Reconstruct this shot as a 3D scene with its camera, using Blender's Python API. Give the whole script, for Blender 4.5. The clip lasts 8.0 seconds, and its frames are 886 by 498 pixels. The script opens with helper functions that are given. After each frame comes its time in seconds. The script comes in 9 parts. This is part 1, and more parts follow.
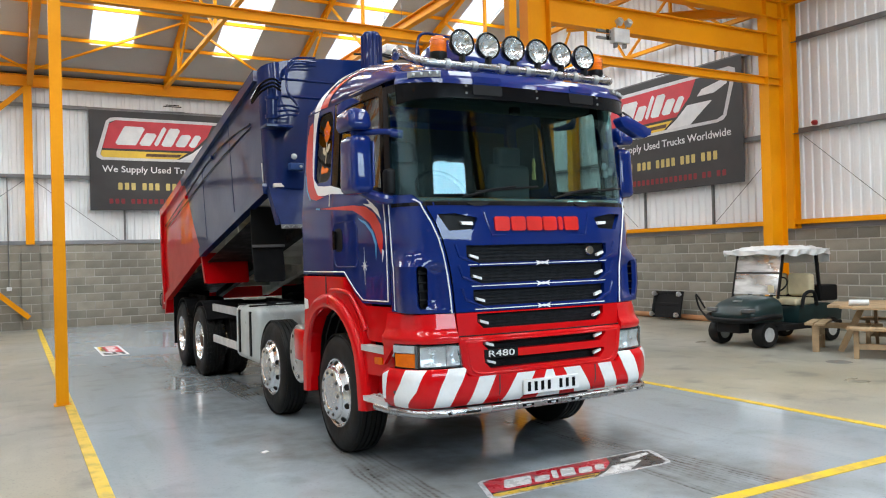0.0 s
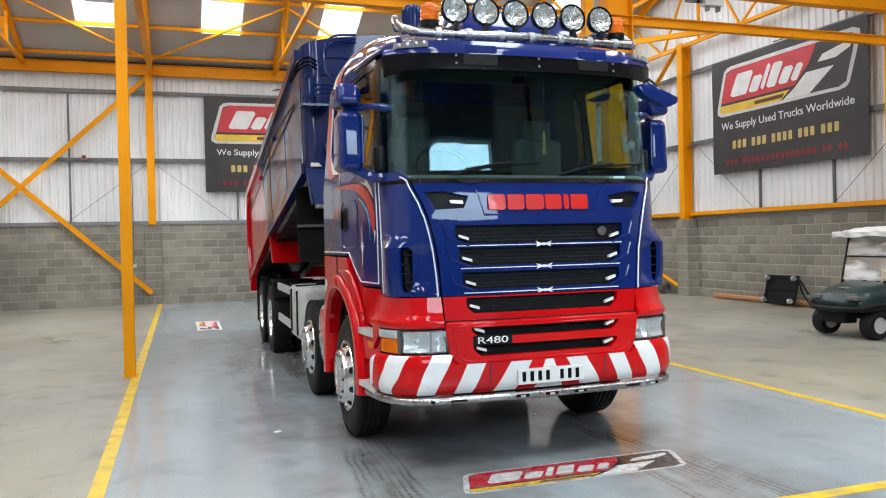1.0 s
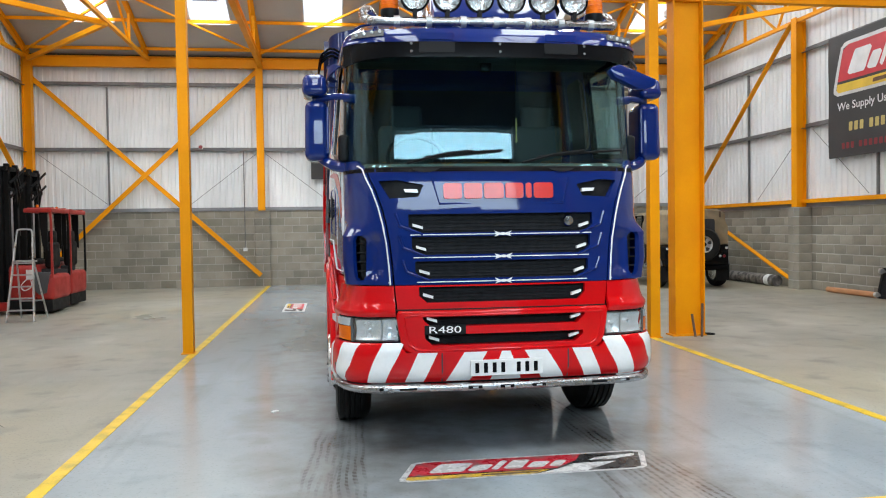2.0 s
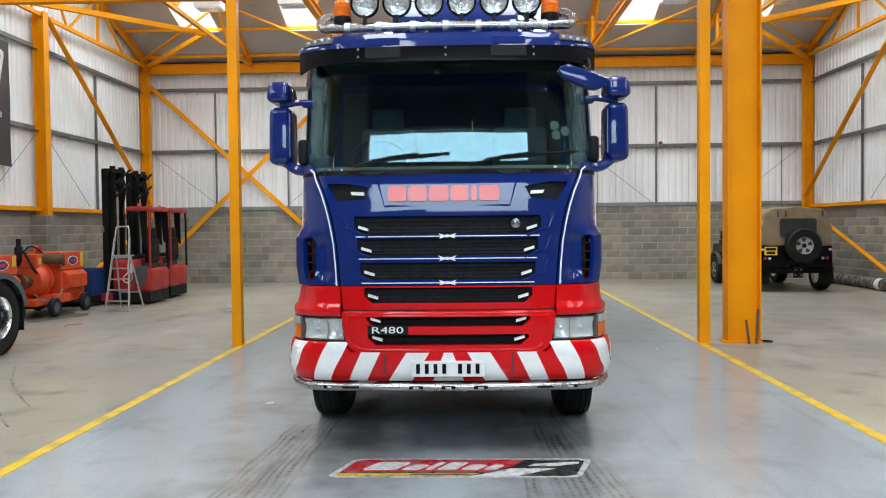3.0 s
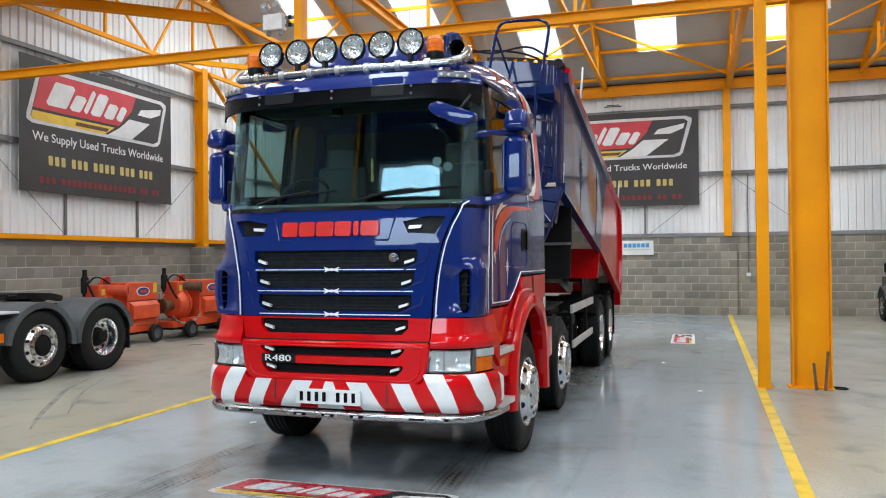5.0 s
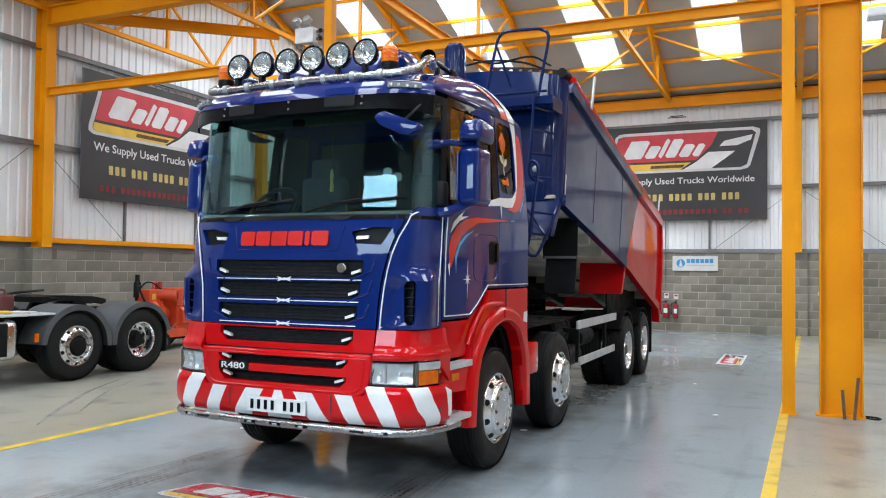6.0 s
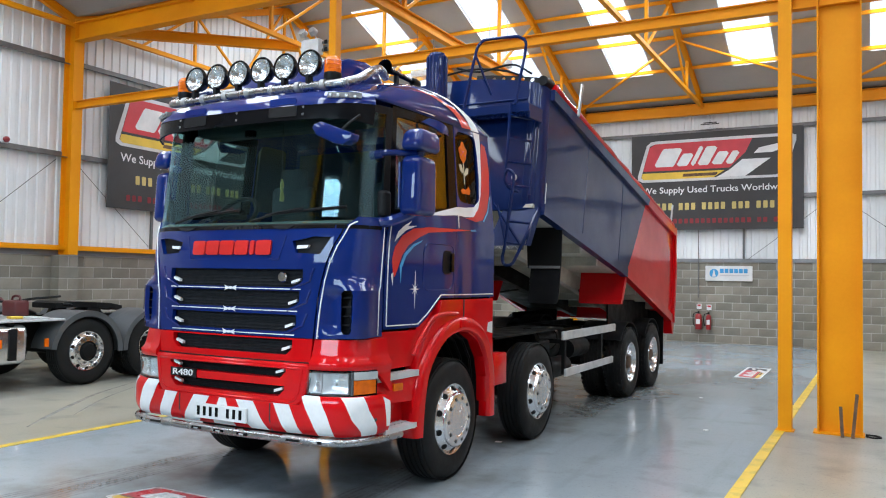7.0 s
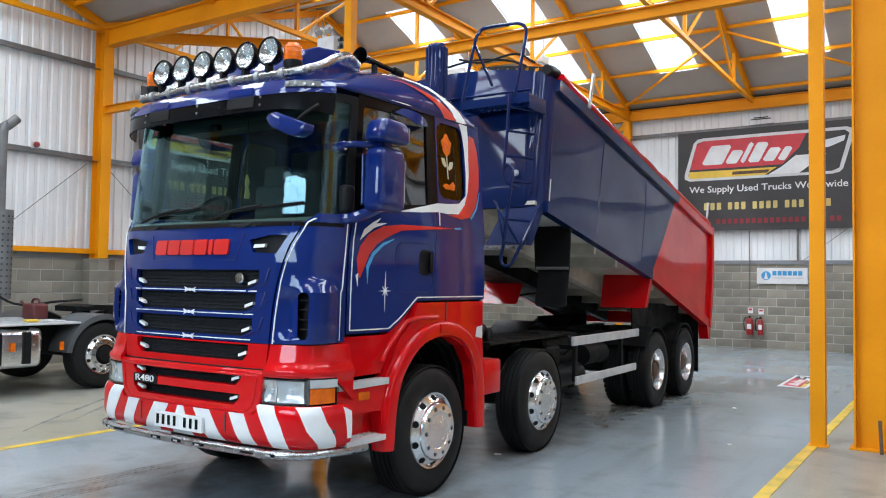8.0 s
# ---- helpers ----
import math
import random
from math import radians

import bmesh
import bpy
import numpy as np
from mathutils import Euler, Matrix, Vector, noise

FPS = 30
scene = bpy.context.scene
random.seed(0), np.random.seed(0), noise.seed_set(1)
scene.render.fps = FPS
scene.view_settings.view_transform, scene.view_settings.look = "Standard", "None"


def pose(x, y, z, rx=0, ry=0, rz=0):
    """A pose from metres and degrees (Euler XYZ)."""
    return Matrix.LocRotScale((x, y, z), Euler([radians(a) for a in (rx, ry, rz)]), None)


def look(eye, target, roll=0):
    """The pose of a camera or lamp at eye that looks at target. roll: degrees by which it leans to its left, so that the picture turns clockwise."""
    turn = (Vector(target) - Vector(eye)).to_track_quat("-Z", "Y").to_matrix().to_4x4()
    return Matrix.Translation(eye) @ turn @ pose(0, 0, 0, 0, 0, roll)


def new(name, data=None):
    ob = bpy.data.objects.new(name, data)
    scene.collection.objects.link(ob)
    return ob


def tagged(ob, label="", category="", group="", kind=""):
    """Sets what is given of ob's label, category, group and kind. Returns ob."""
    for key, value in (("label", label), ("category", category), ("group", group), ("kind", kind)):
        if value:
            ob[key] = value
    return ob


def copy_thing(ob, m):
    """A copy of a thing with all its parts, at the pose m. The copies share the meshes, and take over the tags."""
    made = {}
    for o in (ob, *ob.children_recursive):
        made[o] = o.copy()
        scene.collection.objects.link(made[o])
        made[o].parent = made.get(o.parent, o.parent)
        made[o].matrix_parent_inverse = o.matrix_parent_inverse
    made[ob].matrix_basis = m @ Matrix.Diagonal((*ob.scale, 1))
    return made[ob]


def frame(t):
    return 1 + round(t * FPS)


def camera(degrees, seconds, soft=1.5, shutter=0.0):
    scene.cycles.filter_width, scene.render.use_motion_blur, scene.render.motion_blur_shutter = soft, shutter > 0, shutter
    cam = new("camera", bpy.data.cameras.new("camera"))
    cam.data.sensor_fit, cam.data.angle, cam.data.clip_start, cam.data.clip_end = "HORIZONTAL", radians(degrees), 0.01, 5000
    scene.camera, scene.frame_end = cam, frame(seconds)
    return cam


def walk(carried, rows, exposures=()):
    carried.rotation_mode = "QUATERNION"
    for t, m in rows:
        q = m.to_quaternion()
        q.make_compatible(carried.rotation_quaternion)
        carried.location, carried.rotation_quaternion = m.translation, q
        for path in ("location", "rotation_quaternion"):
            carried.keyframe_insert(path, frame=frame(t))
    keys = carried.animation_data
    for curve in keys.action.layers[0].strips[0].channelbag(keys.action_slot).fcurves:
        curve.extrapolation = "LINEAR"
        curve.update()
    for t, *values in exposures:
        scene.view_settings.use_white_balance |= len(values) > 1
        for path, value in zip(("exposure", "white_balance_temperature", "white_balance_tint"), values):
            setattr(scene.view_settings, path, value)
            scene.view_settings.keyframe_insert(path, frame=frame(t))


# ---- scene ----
cam = camera(59.2, 8.0, soft=1.1)
PATH = [
    (0, (0.666, 0.168, 1.676), (1.631, 1.92, 1.693), -1.5),
    (0.5, (1.194, 0.099, 1.653), (2.008, 1.926, 1.643), -1.4),
    (1, (1.794, 0.003, 1.652), (2.431, 1.898, 1.627), -1.3),
    (1.5, (2.422, -0.14, 1.647), (2.88, 1.807, 1.606), -1.0),
    (2.8, (4.178, -0.429, 1.66), (4.184, 1.57, 1.601), -0.7),
    (3, (4.439, -0.43, 1.669), (4.378, 1.568, 1.612), -0.6),
    (3.5, (5.081, -0.482, 1.676), (4.879, 1.507, 1.628), -0.6),
    (4, (5.695, -0.436, 1.683), (5.371, 1.537, 1.66), -0.7),
    (4.5, (6.317, -0.325, 1.688), (5.846, 1.619, 1.697), -0.8),
    (5, (6.874, -0.177, 1.68), (6.268, 1.729, 1.704), -0.5),
    (5.2, (7.075, -0.085, 1.694), (6.414, 1.803, 1.722), -0.1),
    (6.3, (8.073, 0.401, 1.681), (7.206, 2.202, 1.742), 0.7),
    (6.5, (8.226, 0.488, 1.69), (7.333, 2.277, 1.754), 0.8),
    (7, (8.588, 0.674, 1.705), (7.632, 2.43, 1.778), 0.9),
    (7.5, (8.793, 0.969, 1.684), (7.779, 2.691, 1.757), 0.7),
    (8, (8.941, 1.395, 1.692), (7.85, 3.069, 1.773), 0.8),
]
walk(cam, [(t, look(eye, target, roll)) for t, eye, target, roll in PATH], exposures=[(0.0, 0.55, 6500, 10), (1.5, 0.52, 6500, 10), (3.5, 0.42, 6500, 10), (5.0, 0.46, 6350, 10), (6.5, 0.53, 6100, 10), (8.0, 0.55, 6050, 10)])

# ---- light: bright overcast sky, through the roof lights and the open door ----
world = bpy.data.worlds.new("sky")
scene.world = world
world.use_nodes = True
wn, wl = world.node_tree.nodes, world.node_tree.links
sky = wn.new("ShaderNodeTexSky")
sky.sky_type, sky.sun_disc, sky.sun_elevation, sky.sun_rotation = "NISHITA", False, radians(48), radians(150)
wl.new(sky.outputs[0], wn["Background"].inputs[0])
wn["Background"].inputs[1].default_value = 0.15
sun = new("sun", bpy.data.lights.new("sun", "SUN"))
sun.data.energy, sun.data.angle, sun.data.color = 1.5, radians(14), (1.0, 0.97, 0.93)
sun.matrix_world = look((0, 0, 30), (6, 11, 10))

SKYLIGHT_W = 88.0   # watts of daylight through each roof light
DOOR_W = 200.0      # watts of daylight through the open door


def area_lamp(name, m, sx, sy, watts, color=(1, 1, 1)):
    ob = new(name, bpy.data.lights.new(name, "AREA"))
    ob.data.shape, ob.data.size, ob.data.size_y, ob.data.energy, ob.data.color = "RECTANGLE", sx, sy, watts, color
    ob.matrix_world = m
    return ob


# ---- materials ----
def mat(name, col, rough=0.5, metal=0.0, col2=None, scale=3.0, fine=40.0, bump=0.0, rvar=0.0, coat=0.0, rand=0.0, spec=0.5, lo=0.35, hi=0.7):
    """A surface with a coarse blotch between two colours, a fine grain, bump and some difference in gloss."""
    m = bpy.data.materials.new(name)
    m.use_nodes = True
    n, l = m.node_tree.nodes, m.node_tree.links
    b = n["Principled BSDF"]
    b.inputs["Roughness"].default_value, b.inputs["Metallic"].default_value = rough, metal
    b.inputs["Coat Weight"].default_value, b.inputs["Coat Roughness"].default_value = coat, 0.04
    b.inputs["Specular IOR Level"].default_value = spec
    col2 = col2 or tuple(c * 0.82 for c in col)
    tc = n.new("ShaderNodeTexCoord")
    big, small = n.new("ShaderNodeTexNoise"), n.new("ShaderNodeTexNoise")
    for tex, s, d in ((big, scale, 4.0), (small, fine, 3.0)):
        tex.inputs["Scale"].default_value, tex.inputs["Detail"].default_value = s, d
        l.new(tc.outputs["Object"], tex.inputs["Vector"])
    ramp = n.new("ShaderNodeMapRange")
    ramp.inputs["From Min"].default_value, ramp.inputs["From Max"].default_value = lo, hi
    add = n.new("ShaderNodeMath")
    add.operation = "MULTIPLY_ADD"
    l.new(small.outputs["Fac"], add.inputs[0])
    add.inputs[1].default_value = 0.25
    l.new(big.outputs["Fac"], add.inputs[2])
    sub = n.new("ShaderNodeMath")
    sub.operation = "SUBTRACT"
    l.new(add.outputs[0], sub.inputs[0])
    sub.inputs[1].default_value = 0.12
    l.new(sub.outputs[0], ramp.inputs["Value"])
    mix = n.new("ShaderNodeMix")
    mix.data_type = "RGBA"
    mix.inputs["A"].default_value, mix.inputs["B"].default_value = (*col, 1), (*col2, 1)
    l.new(ramp.outputs[0], mix.inputs["Factor"])
    out = mix.outputs["Result"]
    if rand:
        info, hsv = n.new("ShaderNodeObjectInfo"), n.new("ShaderNodeHueSaturation")
        rr = n.new("ShaderNodeMapRange")
        rr.inputs["To Min"].default_value, rr.inputs["To Max"].default_value = 1 - rand, 1 + rand
        geo, mixed, wrap = n.new("ShaderNodeNewGeometry"), n.new("ShaderNodeMath"), n.new("ShaderNodeMath")
        mixed.operation, wrap.operation = "ADD", "FRACT"
        l.new(info.outputs["Random"], mixed.inputs[0])
        l.new(geo.outputs["Random Per Island"], mixed.inputs[1])
        l.new(mixed.outputs[0], wrap.inputs[0])
        l.new(wrap.outputs[0], rr.inputs["Value"])
        l.new(rr.outputs[0], hsv.inputs["Value"])
        l.new(out, hsv.inputs["Color"])
        out = hsv.outputs[0]
    l.new(out, b.inputs["Base Color"])
    if rvar:
        r2 = n.new("ShaderNodeMapRange")
        r2.inputs["From Min"].default_value, r2.inputs["From Max"].default_value = 0.3, 0.7
        r2.inputs["To Min"].default_value, r2.inputs["To Max"].default_value = max(rough - rvar, 0.02), rough + rvar
        l.new(sub.outputs[0], r2.inputs["Value"])
        l.new(r2.outputs[0], b.inputs["Roughness"])
    if bump:
        bp = n.new("ShaderNodeBump")
        bp.inputs["Strength"].default_value, bp.inputs["Distance"].default_value = bump, 0.004
        l.new(small.outputs["Fac"], bp.inputs["Height"])
        l.new(bp.outputs[0], b.inputs["Normal"])
    return m


def glass(name, col=(0.9, 0.95, 0.93), rough=0.0, clear=0.85, gloss=0.04, sheen=(0.8, 0.8, 0.8)):
    """Thin glazing: a mirror coat over a tinted clear sheet."""
    m = bpy.data.materials.new(name)
    m.use_nodes = True
    n, l = m.node_tree.nodes, m.node_tree.links
    n.remove(n["Principled BSDF"])
    tr, gl, mix, fr = n.new("ShaderNodeBsdfTransparent"), n.new("ShaderNodeBsdfGlossy"), n.new("ShaderNodeMixShader"), n.new("ShaderNodeLayerWeight")
    tr.inputs[0].default_value = (*[c * clear for c in col], 1)
    gl.inputs["Roughness"].default_value = rough
    gl.inputs[0].default_value = (*sheen, 1)
    fr.inputs["Blend"].default_value = 0.5
    pw, sc = n.new("ShaderNodeMath"), n.new("ShaderNodeMath")
    pw.operation, sc.operation = "POWER", "MULTIPLY_ADD"
    l.new(fr.outputs["Facing"], pw.inputs[0])
    pw.inputs[1].default_value = 5.0
    l.new(pw.outputs[0], sc.inputs[0])
    sc.inputs[1].default_value, sc.inputs[2].default_value = 0.9, gloss
    l.new(sc.outputs[0], mix.inputs[0])
    l.new(tr.outputs[0], mix.inputs[1])
    l.new(gl.outputs[0], mix.inputs[2])
    l.new(mix.outputs[0], n["Material Output"].inputs["Surface"])
    return m


M = dict(
    blue=mat("blue_gloss_paint", (0.0022, 0.0175, 0.142), 0.35, 0.0, (0.0017, 0.0140, 0.120), 1.5, 60, 0.0, 0.03, coat=1.0, spec=0.05),
    red=mat("red_gloss_paint", (0.640, 0.002, 0.005), 0.35, 0.0, (0.52, 0.002, 0.005), 2.0, 60, 0.0, 0.04, coat=0.8, spec=0.04),
    decal_red=mat("red_vinyl", (0.64, 0.018, 0.012), 0.3, coat=0.5),
    decal_white=mat("white_vinyl", (0.86, 0.87, 0.88), 0.3, 0.0, (0.72, 0.73, 0.74), coat=0.5),
    decal_sky=mat("sky_blue_vinyl", (0.06, 0.36, 0.70), 0.3, coat=0.5),
    black=mat("black_plastic", (0.006, 0.006, 0.007), 0.5, 0.0, (0.011, 0.011, 0.012), 8, 120, 0.15, 0.1, spec=0.18),
    lip_black=mat("smoked_visor_plastic", (0.004, 0.004, 0.005), 0.22, 0.0, (0.006, 0.006, 0.007), spec=0.10),
    gloss_black=mat("gloss_black_trim", (0.003, 0.003, 0.004), 0.14, 0.0, (0.005, 0.005, 0.006), spec=0.16),
    mesh_black=mat("black_grille_mesh", (0.013, 0.014, 0.016), 0.6, 0.0, (0.021, 0.022, 0.025), 20, 200, 0.5, spec=0.12),
    rubber=mat("tyre_rubber", (0.0055, 0.0055, 0.006), 0.6, 0.0, (0.011, 0.011, 0.0105), 6, 90, 0.3, 0.12, spec=0.3),
    chassis=mat("chassis_black", (0.0035, 0.0035, 0.004), 0.6, 0.0, (0.008, 0.0075, 0.007), 5, 60, 0.3, 0.15, spec=0.2),
    chrome=mat("polished_chrome", (0.72, 0.72, 0.73), 0.12, 1.0, (0.64, 0.64, 0.64), 8, 80, 0.0, 0.05),
    bright=mat("bright_polished_steel", (0.82, 0.83, 0.85), 0.22, 1.0, (0.80, 0.80, 0.81), 10, 90, 0.0, 0.06),
    # unseen front wall's sheets, darkened to dim their reflection in the windscreen
    front_sheet=mat("dimmed_front_wall_sheet", (0.22, 0.23, 0.23), 0.6, 0.0, (0.18, 0.19, 0.19), 1.0, 20),
    pale_alloy=mat("pale_alloy", (0.66, 0.67, 0.68), 0.4, 0.25, (0.52, 0.53, 0.54), 6, 90, 0.15, 0.1),
    # darker, duller copy of the cab blue: dim surroundings put into its colour
    tub_blue=mat("dimmed_navy_tub_paint", (0.002, 0.0140, 0.088), 0.40, 0.0, (0.0016, 0.011, 0.070), 1.5, 40, 0.0, 0.06, coat=0.62, spec=0.08),
    tub_dull=mat("worn_navy_chequer_paint", (0.002, 0.0150, 0.098), 0.5, 0.0, (0.0016, 0.011, 0.070), 6, 60, 0.3, 0.1, coat=0.08, spec=0.15),
    ext_red=mat("extinguisher_red", (0.30, 0.015, 0.02), 0.3, coat=0.4),
    drain=mat("dark_drain_lid", (0.16, 0.15, 0.135), 0.7, 0.0, (0.11, 0.105, 0.095), 8, 60, 0.4),
    alu=mat("brushed_aluminium", (0.66, 0.67, 0.68), 0.33, 1.0, (0.52, 0.53, 0.54), 6, 90, 0.1, 0.1),
    satin=mat("dull_alloy", (0.60, 0.61, 0.62), 0.35, 0.7, (0.42, 0.43, 0.44), 5, 70, 0.1, 0.1),
    tank=mat("pale_tank_metal", (0.66, 0.70, 0.695), 0.32, 0.1, (0.55, 0.585, 0.58), 3, 60, 0.05, 0.1),
    lamp_lens=mat("bright_lamp_reflector", (0.90, 0.92, 0.93), 0.24, 0.55, (0.78, 0.80, 0.82), 12, 90, 0.1, 0.05),
    bar_steel=mat("brushed_bar_steel", (0.46, 0.46, 0.47), 0.26, 1.0, (0.34, 0.34, 0.35), 6, 80, 0.0, 0.1),
    amber=mat("amber_lens", (0.80, 0.165, 0.003), 0.22, 0.0, (0.62, 0.11, 0.003), 20, 120, 0.2, coat=0.5, spec=0.2),
    lens=mat("clear_lamp_lens", (0.70, 0.74, 0.77), 0.14, 0.35, (0.58, 0.62, 0.65), 7, 60, 0.3, coat=0.8),
    yellow=mat("yellow_steel_paint", (0.82, 0.325, 0.001), 0.5, 0.0, (0.74, 0.275, 0.001), 1.2, 30, 0.1, 0.1, spec=0.18),
    line=mat("yellow_floor_paint", (0.74, 0.49, 0.02), 0.45, 0.0, (0.46, 0.34, 0.08), 5, 60, 0.2, 0.1, lo=0.48, hi=0.72),
    clad=mat("white_steel_cladding", (0.785, 0.80, 0.81), 0.42, 0.0, (0.70, 0.715, 0.725), 0.8, 20, 0.0, 0.1),
    roofing=mat("grey_roof_lining", (0.44, 0.44, 0.43), 0.7, 0.0, (0.37, 0.37, 0.36), 0.6, 25, 0.1),
    rail=mat("galvanised_rail", (0.19, 0.19, 0.19), 0.5, 0.4, (0.13, 0.13, 0.132), 4, 60, 0.1),
    dark=mat("dark_joint", (0.05, 0.05, 0.05), 0.8),
    grout=mat("pale_mortar", (0.44, 0.43, 0.385), 0.9, 0.0, (0.29, 0.28, 0.255), 1.6, 80, 0.4),
    block=mat("grey_concrete_block", (0.276, 0.256, 0.210), 0.9, 0.0, (0.207, 0.192, 0.160), 2.5, 70, 0.7, rand=0.22),
    shutter=mat("dark_navy_shutter", (0.010, 0.016, 0.035), 0.6, 0.0, (0.014, 0.02, 0.04), 3, 60, spec=0.15),
    flash=mat("grey_flashing", (0.26, 0.27, 0.29), 0.5, 0.2),
    banner=mat("black_banner_cloth", (0.029, 0.027, 0.028), 0.55, 0.0, (0.038, 0.036, 0.036), 2, 200, 0.2),
    ban_red=mat("banner_red", (0.55, 0.035, 0.05), 0.5),
    ban_white=mat("banner_white", (0.72, 0.72, 0.72), 0.5),
    ban_grey=mat("banner_grey", (0.60, 0.60, 0.61), 0.5),
    ban_yellow=mat("banner_yellow", (0.75, 0.50, 0.05), 0.5),
    ban_gold=mat("banner_gold", (0.55, 0.43, 0.14), 0.5),
    ban_dkred=mat("banner_dark_red", (0.22, 0.012, 0.018), 0.5),
    steel=mat("rusty_steel", (0.16, 0.09, 0.05), 0.7, 0.3, (0.08, 0.05, 0.035), 10, 80, 0.4),
    white=mat("white_plastic", (0.75, 0.76, 0.76), 0.4),
    cream=mat("cream_vinyl", (0.62, 0.54, 0.36), 0.5, 0.0, (0.52, 0.45, 0.30), 6, 90, 0.2),
    wood=mat("weathered_timber", (0.42, 0.29, 0.16), 0.75, 0.0, (0.28, 0.19, 0.11), 6, 60, 0.5, rand=0.1),
    green=mat("dark_green_paint", (0.008, 0.027, 0.028), 0.4, 0.0, (0.006, 0.019, 0.020), 6, 60, coat=0.25, spec=0.3),
    orange=mat("orange_machine_paint", (0.70, 0.085, 0.018), 0.45, 0.0, (0.52, 0.06, 0.02), 4, 50, 0.15, 0.1),
    fork_red=mat("dull_red_paint", (0.42, 0.022, 0.016), 0.45, 0.0, (0.28, 0.018, 0.014), 4, 50, 0.15, 0.1),
    canvas=mat("khaki_canvas", (0.26, 0.20, 0.125), 0.85, 0.0, (0.20, 0.155, 0.095), 4, 90, 0.5),
    dash=mat("dark_dash_plastic", (0.070, 0.086, 0.082), 0.6, 0.0, (0.052, 0.064, 0.062), 5, 90, 0.2),
    grey_plastic=mat("grey_plastic", (0.085, 0.09, 0.095), 0.5, 0.0, (0.065, 0.07, 0.074), 4, 80, 0.2),
    bin_blue=mat("blue_painted_steel", (0.012, 0.05, 0.19), 0.5),
    pvc=mat("tan_plastic_pipe", (0.50, 0.23, 0.10), 0.45, 0.0, (0.4, 0.19, 0.09)),
    seat=mat("dark_seat_cloth", (0.025, 0.025, 0.028), 0.9, 0.0, (0.04, 0.04, 0.042)),
    underbody=mat("dusty_tub_steel", (0.72, 0.69, 0.61), 0.7, 0.0, (0.46, 0.43, 0.37), 3, 50, 0.4),
    carpet=mat("mottled_grey_carpet_back", (0.20, 0.185, 0.17), 0.9, 0.0, (0.055, 0.05, 0.048), 7, 60, 0.5, lo=0.4, hi=0.6),
    cab_cloth=mat("grey_cab_cloth", (0.050, 0.056, 0.058), 0.9, 0.0, (0.036, 0.040, 0.042), 6, 90, 0.2),
    jerry=mat("maroon_plastic", (0.10, 0.018, 0.018), 0.5),
    facade=mat("grey_yard_facade", (0.10, 0.105, 0.11), 0.8),
    apron=mat("outdoor_concrete", (0.35, 0.35, 0.34), 0.9),
)
M["windscreen"] = glass("windscreen_glass", (0.78, 0.97, 0.95), 0.0, 0.95, 0.058, (0.62, 0.80, 0.88))
M["window"] = glass("tinted_window_glass", (0.86, 0.94, 0.94), 0.0, 0.80, 0.13)
M["dark_window"] = glass("smoked_window_glass", (0.72, 0.69, 0.62), 0.0, 0.6)
# clear screen with white haze painted in for its bright reflections
M["scuffed"] = glass("haze_painted_screen", (0.93, 0.94, 0.94), 0.10, 0.90, 0.30)
_n, _l = M["scuffed"].node_tree.nodes, M["scuffed"].node_tree.links
_haze, _add, _noise, _rng = _n.new("ShaderNodeBsdfDiffuse"), _n.new("ShaderNodeMixShader"), _n.new("ShaderNodeTexNoise"), _n.new("ShaderNodeMapRange")
_haze.inputs[0].default_value = (0.86, 0.87, 0.86, 1)
_noise.inputs["Scale"].default_value, _noise.inputs["Detail"].default_value = 1.7, 3.0
_rng.inputs["From Min"].default_value, _rng.inputs["From Max"].default_value = 0.35, 0.65
_rng.inputs["To Min"].default_value, _rng.inputs["To Max"].default_value = 0.12, 0.60
_l.new(_noise.outputs["Fac"], _rng.inputs["Value"])
_l.new(_rng.outputs[0], _add.inputs[0])
_l.new(_n["Material Output"].inputs["Surface"].links[0].from_socket, _add.inputs[1])
_l.new(_haze.outputs[0], _add.inputs[2])
_l.new(_add.outputs[0], _n["Material Output"].inputs["Surface"])
M["reflector"] = mat("lamp_reflector", (0.88, 0.89, 0.90), 0.22, 0.92, (0.62, 0.64, 0.65), 22, 60, 0.5, 0.1)
M["lamp_glass"] = glass("fluted_lamp_glass", (0.96, 0.98, 0.99), 0.06, 0.96, 0.10)
for _key, _col in (("ban_grey", (0.46, 0.46, 0.47)), ("banner", (0.03, 0.03, 0.031)), ("ban_red", (0.46, 0.03, 0.045)), ("ban_yellow", (0.62, 0.40, 0.05)), ("ban_white", (0.60, 0.60, 0.60)), ("steel", (0.12, 0.08, 0.05))):
    M["worn_" + _key] = mat("scuffed_sticker_" + _key, _col, 0.3, 0.0, (0.16, 0.15, 0.145), 9, 60, 0.15, 0.15, lo=0.54, hi=0.74)
M["tyre_mark"] = mat("rubbed_tyre_mark", (0.12, 0.115, 0.10), 0.6, 0.0, (0.25, 0.24, 0.21), 7, 60, lo=0.42, hi=0.56)
M["oil_stain"] = mat("soaked_oil_stain", (0.075, 0.066, 0.055), 0.4, 0.0, (0.17, 0.155, 0.13), 4, 40, lo=0.42, hi=0.62)
M["clear"] = glass("clear_screen", (0.97, 0.98, 0.98), 0.02, 0.95)


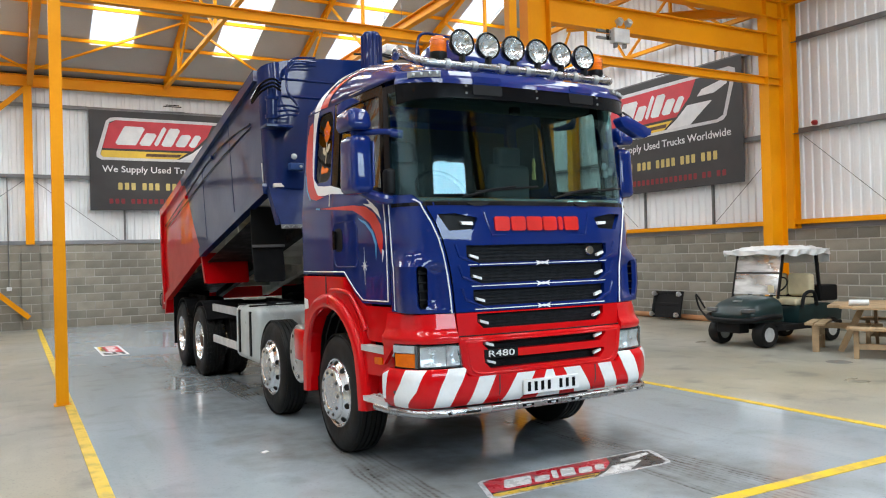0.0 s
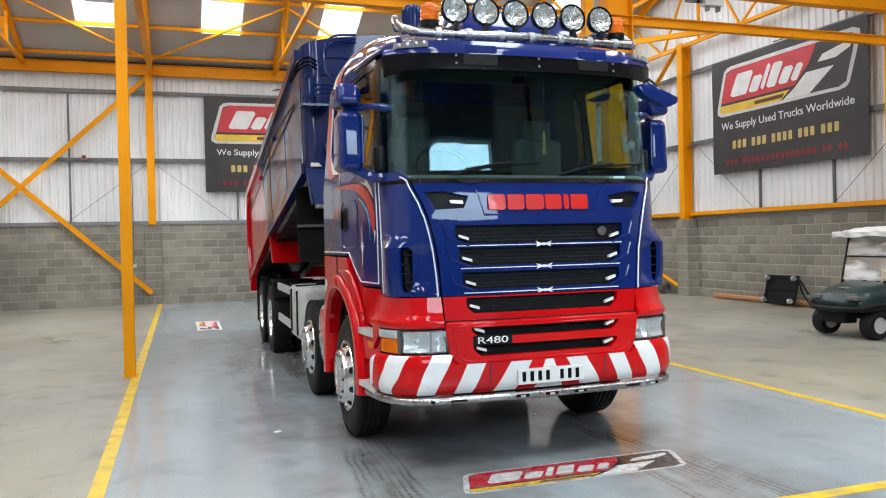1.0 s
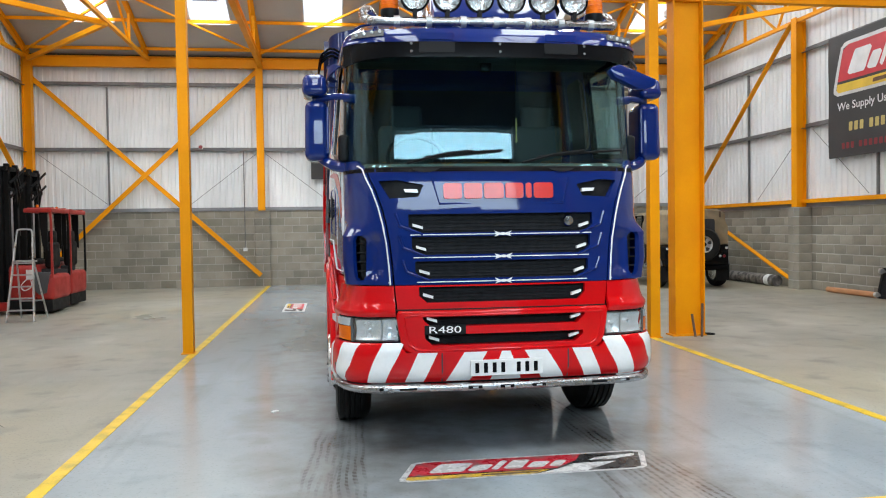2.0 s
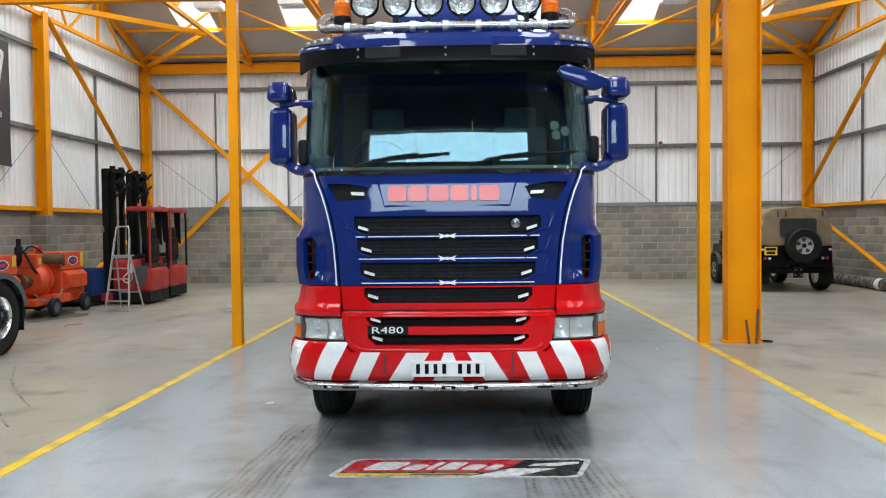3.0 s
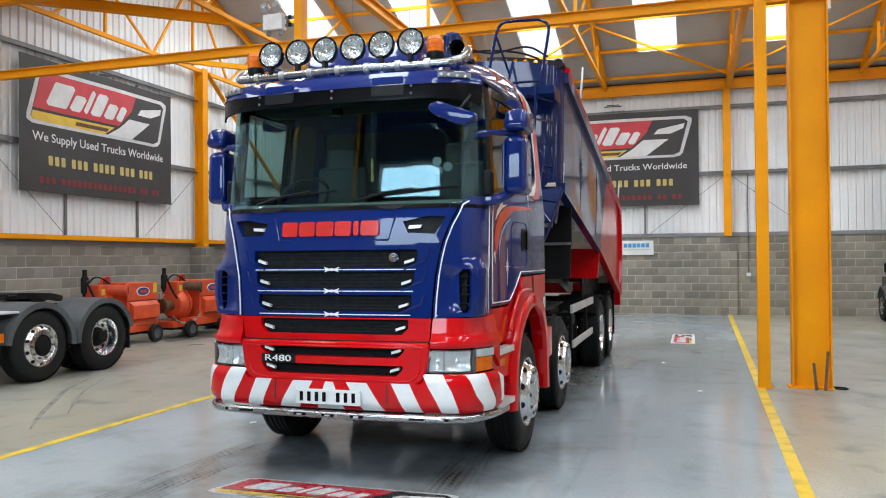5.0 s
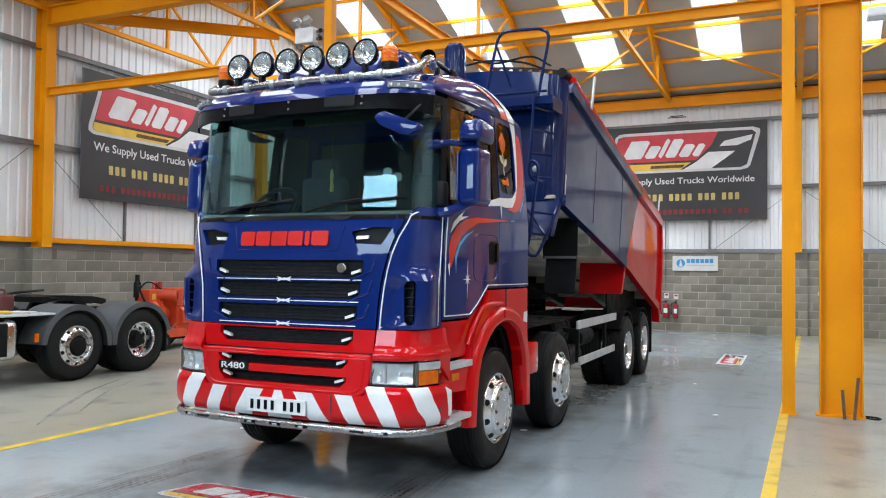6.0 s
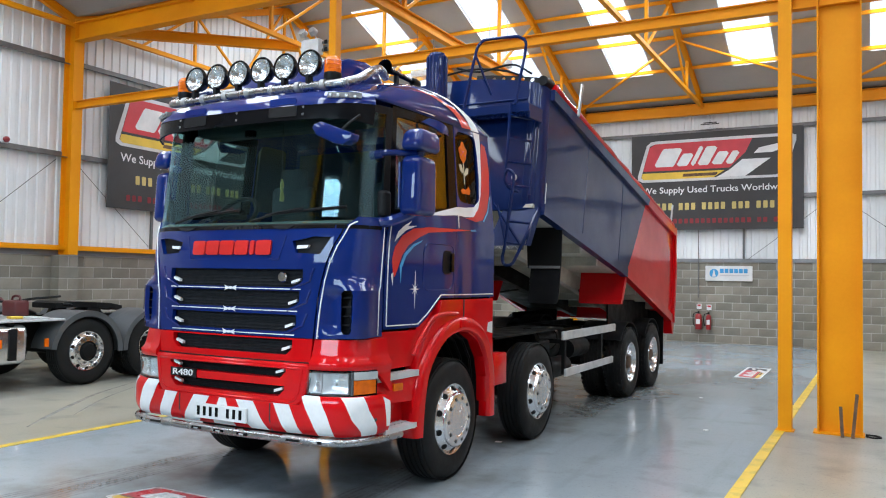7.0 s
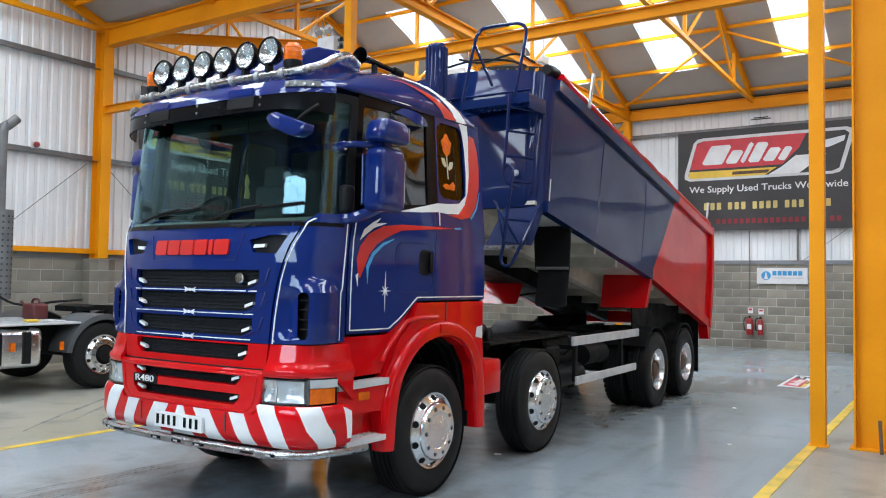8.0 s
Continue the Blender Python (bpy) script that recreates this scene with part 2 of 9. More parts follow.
def translucent(name, col):
    """Thin milky sheet that passes the sky's light."""
    m = bpy.data.materials.new(name)
    m.use_nodes = True
    n, l = m.node_tree.nodes, m.node_tree.links
    n.remove(n["Principled BSDF"])
    tr, tl, mix = n.new("ShaderNodeBsdfTransparent"), n.new("ShaderNodeBsdfTranslucent"), n.new("ShaderNodeMixShader")
    tr.inputs[0].default_value, tl.inputs[0].default_value = (*col, 1), (*col, 1)
    mix.inputs[0].default_value = 0.9
    l.new(tr.outputs[0], mix.inputs[1])
    l.new(tl.outputs[0], mix.inputs[2])
    l.new(mix.outputs[0], n["Material Output"].inputs["Surface"])
    return m


M["roof_light"] = translucent("milky_roof_light", (0.97, 0.98, 0.985))


def floor_material(name, col, col2, rough, dark, marks, tracks=(), stains=0.6, dark_patches=(), warm=0.0):
    """Worn floor: blotches, fine dust, darker wheel tracks along y."""
    m = bpy.data.materials.new(name)
    m.use_nodes = True
    n, l = m.node_tree.nodes, m.node_tree.links
    b = n["Principled BSDF"]
    tc = n.new("ShaderNodeTexCoord")

    def tex(scale, detail, stretch=(1, 1, 1)):
        mp, t = n.new("ShaderNodeMapping"), n.new("ShaderNodeTexNoise")
        mp.inputs["Scale"].default_value = stretch
        l.new(tc.outputs["Object"], mp.inputs["Vector"])
        l.new(mp.outputs[0], t.inputs["Vector"])
        t.inputs["Scale"].default_value, t.inputs["Detail"].default_value = scale, detail
        return t.outputs["Fac"]

    def rng(v, a, b_, c=0.0, d=1.0):
        r = n.new("ShaderNodeMapRange")
        for key, val in zip(("From Min", "From Max", "To Min", "To Max"), (a, b_, c, d)):
            r.inputs[key].default_value = val
        l.new(v, r.inputs["Value"])
        return r.outputs[0]

    def mixc(f, a, c):
        x = n.new("ShaderNodeMix")
        x.data_type = "RGBA"
        l.new(f, x.inputs["Factor"])
        for key, v in (("A", a), ("B", c)):
            if isinstance(v, tuple):
                x.inputs[key].default_value = (*v, 1)
            else:
                l.new(v, x.inputs[key])
        return x.outputs["Result"]

    blot, dust, streak = tex(0.55, 6), tex(14, 5), tex(1.6, 5, (3.0, 0.25, 1))
    c = mixc(rng(blot, 0.38, 0.68), col, col2)
    c = mixc(rng(tex(0.23, 4), 0.44, 0.62, 0.0, warm), c, (col[0] * 0.98, col[1] * 0.93, col[2] * 0.80))
    c = mixc(rng(dust, 0.5, 0.9, 0.0, 0.35), c, tuple(v * 0.7 for v in col))
    # scattered dark drips, pale dust drifts and fine grit
    c = mixc(rng(tex(2.1, 8), 0.55, 0.70, 0.0, stains * 0.8), c, tuple(v * 0.45 for v in col))
    c = mixc(rng(tex(1.1, 7, (1.0, 0.5, 1)), 0.58, 0.76, 0.0, stains * 0.7), c, tuple(min(1.0, v * 1.35) for v in col))
    c = mixc(rng(tex(45, 4), 0.58, 0.70, 0.0, 0.7 * stains), c, tuple(v * 0.4 for v in col))
    c = mixc(rng(streak, 0.56, 0.78, 0.0, marks), c, dark)
    if tracks:
        # rubber marks of single tyres: (x, drift per metre, y from, y to, half width)
        sep = n.new("ShaderNodeSeparateXYZ")
        l.new(tc.outputs["Object"], sep.inputs[0])

        def op(kind, a, e=None):
            q = n.new("ShaderNodeMath")
            q.operation = kind
            for i, v in enumerate((a, e)):
                if v is None:
                    continue
                if isinstance(v, (int, float)):
                    q.inputs[i].default_value = v
                else:
                    l.new(v, q.inputs[i])
            return q.outputs[0]

        smear = tex(2.3, 5, (2.0, 0.8, 1))
        # dirty patches from the truck, and a dark one along under it: (middle x, half width, middle y, half length,
        # strength), with ragged edges
        for dx, hx, dy, hy, most in dark_patches:
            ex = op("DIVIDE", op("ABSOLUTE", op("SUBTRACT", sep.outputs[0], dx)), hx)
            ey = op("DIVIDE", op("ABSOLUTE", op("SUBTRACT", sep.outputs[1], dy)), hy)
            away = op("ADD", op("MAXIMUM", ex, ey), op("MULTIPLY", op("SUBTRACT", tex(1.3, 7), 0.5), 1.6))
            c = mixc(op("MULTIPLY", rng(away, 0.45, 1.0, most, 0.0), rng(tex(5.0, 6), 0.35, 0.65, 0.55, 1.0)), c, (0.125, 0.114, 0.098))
        for tx, drift, ty0, ty1, half in tracks:
            u = op("SUBTRACT", op("ADD", sep.outputs[0], op("MULTIPLY", op("SUBTRACT", smear, 0.5), 0.09)), op("ADD", op("MULTIPLY", op("SUBTRACT", sep.outputs[1], 5.0), drift), tx))
            au = op("ABSOLUTE", u)
            band = rng(au, half * 0.85, half, 1.0, 0.0)
            ends = op("MULTIPLY", rng(sep.outputs[1], ty0, ty0 + 0.9), rng(sep.outputs[1], ty1 - 0.9, ty1, 1.0, 0.0))
            ribs = rng(op("SINE", op("MULTIPLY", u, 118.0)), -0.2, 0.5)
            lugs = rng(op("SINE", op("MULTIPLY", op("ADD", sep.outputs[1], op("MULTIPLY", au, 0.7)), 88.0)), -0.5, 0.3)
            tread = op("MAXIMUM", op("MULTIPLY", ribs, op("ADD", op("MULTIPLY", lugs, 0.35), 0.55)), 0.30)
            f = op("MULTIPLY", op("MULTIPLY", band, ends), op("MULTIPLY", tread, rng(smear, 0.37, 0.62, 0.10, 1.0)))
            c = mixc(f, c, dark)
    l.new(c, b.inputs["Base Color"])
    l.new(rng(blot, 0.3, 0.7, rough - 0.07, rough + 0.12), b.inputs["Roughness"])
    bp = n.new("ShaderNodeBump")
    bp.inputs["Strength"].default_value, bp.inputs["Distance"].default_value = 0.12, 0.003
    l.new(tex(6, 4), bp.inputs["Height"])
    l.new(bp.outputs[0], b.inputs["Normal"])
    return m


M["concrete"] = floor_material("worn_concrete", (0.345, 0.334, 0.288), (0.250, 0.241, 0.206), 0.34, (0.14, 0.13, 0.11), 0.3, stains=1.0, warm=0.9)
M["bay"] = floor_material("grey_blue_floor_paint", (0.340, 0.388, 0.422), (0.283, 0.322, 0.350), 0.13, (0.088, 0.082, 0.074), 0.22, [(3.16, 0.03, 3.2, 7.2, 0.15), (2.98, 0.09, 3.0, 6.6, 0.13), (5.10, -0.03, 3.2, 7.4, 0.15), (5.30, -0.10, 3.0, 6.8, 0.12), (3.2, 0.0, 9.0, 15.5, 0.17), (5.42, 0.0, 12.5, 16.5, 0.16), (4.86, 0.02, 2.8, 6.0, 0.06)], stains=0.4, warm=0.35, dark_patches=[(3.3, 1.0, 5.6, 2.8, 0.55), (5.15, 0.9, 5.2, 2.4, 0.5), (3.1, 0.7, 12.0, 3.2, 0.45), (5.6, 0.6, 13.5, 2.0, 0.4), (6.3, 0.8, 15.4, 1.5, 0.62), (5.35, 0.40, 10.4, 3.6, 0.5), (5.6, 0.7, 11.2, 2.4, 0.3), (2.7, 0.5, 9.0, 3.0, 0.4), (4.3, 1.0, 9.5, 4.5, 0.6)])


# ---- building blocks ----
def finish(bm, name, material, smooth=0.0):
    me = bpy.data.meshes.new(name)
    bmesh.ops.recalc_face_normals(bm, faces=bm.faces)
    bm.to_mesh(me)
    bm.free()
    for mt in material if isinstance(material, (list, tuple)) else [material]:
        me.materials.append(mt)
    if smooth:
        me.shade_smooth()
        me.set_sharp_from_angle(angle=radians(smooth))
    return me


def part(name, bm, material, parent=None, label="", smooth=0.0):
    """Links a bmesh as one mesh object, under a thing or a part if one is given."""
    ob = new(name, finish(bm, name, material, smooth))
    if parent is not None:
        ob.parent = parent
    return tagged(ob, label)


def thing(name, label, category, at=(0, 0, 0), turn=0.0, group="", kind=""):
    ob = new(name)
    ob.empty_display_size = 0.2
    ob.matrix_world = pose(*at, 0, 0, turn)
    return tagged(ob, label, category, group, kind)


def B():
    return bmesh.new()


def box(bm, x0, x1, y0, y1, z0, z1, bevel=0.0, seg=2, m=None):
    made = bmesh.ops.create_cube(bm, size=1)["verts"]
    for v in made:
        v.co = Vector(((x0 + x1) / 2 + v.co.x * (x1 - x0), (y0 + y1) / 2 + v.co.y * (y1 - y0), (z0 + z1) / 2 + v.co.z * (z1 - z0)))
    if bevel:
        edges = list({e for v in made for e in v.link_edges})
        made = bmesh.ops.bevel(bm, geom=edges, offset=bevel, segments=seg, profile=0.5, affect="EDGES")["verts"]
        made = list({v for v in made})
    if m is not None:
        bmesh.ops.transform(bm, matrix=m, verts=made)
    return bm


def boxes(*rows, bevel=0.0):
    bm = B()
    for r in rows:
        box(bm, *r, bevel=bevel)
    return bm


def prism(bm, pts, axis, a, b, bevel=0.0):
    """A flat outline swept along an axis: x takes (y, z) outlines, y takes (x, z), z takes (x, y)."""
    def at(p, w):
        return {"x": (w, p[0], p[1]), "y": (p[0], w, p[1]), "z": (p[0], p[1], w)}[axis]
    lo, hi = [bm.verts.new(at(p, a)) for p in pts], [bm.verts.new(at(p, b)) for p in pts]
    bm.faces.new(lo), bm.faces.new(hi[::-1])
    for i in range(len(pts)):
        j = (i + 1) % len(pts)
        bm.faces.new((lo[i], hi[i], hi[j], lo[j]))
    if bevel:
        edges = list({e for v in lo + hi for e in v.link_edges})
        bmesh.ops.bevel(bm, geom=edges, offset=bevel, segments=2, profile=0.5, affect="EDGES")
    return bm


def bar(bm, p, q, w, h, up=(0, 0, 1)):
    """A straight rectangular bar from p to q, w across and h deep."""
    p, q = Vector(p), Vector(q)
    d = (q - p).normalized()
    side = d.cross(Vector(up))
    side = side.normalized() if side.length > 1e-4 else Vector((1, 0, 0))
    top = side.cross(d).normalized()
    ends = [[bm.verts.new(c + side * sx * w / 2 + top * sz * h / 2) for sx, sz in ((-1, -1), (1, -1), (1, 1), (-1, 1))] for c in (p, q)]
    bm.faces.new(ends[0][::-1]), bm.faces.new(ends[1])
    for i in range(4):
        j = (i + 1) % 4
        bm.faces.new((ends[0][i], ends[0][j], ends[1][j], ends[1][i]))
    return bm


def ibeam(bm, p, q, w, h, t=0.014, web=0.010, up=(0, 0, 1)):
    p, q, u = Vector(p), Vector(q), Vector(up).normalized()
    o = u * (h / 2 - t / 2)
    bar(bm, p + o, q + o, w, t, up), bar(bm, p - o, q - o, w, t, up)
    return bar(bm, p, q, web, h - 2 * t, up)


def tube(bm, pts, r, seg=10, closed=False):
    pts = [Vector(p) for p in pts]
    rings, last = [], None
    for i, p in enumerate(pts):
        a = pts[i - 1] if i or closed else p
        b = pts[(i + 1) % len(pts)] if i < len(pts) - 1 or closed else p
        d = (b - a).normalized()
        if last is None:
            s = d.orthogonal().normalized()
        else:
            s = (last - d * last.dot(d)).normalized()
        last = s
        t = d.cross(s)
        rings.append([bm.verts.new(p + r * (math.cos(k * math.tau / seg) * s + math.sin(k * math.tau / seg) * t)) for k in range(seg)])
    for i in range(len(rings) - (0 if closed else 1)):
        A, C = rings[i], rings[(i + 1) % len(rings)]
        for k in range(seg):
            bm.faces.new((A[k], A[(k + 1) % seg], C[(k + 1) % seg], C[k]))
    if not closed:
        bm.faces.new(rings[0][::-1]), bm.faces.new(rings[-1])
    return bm


def smooth_path(pts, n=6):
    """A rounded line through the points."""
    P = [Vector(p) for p in pts]
    P = [2 * P[0] - P[1]] + P + [2 * P[-1] - P[-2]]
    out = []
    for i in range(1, len(P) - 2):
        for k in range(n):
            t = k / n
            a, b, c, d = P[i - 1], P[i], P[i + 1], P[i + 2]
            out.append(0.5 * (2 * b + (c - a) * t + (2 * a - 5 * b + 4 * c - d) * t * t + (3 * b - a - 3 * c + d) * t ** 3))
    return out + [P[-2]]


def lathe(bm, prof, seg=32, m=None):
    """Turns (radius, height) pairs round z, then lays the result by m."""
    m = m or Matrix()
    rings = []
    for r, h in prof:
        if r < 1e-5:
            rings.append([bm.verts.new(m @ Vector((0, 0, h)))])
        else:
            rings.append([bm.verts.new(m @ Vector((r * math.cos(k * math.tau / seg), r * math.sin(k * math.tau / seg), h))) for k in range(seg)])
    for A, C in zip(rings, rings[1:]):
        for k in range(seg):
            j = (k + 1) % seg
            if len(A) == 1 and len(C) == 1:
                continue
            if len(A) == 1:
                bm.faces.new((A[0], C[j], C[k]))
            elif len(C) == 1:
                bm.faces.new((A[k], A[j], C[0]))
            else:
                bm.faces.new((A[k], A[j], C[j], C[k]))
    return bm


def sheet(bm, outline, mapper, d0=0.0, d1=0.004, holes=(), step=0.12):
    """A plate with a flat outline (and holes), cut to small faces and bent onto the surface mapper(u, v, lift)."""
    tmp = B()
    edges = []
    for loop in (outline, *holes):
        vs = [tmp.verts.new((u, v, 0)) for u, v in loop]
        edges += [tmp.edges.new((vs[i], vs[(i + 1) % len(vs)])) for i in range(len(vs))]
    bmesh.ops.triangle_fill(tmp, use_beauty=True, edges=edges)
    us, vs_ = [p[0] for p in outline], [p[1] for p in outline]
    for lo, hi, axis in ((min(us), max(us), 0), (min(vs_), max(vs_), 1)):
        k = math.floor(lo / step) + 1
        while k * step < hi - 1e-5:
            co, no = [0, 0, 0], [0, 0, 0]
            co[axis], no[axis] = k * step, 1
            bmesh.ops.bisect_plane(tmp, geom=tmp.verts[:] + tmp.edges[:] + tmp.faces[:], plane_co=co, plane_no=no)
            k += 1
    bottom, top = {}, {}
    for v in tmp.verts:
        bottom[v] = bm.verts.new(mapper(v.co.x, v.co.y, d0))
        top[v] = bm.verts.new(mapper(v.co.x, v.co.y, d1))
    for f in tmp.faces:
        try:
            bm.faces.new([top[v] for v in f.verts])
            bm.faces.new([bottom[v] for v in reversed(f.verts)])
        except ValueError:
            pass
    for e in tmp.edges:
        if len(e.link_faces) == 1:
            a, b = e.verts
            bm.faces.new((bottom[a], bottom[b], top[b], top[a]))
    tmp.free()
    return bm


def rounded(u0, u1, v0, v1, r, n=4):
    """A rectangle's outline with round corners."""
    out = []
    for cu, cv, a in ((u1 - r, v1 - r, 0), (u0 + r, v1 - r, 90), (u0 + r, v0 + r, 180), (u1 - r, v0 + r, 270)):
        out += [(cu + r * math.cos(radians(a + 90 * k / n)), cv + r * math.sin(radians(a + 90 * k / n))) for k in range(n + 1)]
    return out


def lerp(table, x):
    """A value from (x, value) pairs, on straight lines."""
    return float(np.interp(x, [a for a, _ in table], [b for _, b in table]))


def text_part(name, body, size, material, m, parent=None, label="", depth=0.004, bold=0.0, shear=0.0, width=None, mapper=None):
    """Letters as a solid mesh: x along the line, z up off the sheet before m lays it."""
    cu = bpy.data.curves.new(name, "FONT")
    cu.body, cu.size, cu.extrude, cu.offset, cu.shear, cu.align_x, cu.align_y = body, size, depth / 2, bold, shear, "CENTER", "CENTER"
    cu.resolution_u = 3
    tmp = bpy.data.objects.new(name, cu)
    scene.collection.objects.link(tmp)
    me = bpy.data.meshes.new_from_object(tmp.evaluated_get(bpy.context.evaluated_depsgraph_get()))
    bpy.data.objects.remove(tmp)
    bpy.data.curves.remove(cu)
    me.name = name
    if width:
        w = max(v.co.x for v in me.vertices) - min(v.co.x for v in me.vertices)
        for v in me.vertices:
            v.co.x *= width / w
    me.materials.clear()
    me.materials.append(material)
    if mapper:
        for v in me.vertices:
            v.co = mapper(v.co.x, v.co.y, v.co.z)
    else:
        me.transform(m)
    ob = new(name, me)
    if parent is not None:
        ob.parent = parent
    return tagged(ob, label)

# ---- the hall ----
XL, XR, YB, YF = -5.50, 14.80, 23.50, -2.75
EAVE, SLOPE, VALLEY, RIDGE_B, RIDGE_F = 6.80, 0.36, 10.65, 17.05, 3.95
TRUSS_X = (-5.28, -2.05, 1.12, 4.52, 7.93, 11.3, 14.56)
LIGHT_X = (-3.10, -0.06, 2.97, 6.06, 9.18, 12.3)


def roof_z(y):
    if y > VALLEY:
        return EAVE + SLOPE * min(YB - 0.2 - y, y - VALLEY)
    return EAVE + SLOPE * max(0.0, min(VALLEY - y, y - YF))


floor = tagged(part("floor", boxes((XL - 0.4, XR + 0.4, YF - 0.3, YB + 0.3, -0.2, 0.0)), M["concrete"]), "worn pale grey concrete workshop floor with dusty stains", "floor", kind="structure")
tagged(part("ground", boxes((-200, 200, -300, 250, -0.5, -0.21)), M["apron"]), "plain concrete yard outside the hall", "ground", kind="structure")
LINE_L, LINE_R = (1.22, 0.0), (7.53, 0.0158)   # middle of each long line: x at y = 0, drift per metre


def line_x(line, y):
    return line[0] + line[1] * y


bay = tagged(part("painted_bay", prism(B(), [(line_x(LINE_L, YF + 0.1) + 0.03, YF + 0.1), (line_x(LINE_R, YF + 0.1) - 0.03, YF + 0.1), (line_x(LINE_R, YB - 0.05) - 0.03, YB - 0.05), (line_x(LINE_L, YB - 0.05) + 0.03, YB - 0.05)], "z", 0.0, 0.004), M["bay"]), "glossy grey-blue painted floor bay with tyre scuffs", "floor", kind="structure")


def floor_line(pts):
    tagged(part("floor_line", prism(B(), pts, "z", 0.0, 0.008), M["line"]), "worn yellow painted line on the floor", "floor marking", "bay lines", "structure")


for line in (LINE_L, LINE_R):
    floor_line([(line_x(line, YF + 0.1) - 0.052, YF + 0.1), (line_x(line, YF + 0.1) + 0.052, YF + 0.1), (line_x(line, YB - 0.1) + 0.052, YB - 0.1), (line_x(line, YB - 0.1) - 0.052, YB - 0.1)])
floor_line([(line_x(LINE_L, 3.9) + 0.054, 3.80), (line_x(LINE_R, 3.9) - 0.054, 3.80), (line_x(LINE_R, 3.9) - 0.054, 3.91), (line_x(LINE_L, 3.9) + 0.054, 3.91)])


# walls: mortar core below, ribbed white sheets above
def wall_map(side):
    """Maps (along, height, into the room) of a wall to the world."""
    return {"back": lambda a, z, d: Vector((a, YB - d, z)), "left": lambda a, z, d: Vector((XL + d, a, z)), "right": lambda a, z, d: Vector((XR - d, a, z)), "front": lambda a, z, d: Vector((a, YF + d, z))}[side]


def slab(bm, f, a0, a1, z0, z1, d0, d1):
    vs = [bm.verts.new(f(a, z, d)) for a in (a0, a1) for z in (z0, z1) for d in (d0, d1)]
    for q in ((0, 1, 3, 2), (4, 6, 7, 5), (0, 4, 5, 1), (2, 3, 7, 6), (0, 2, 6, 4), (1, 5, 7, 3)):
        bm.faces.new([vs[i] for i in q])
    return bm


def cladding(f, a0, a1, z0, top):
    bm = B()
    pitch, prof = 0.20, ((0.0, 0.0), (0.055, 0.0), (0.075, 0.028), (0.18, 0.028))
    cols, a = [], a0
    while a < a1:
        cols += [(a + u, d) for u, d in prof if a + u < a1]
        a += pitch
    lo = [bm.verts.new(f(u, z0, d - 0.03)) for u, d in cols]
    hi = [bm.verts.new(f(u, top(u), d - 0.03)) for u, d in cols]
    lob = [bm.verts.new(f(u, z0, -0.08)) for u, d in cols]
    hib = [bm.verts.new(f(u, top(u), -0.08)) for u, d in cols]
    for i in range(len(cols) - 1):
        bm.faces.new((lo[i], lo[i + 1], hi[i + 1], hi[i]))
        bm.faces.new((lob[i], hib[i], hib[i + 1], lob[i + 1]))
    return bm


def build_wall(name, side, a0, a1, top, brick, openings=(), sheets="clad"):
    f = wall_map(side)
    spans, at = [], a0
    for o0, o1 in openings:
        spans.append((at, o0))
        at = o1
    spans.append((at, a1))
    bm = B()
    for s0, s1 in spans:
        slab(bm, f, s0, s1, 0.0, brick, -0.22, -0.012)
    w = tagged(part(name, bm, M["grout"]), "grey blockwork wall with white ribbed steel sheets above", "wall", kind="structure")
    bm = B()
    for s0, s1 in spans:
        tmp = cladding(f, s0, s1, brick + 0.10, top)
        me = bpy.data.meshes.new("tmp")
        tmp.to_mesh(me)
        tmp.free()
        bm.from_mesh(me)
        bpy.data.meshes.remove(me)
    part("cladding", bm, M[sheets], w, "white ribbed steel sheets")
    bm = B()
    for s0, s1 in spans:
        slab(bm, f, s0, s1, brick, brick + 0.10, -0.2, 0.02)
    part("flashing", bm, M["flash"], w, "grey steel flashing")
    return w, f, spans


def wall_rails(w, f, a0, a1, heights, seams, z0, z1):
    for z in heights:
        bm = B()
        slab(bm, f, a0, a1, z - 0.055, z + 0.05, 0.06, 0.075)
        slab(bm, f, a0, a1, z + 0.038, z + 0.05, 0.0, 0.06)
        slab(bm, f, a0, a1, z - 0.055, z - 0.043, 0.075, 0.12)
        part("sheeting_rail", bm, M["rail"], w, "grey galvanised sheeting rail")
    for a in seams:
        bm = B()
        slab(bm, f, a - 0.025, a + 0.025, z0, z1, 0.0, 0.05)
        part("side_post", bm, M["rail"], w, "thin grey rail post")


wall_back, f_back, _ = build_wall("wall_back", "back", XL - 0.3, XR + 0.3, lambda u: EAVE + 0.05, 2.25)
wall_left, f_left, _ = build_wall("wall_left", "left", YF - 0.2, YB + 0.3, lambda u: roof_z(u) + 0.05, 2.03)
wall_right, f_right, _ = build_wall("wall_right", "right", YF - 0.2, YB + 0.3, lambda u: roof_z(u) + 0.05, 2.03)
DOOR0, DOOR1, DOOR_TOP = 2.0, 6.6, 5.15
wall_front, f_front, _ = build_wall("wall_front", "front", XL - 0.3, XR + 0.3, lambda u: EAVE + 0.05, 2.25, [(DOOR0, DOOR1)], "front_sheet")
bm = slab(B(), f_front, DOOR0, DOOR1, DOOR_TOP, EAVE, -0.2, 0.0)
part("door_header", bm, M["front_sheet"], wall_front, "grey sheet over the open roller door")
part("shutter_box", slab(B(), f_front, DOOR0 - 0.14, DOOR1 + 0.14, DOOR_TOP + 0.03, EAVE - 0.12, 0.0, 0.10), M["shutter"], wall_front, "dark navy roller shutter box")
bm = B()
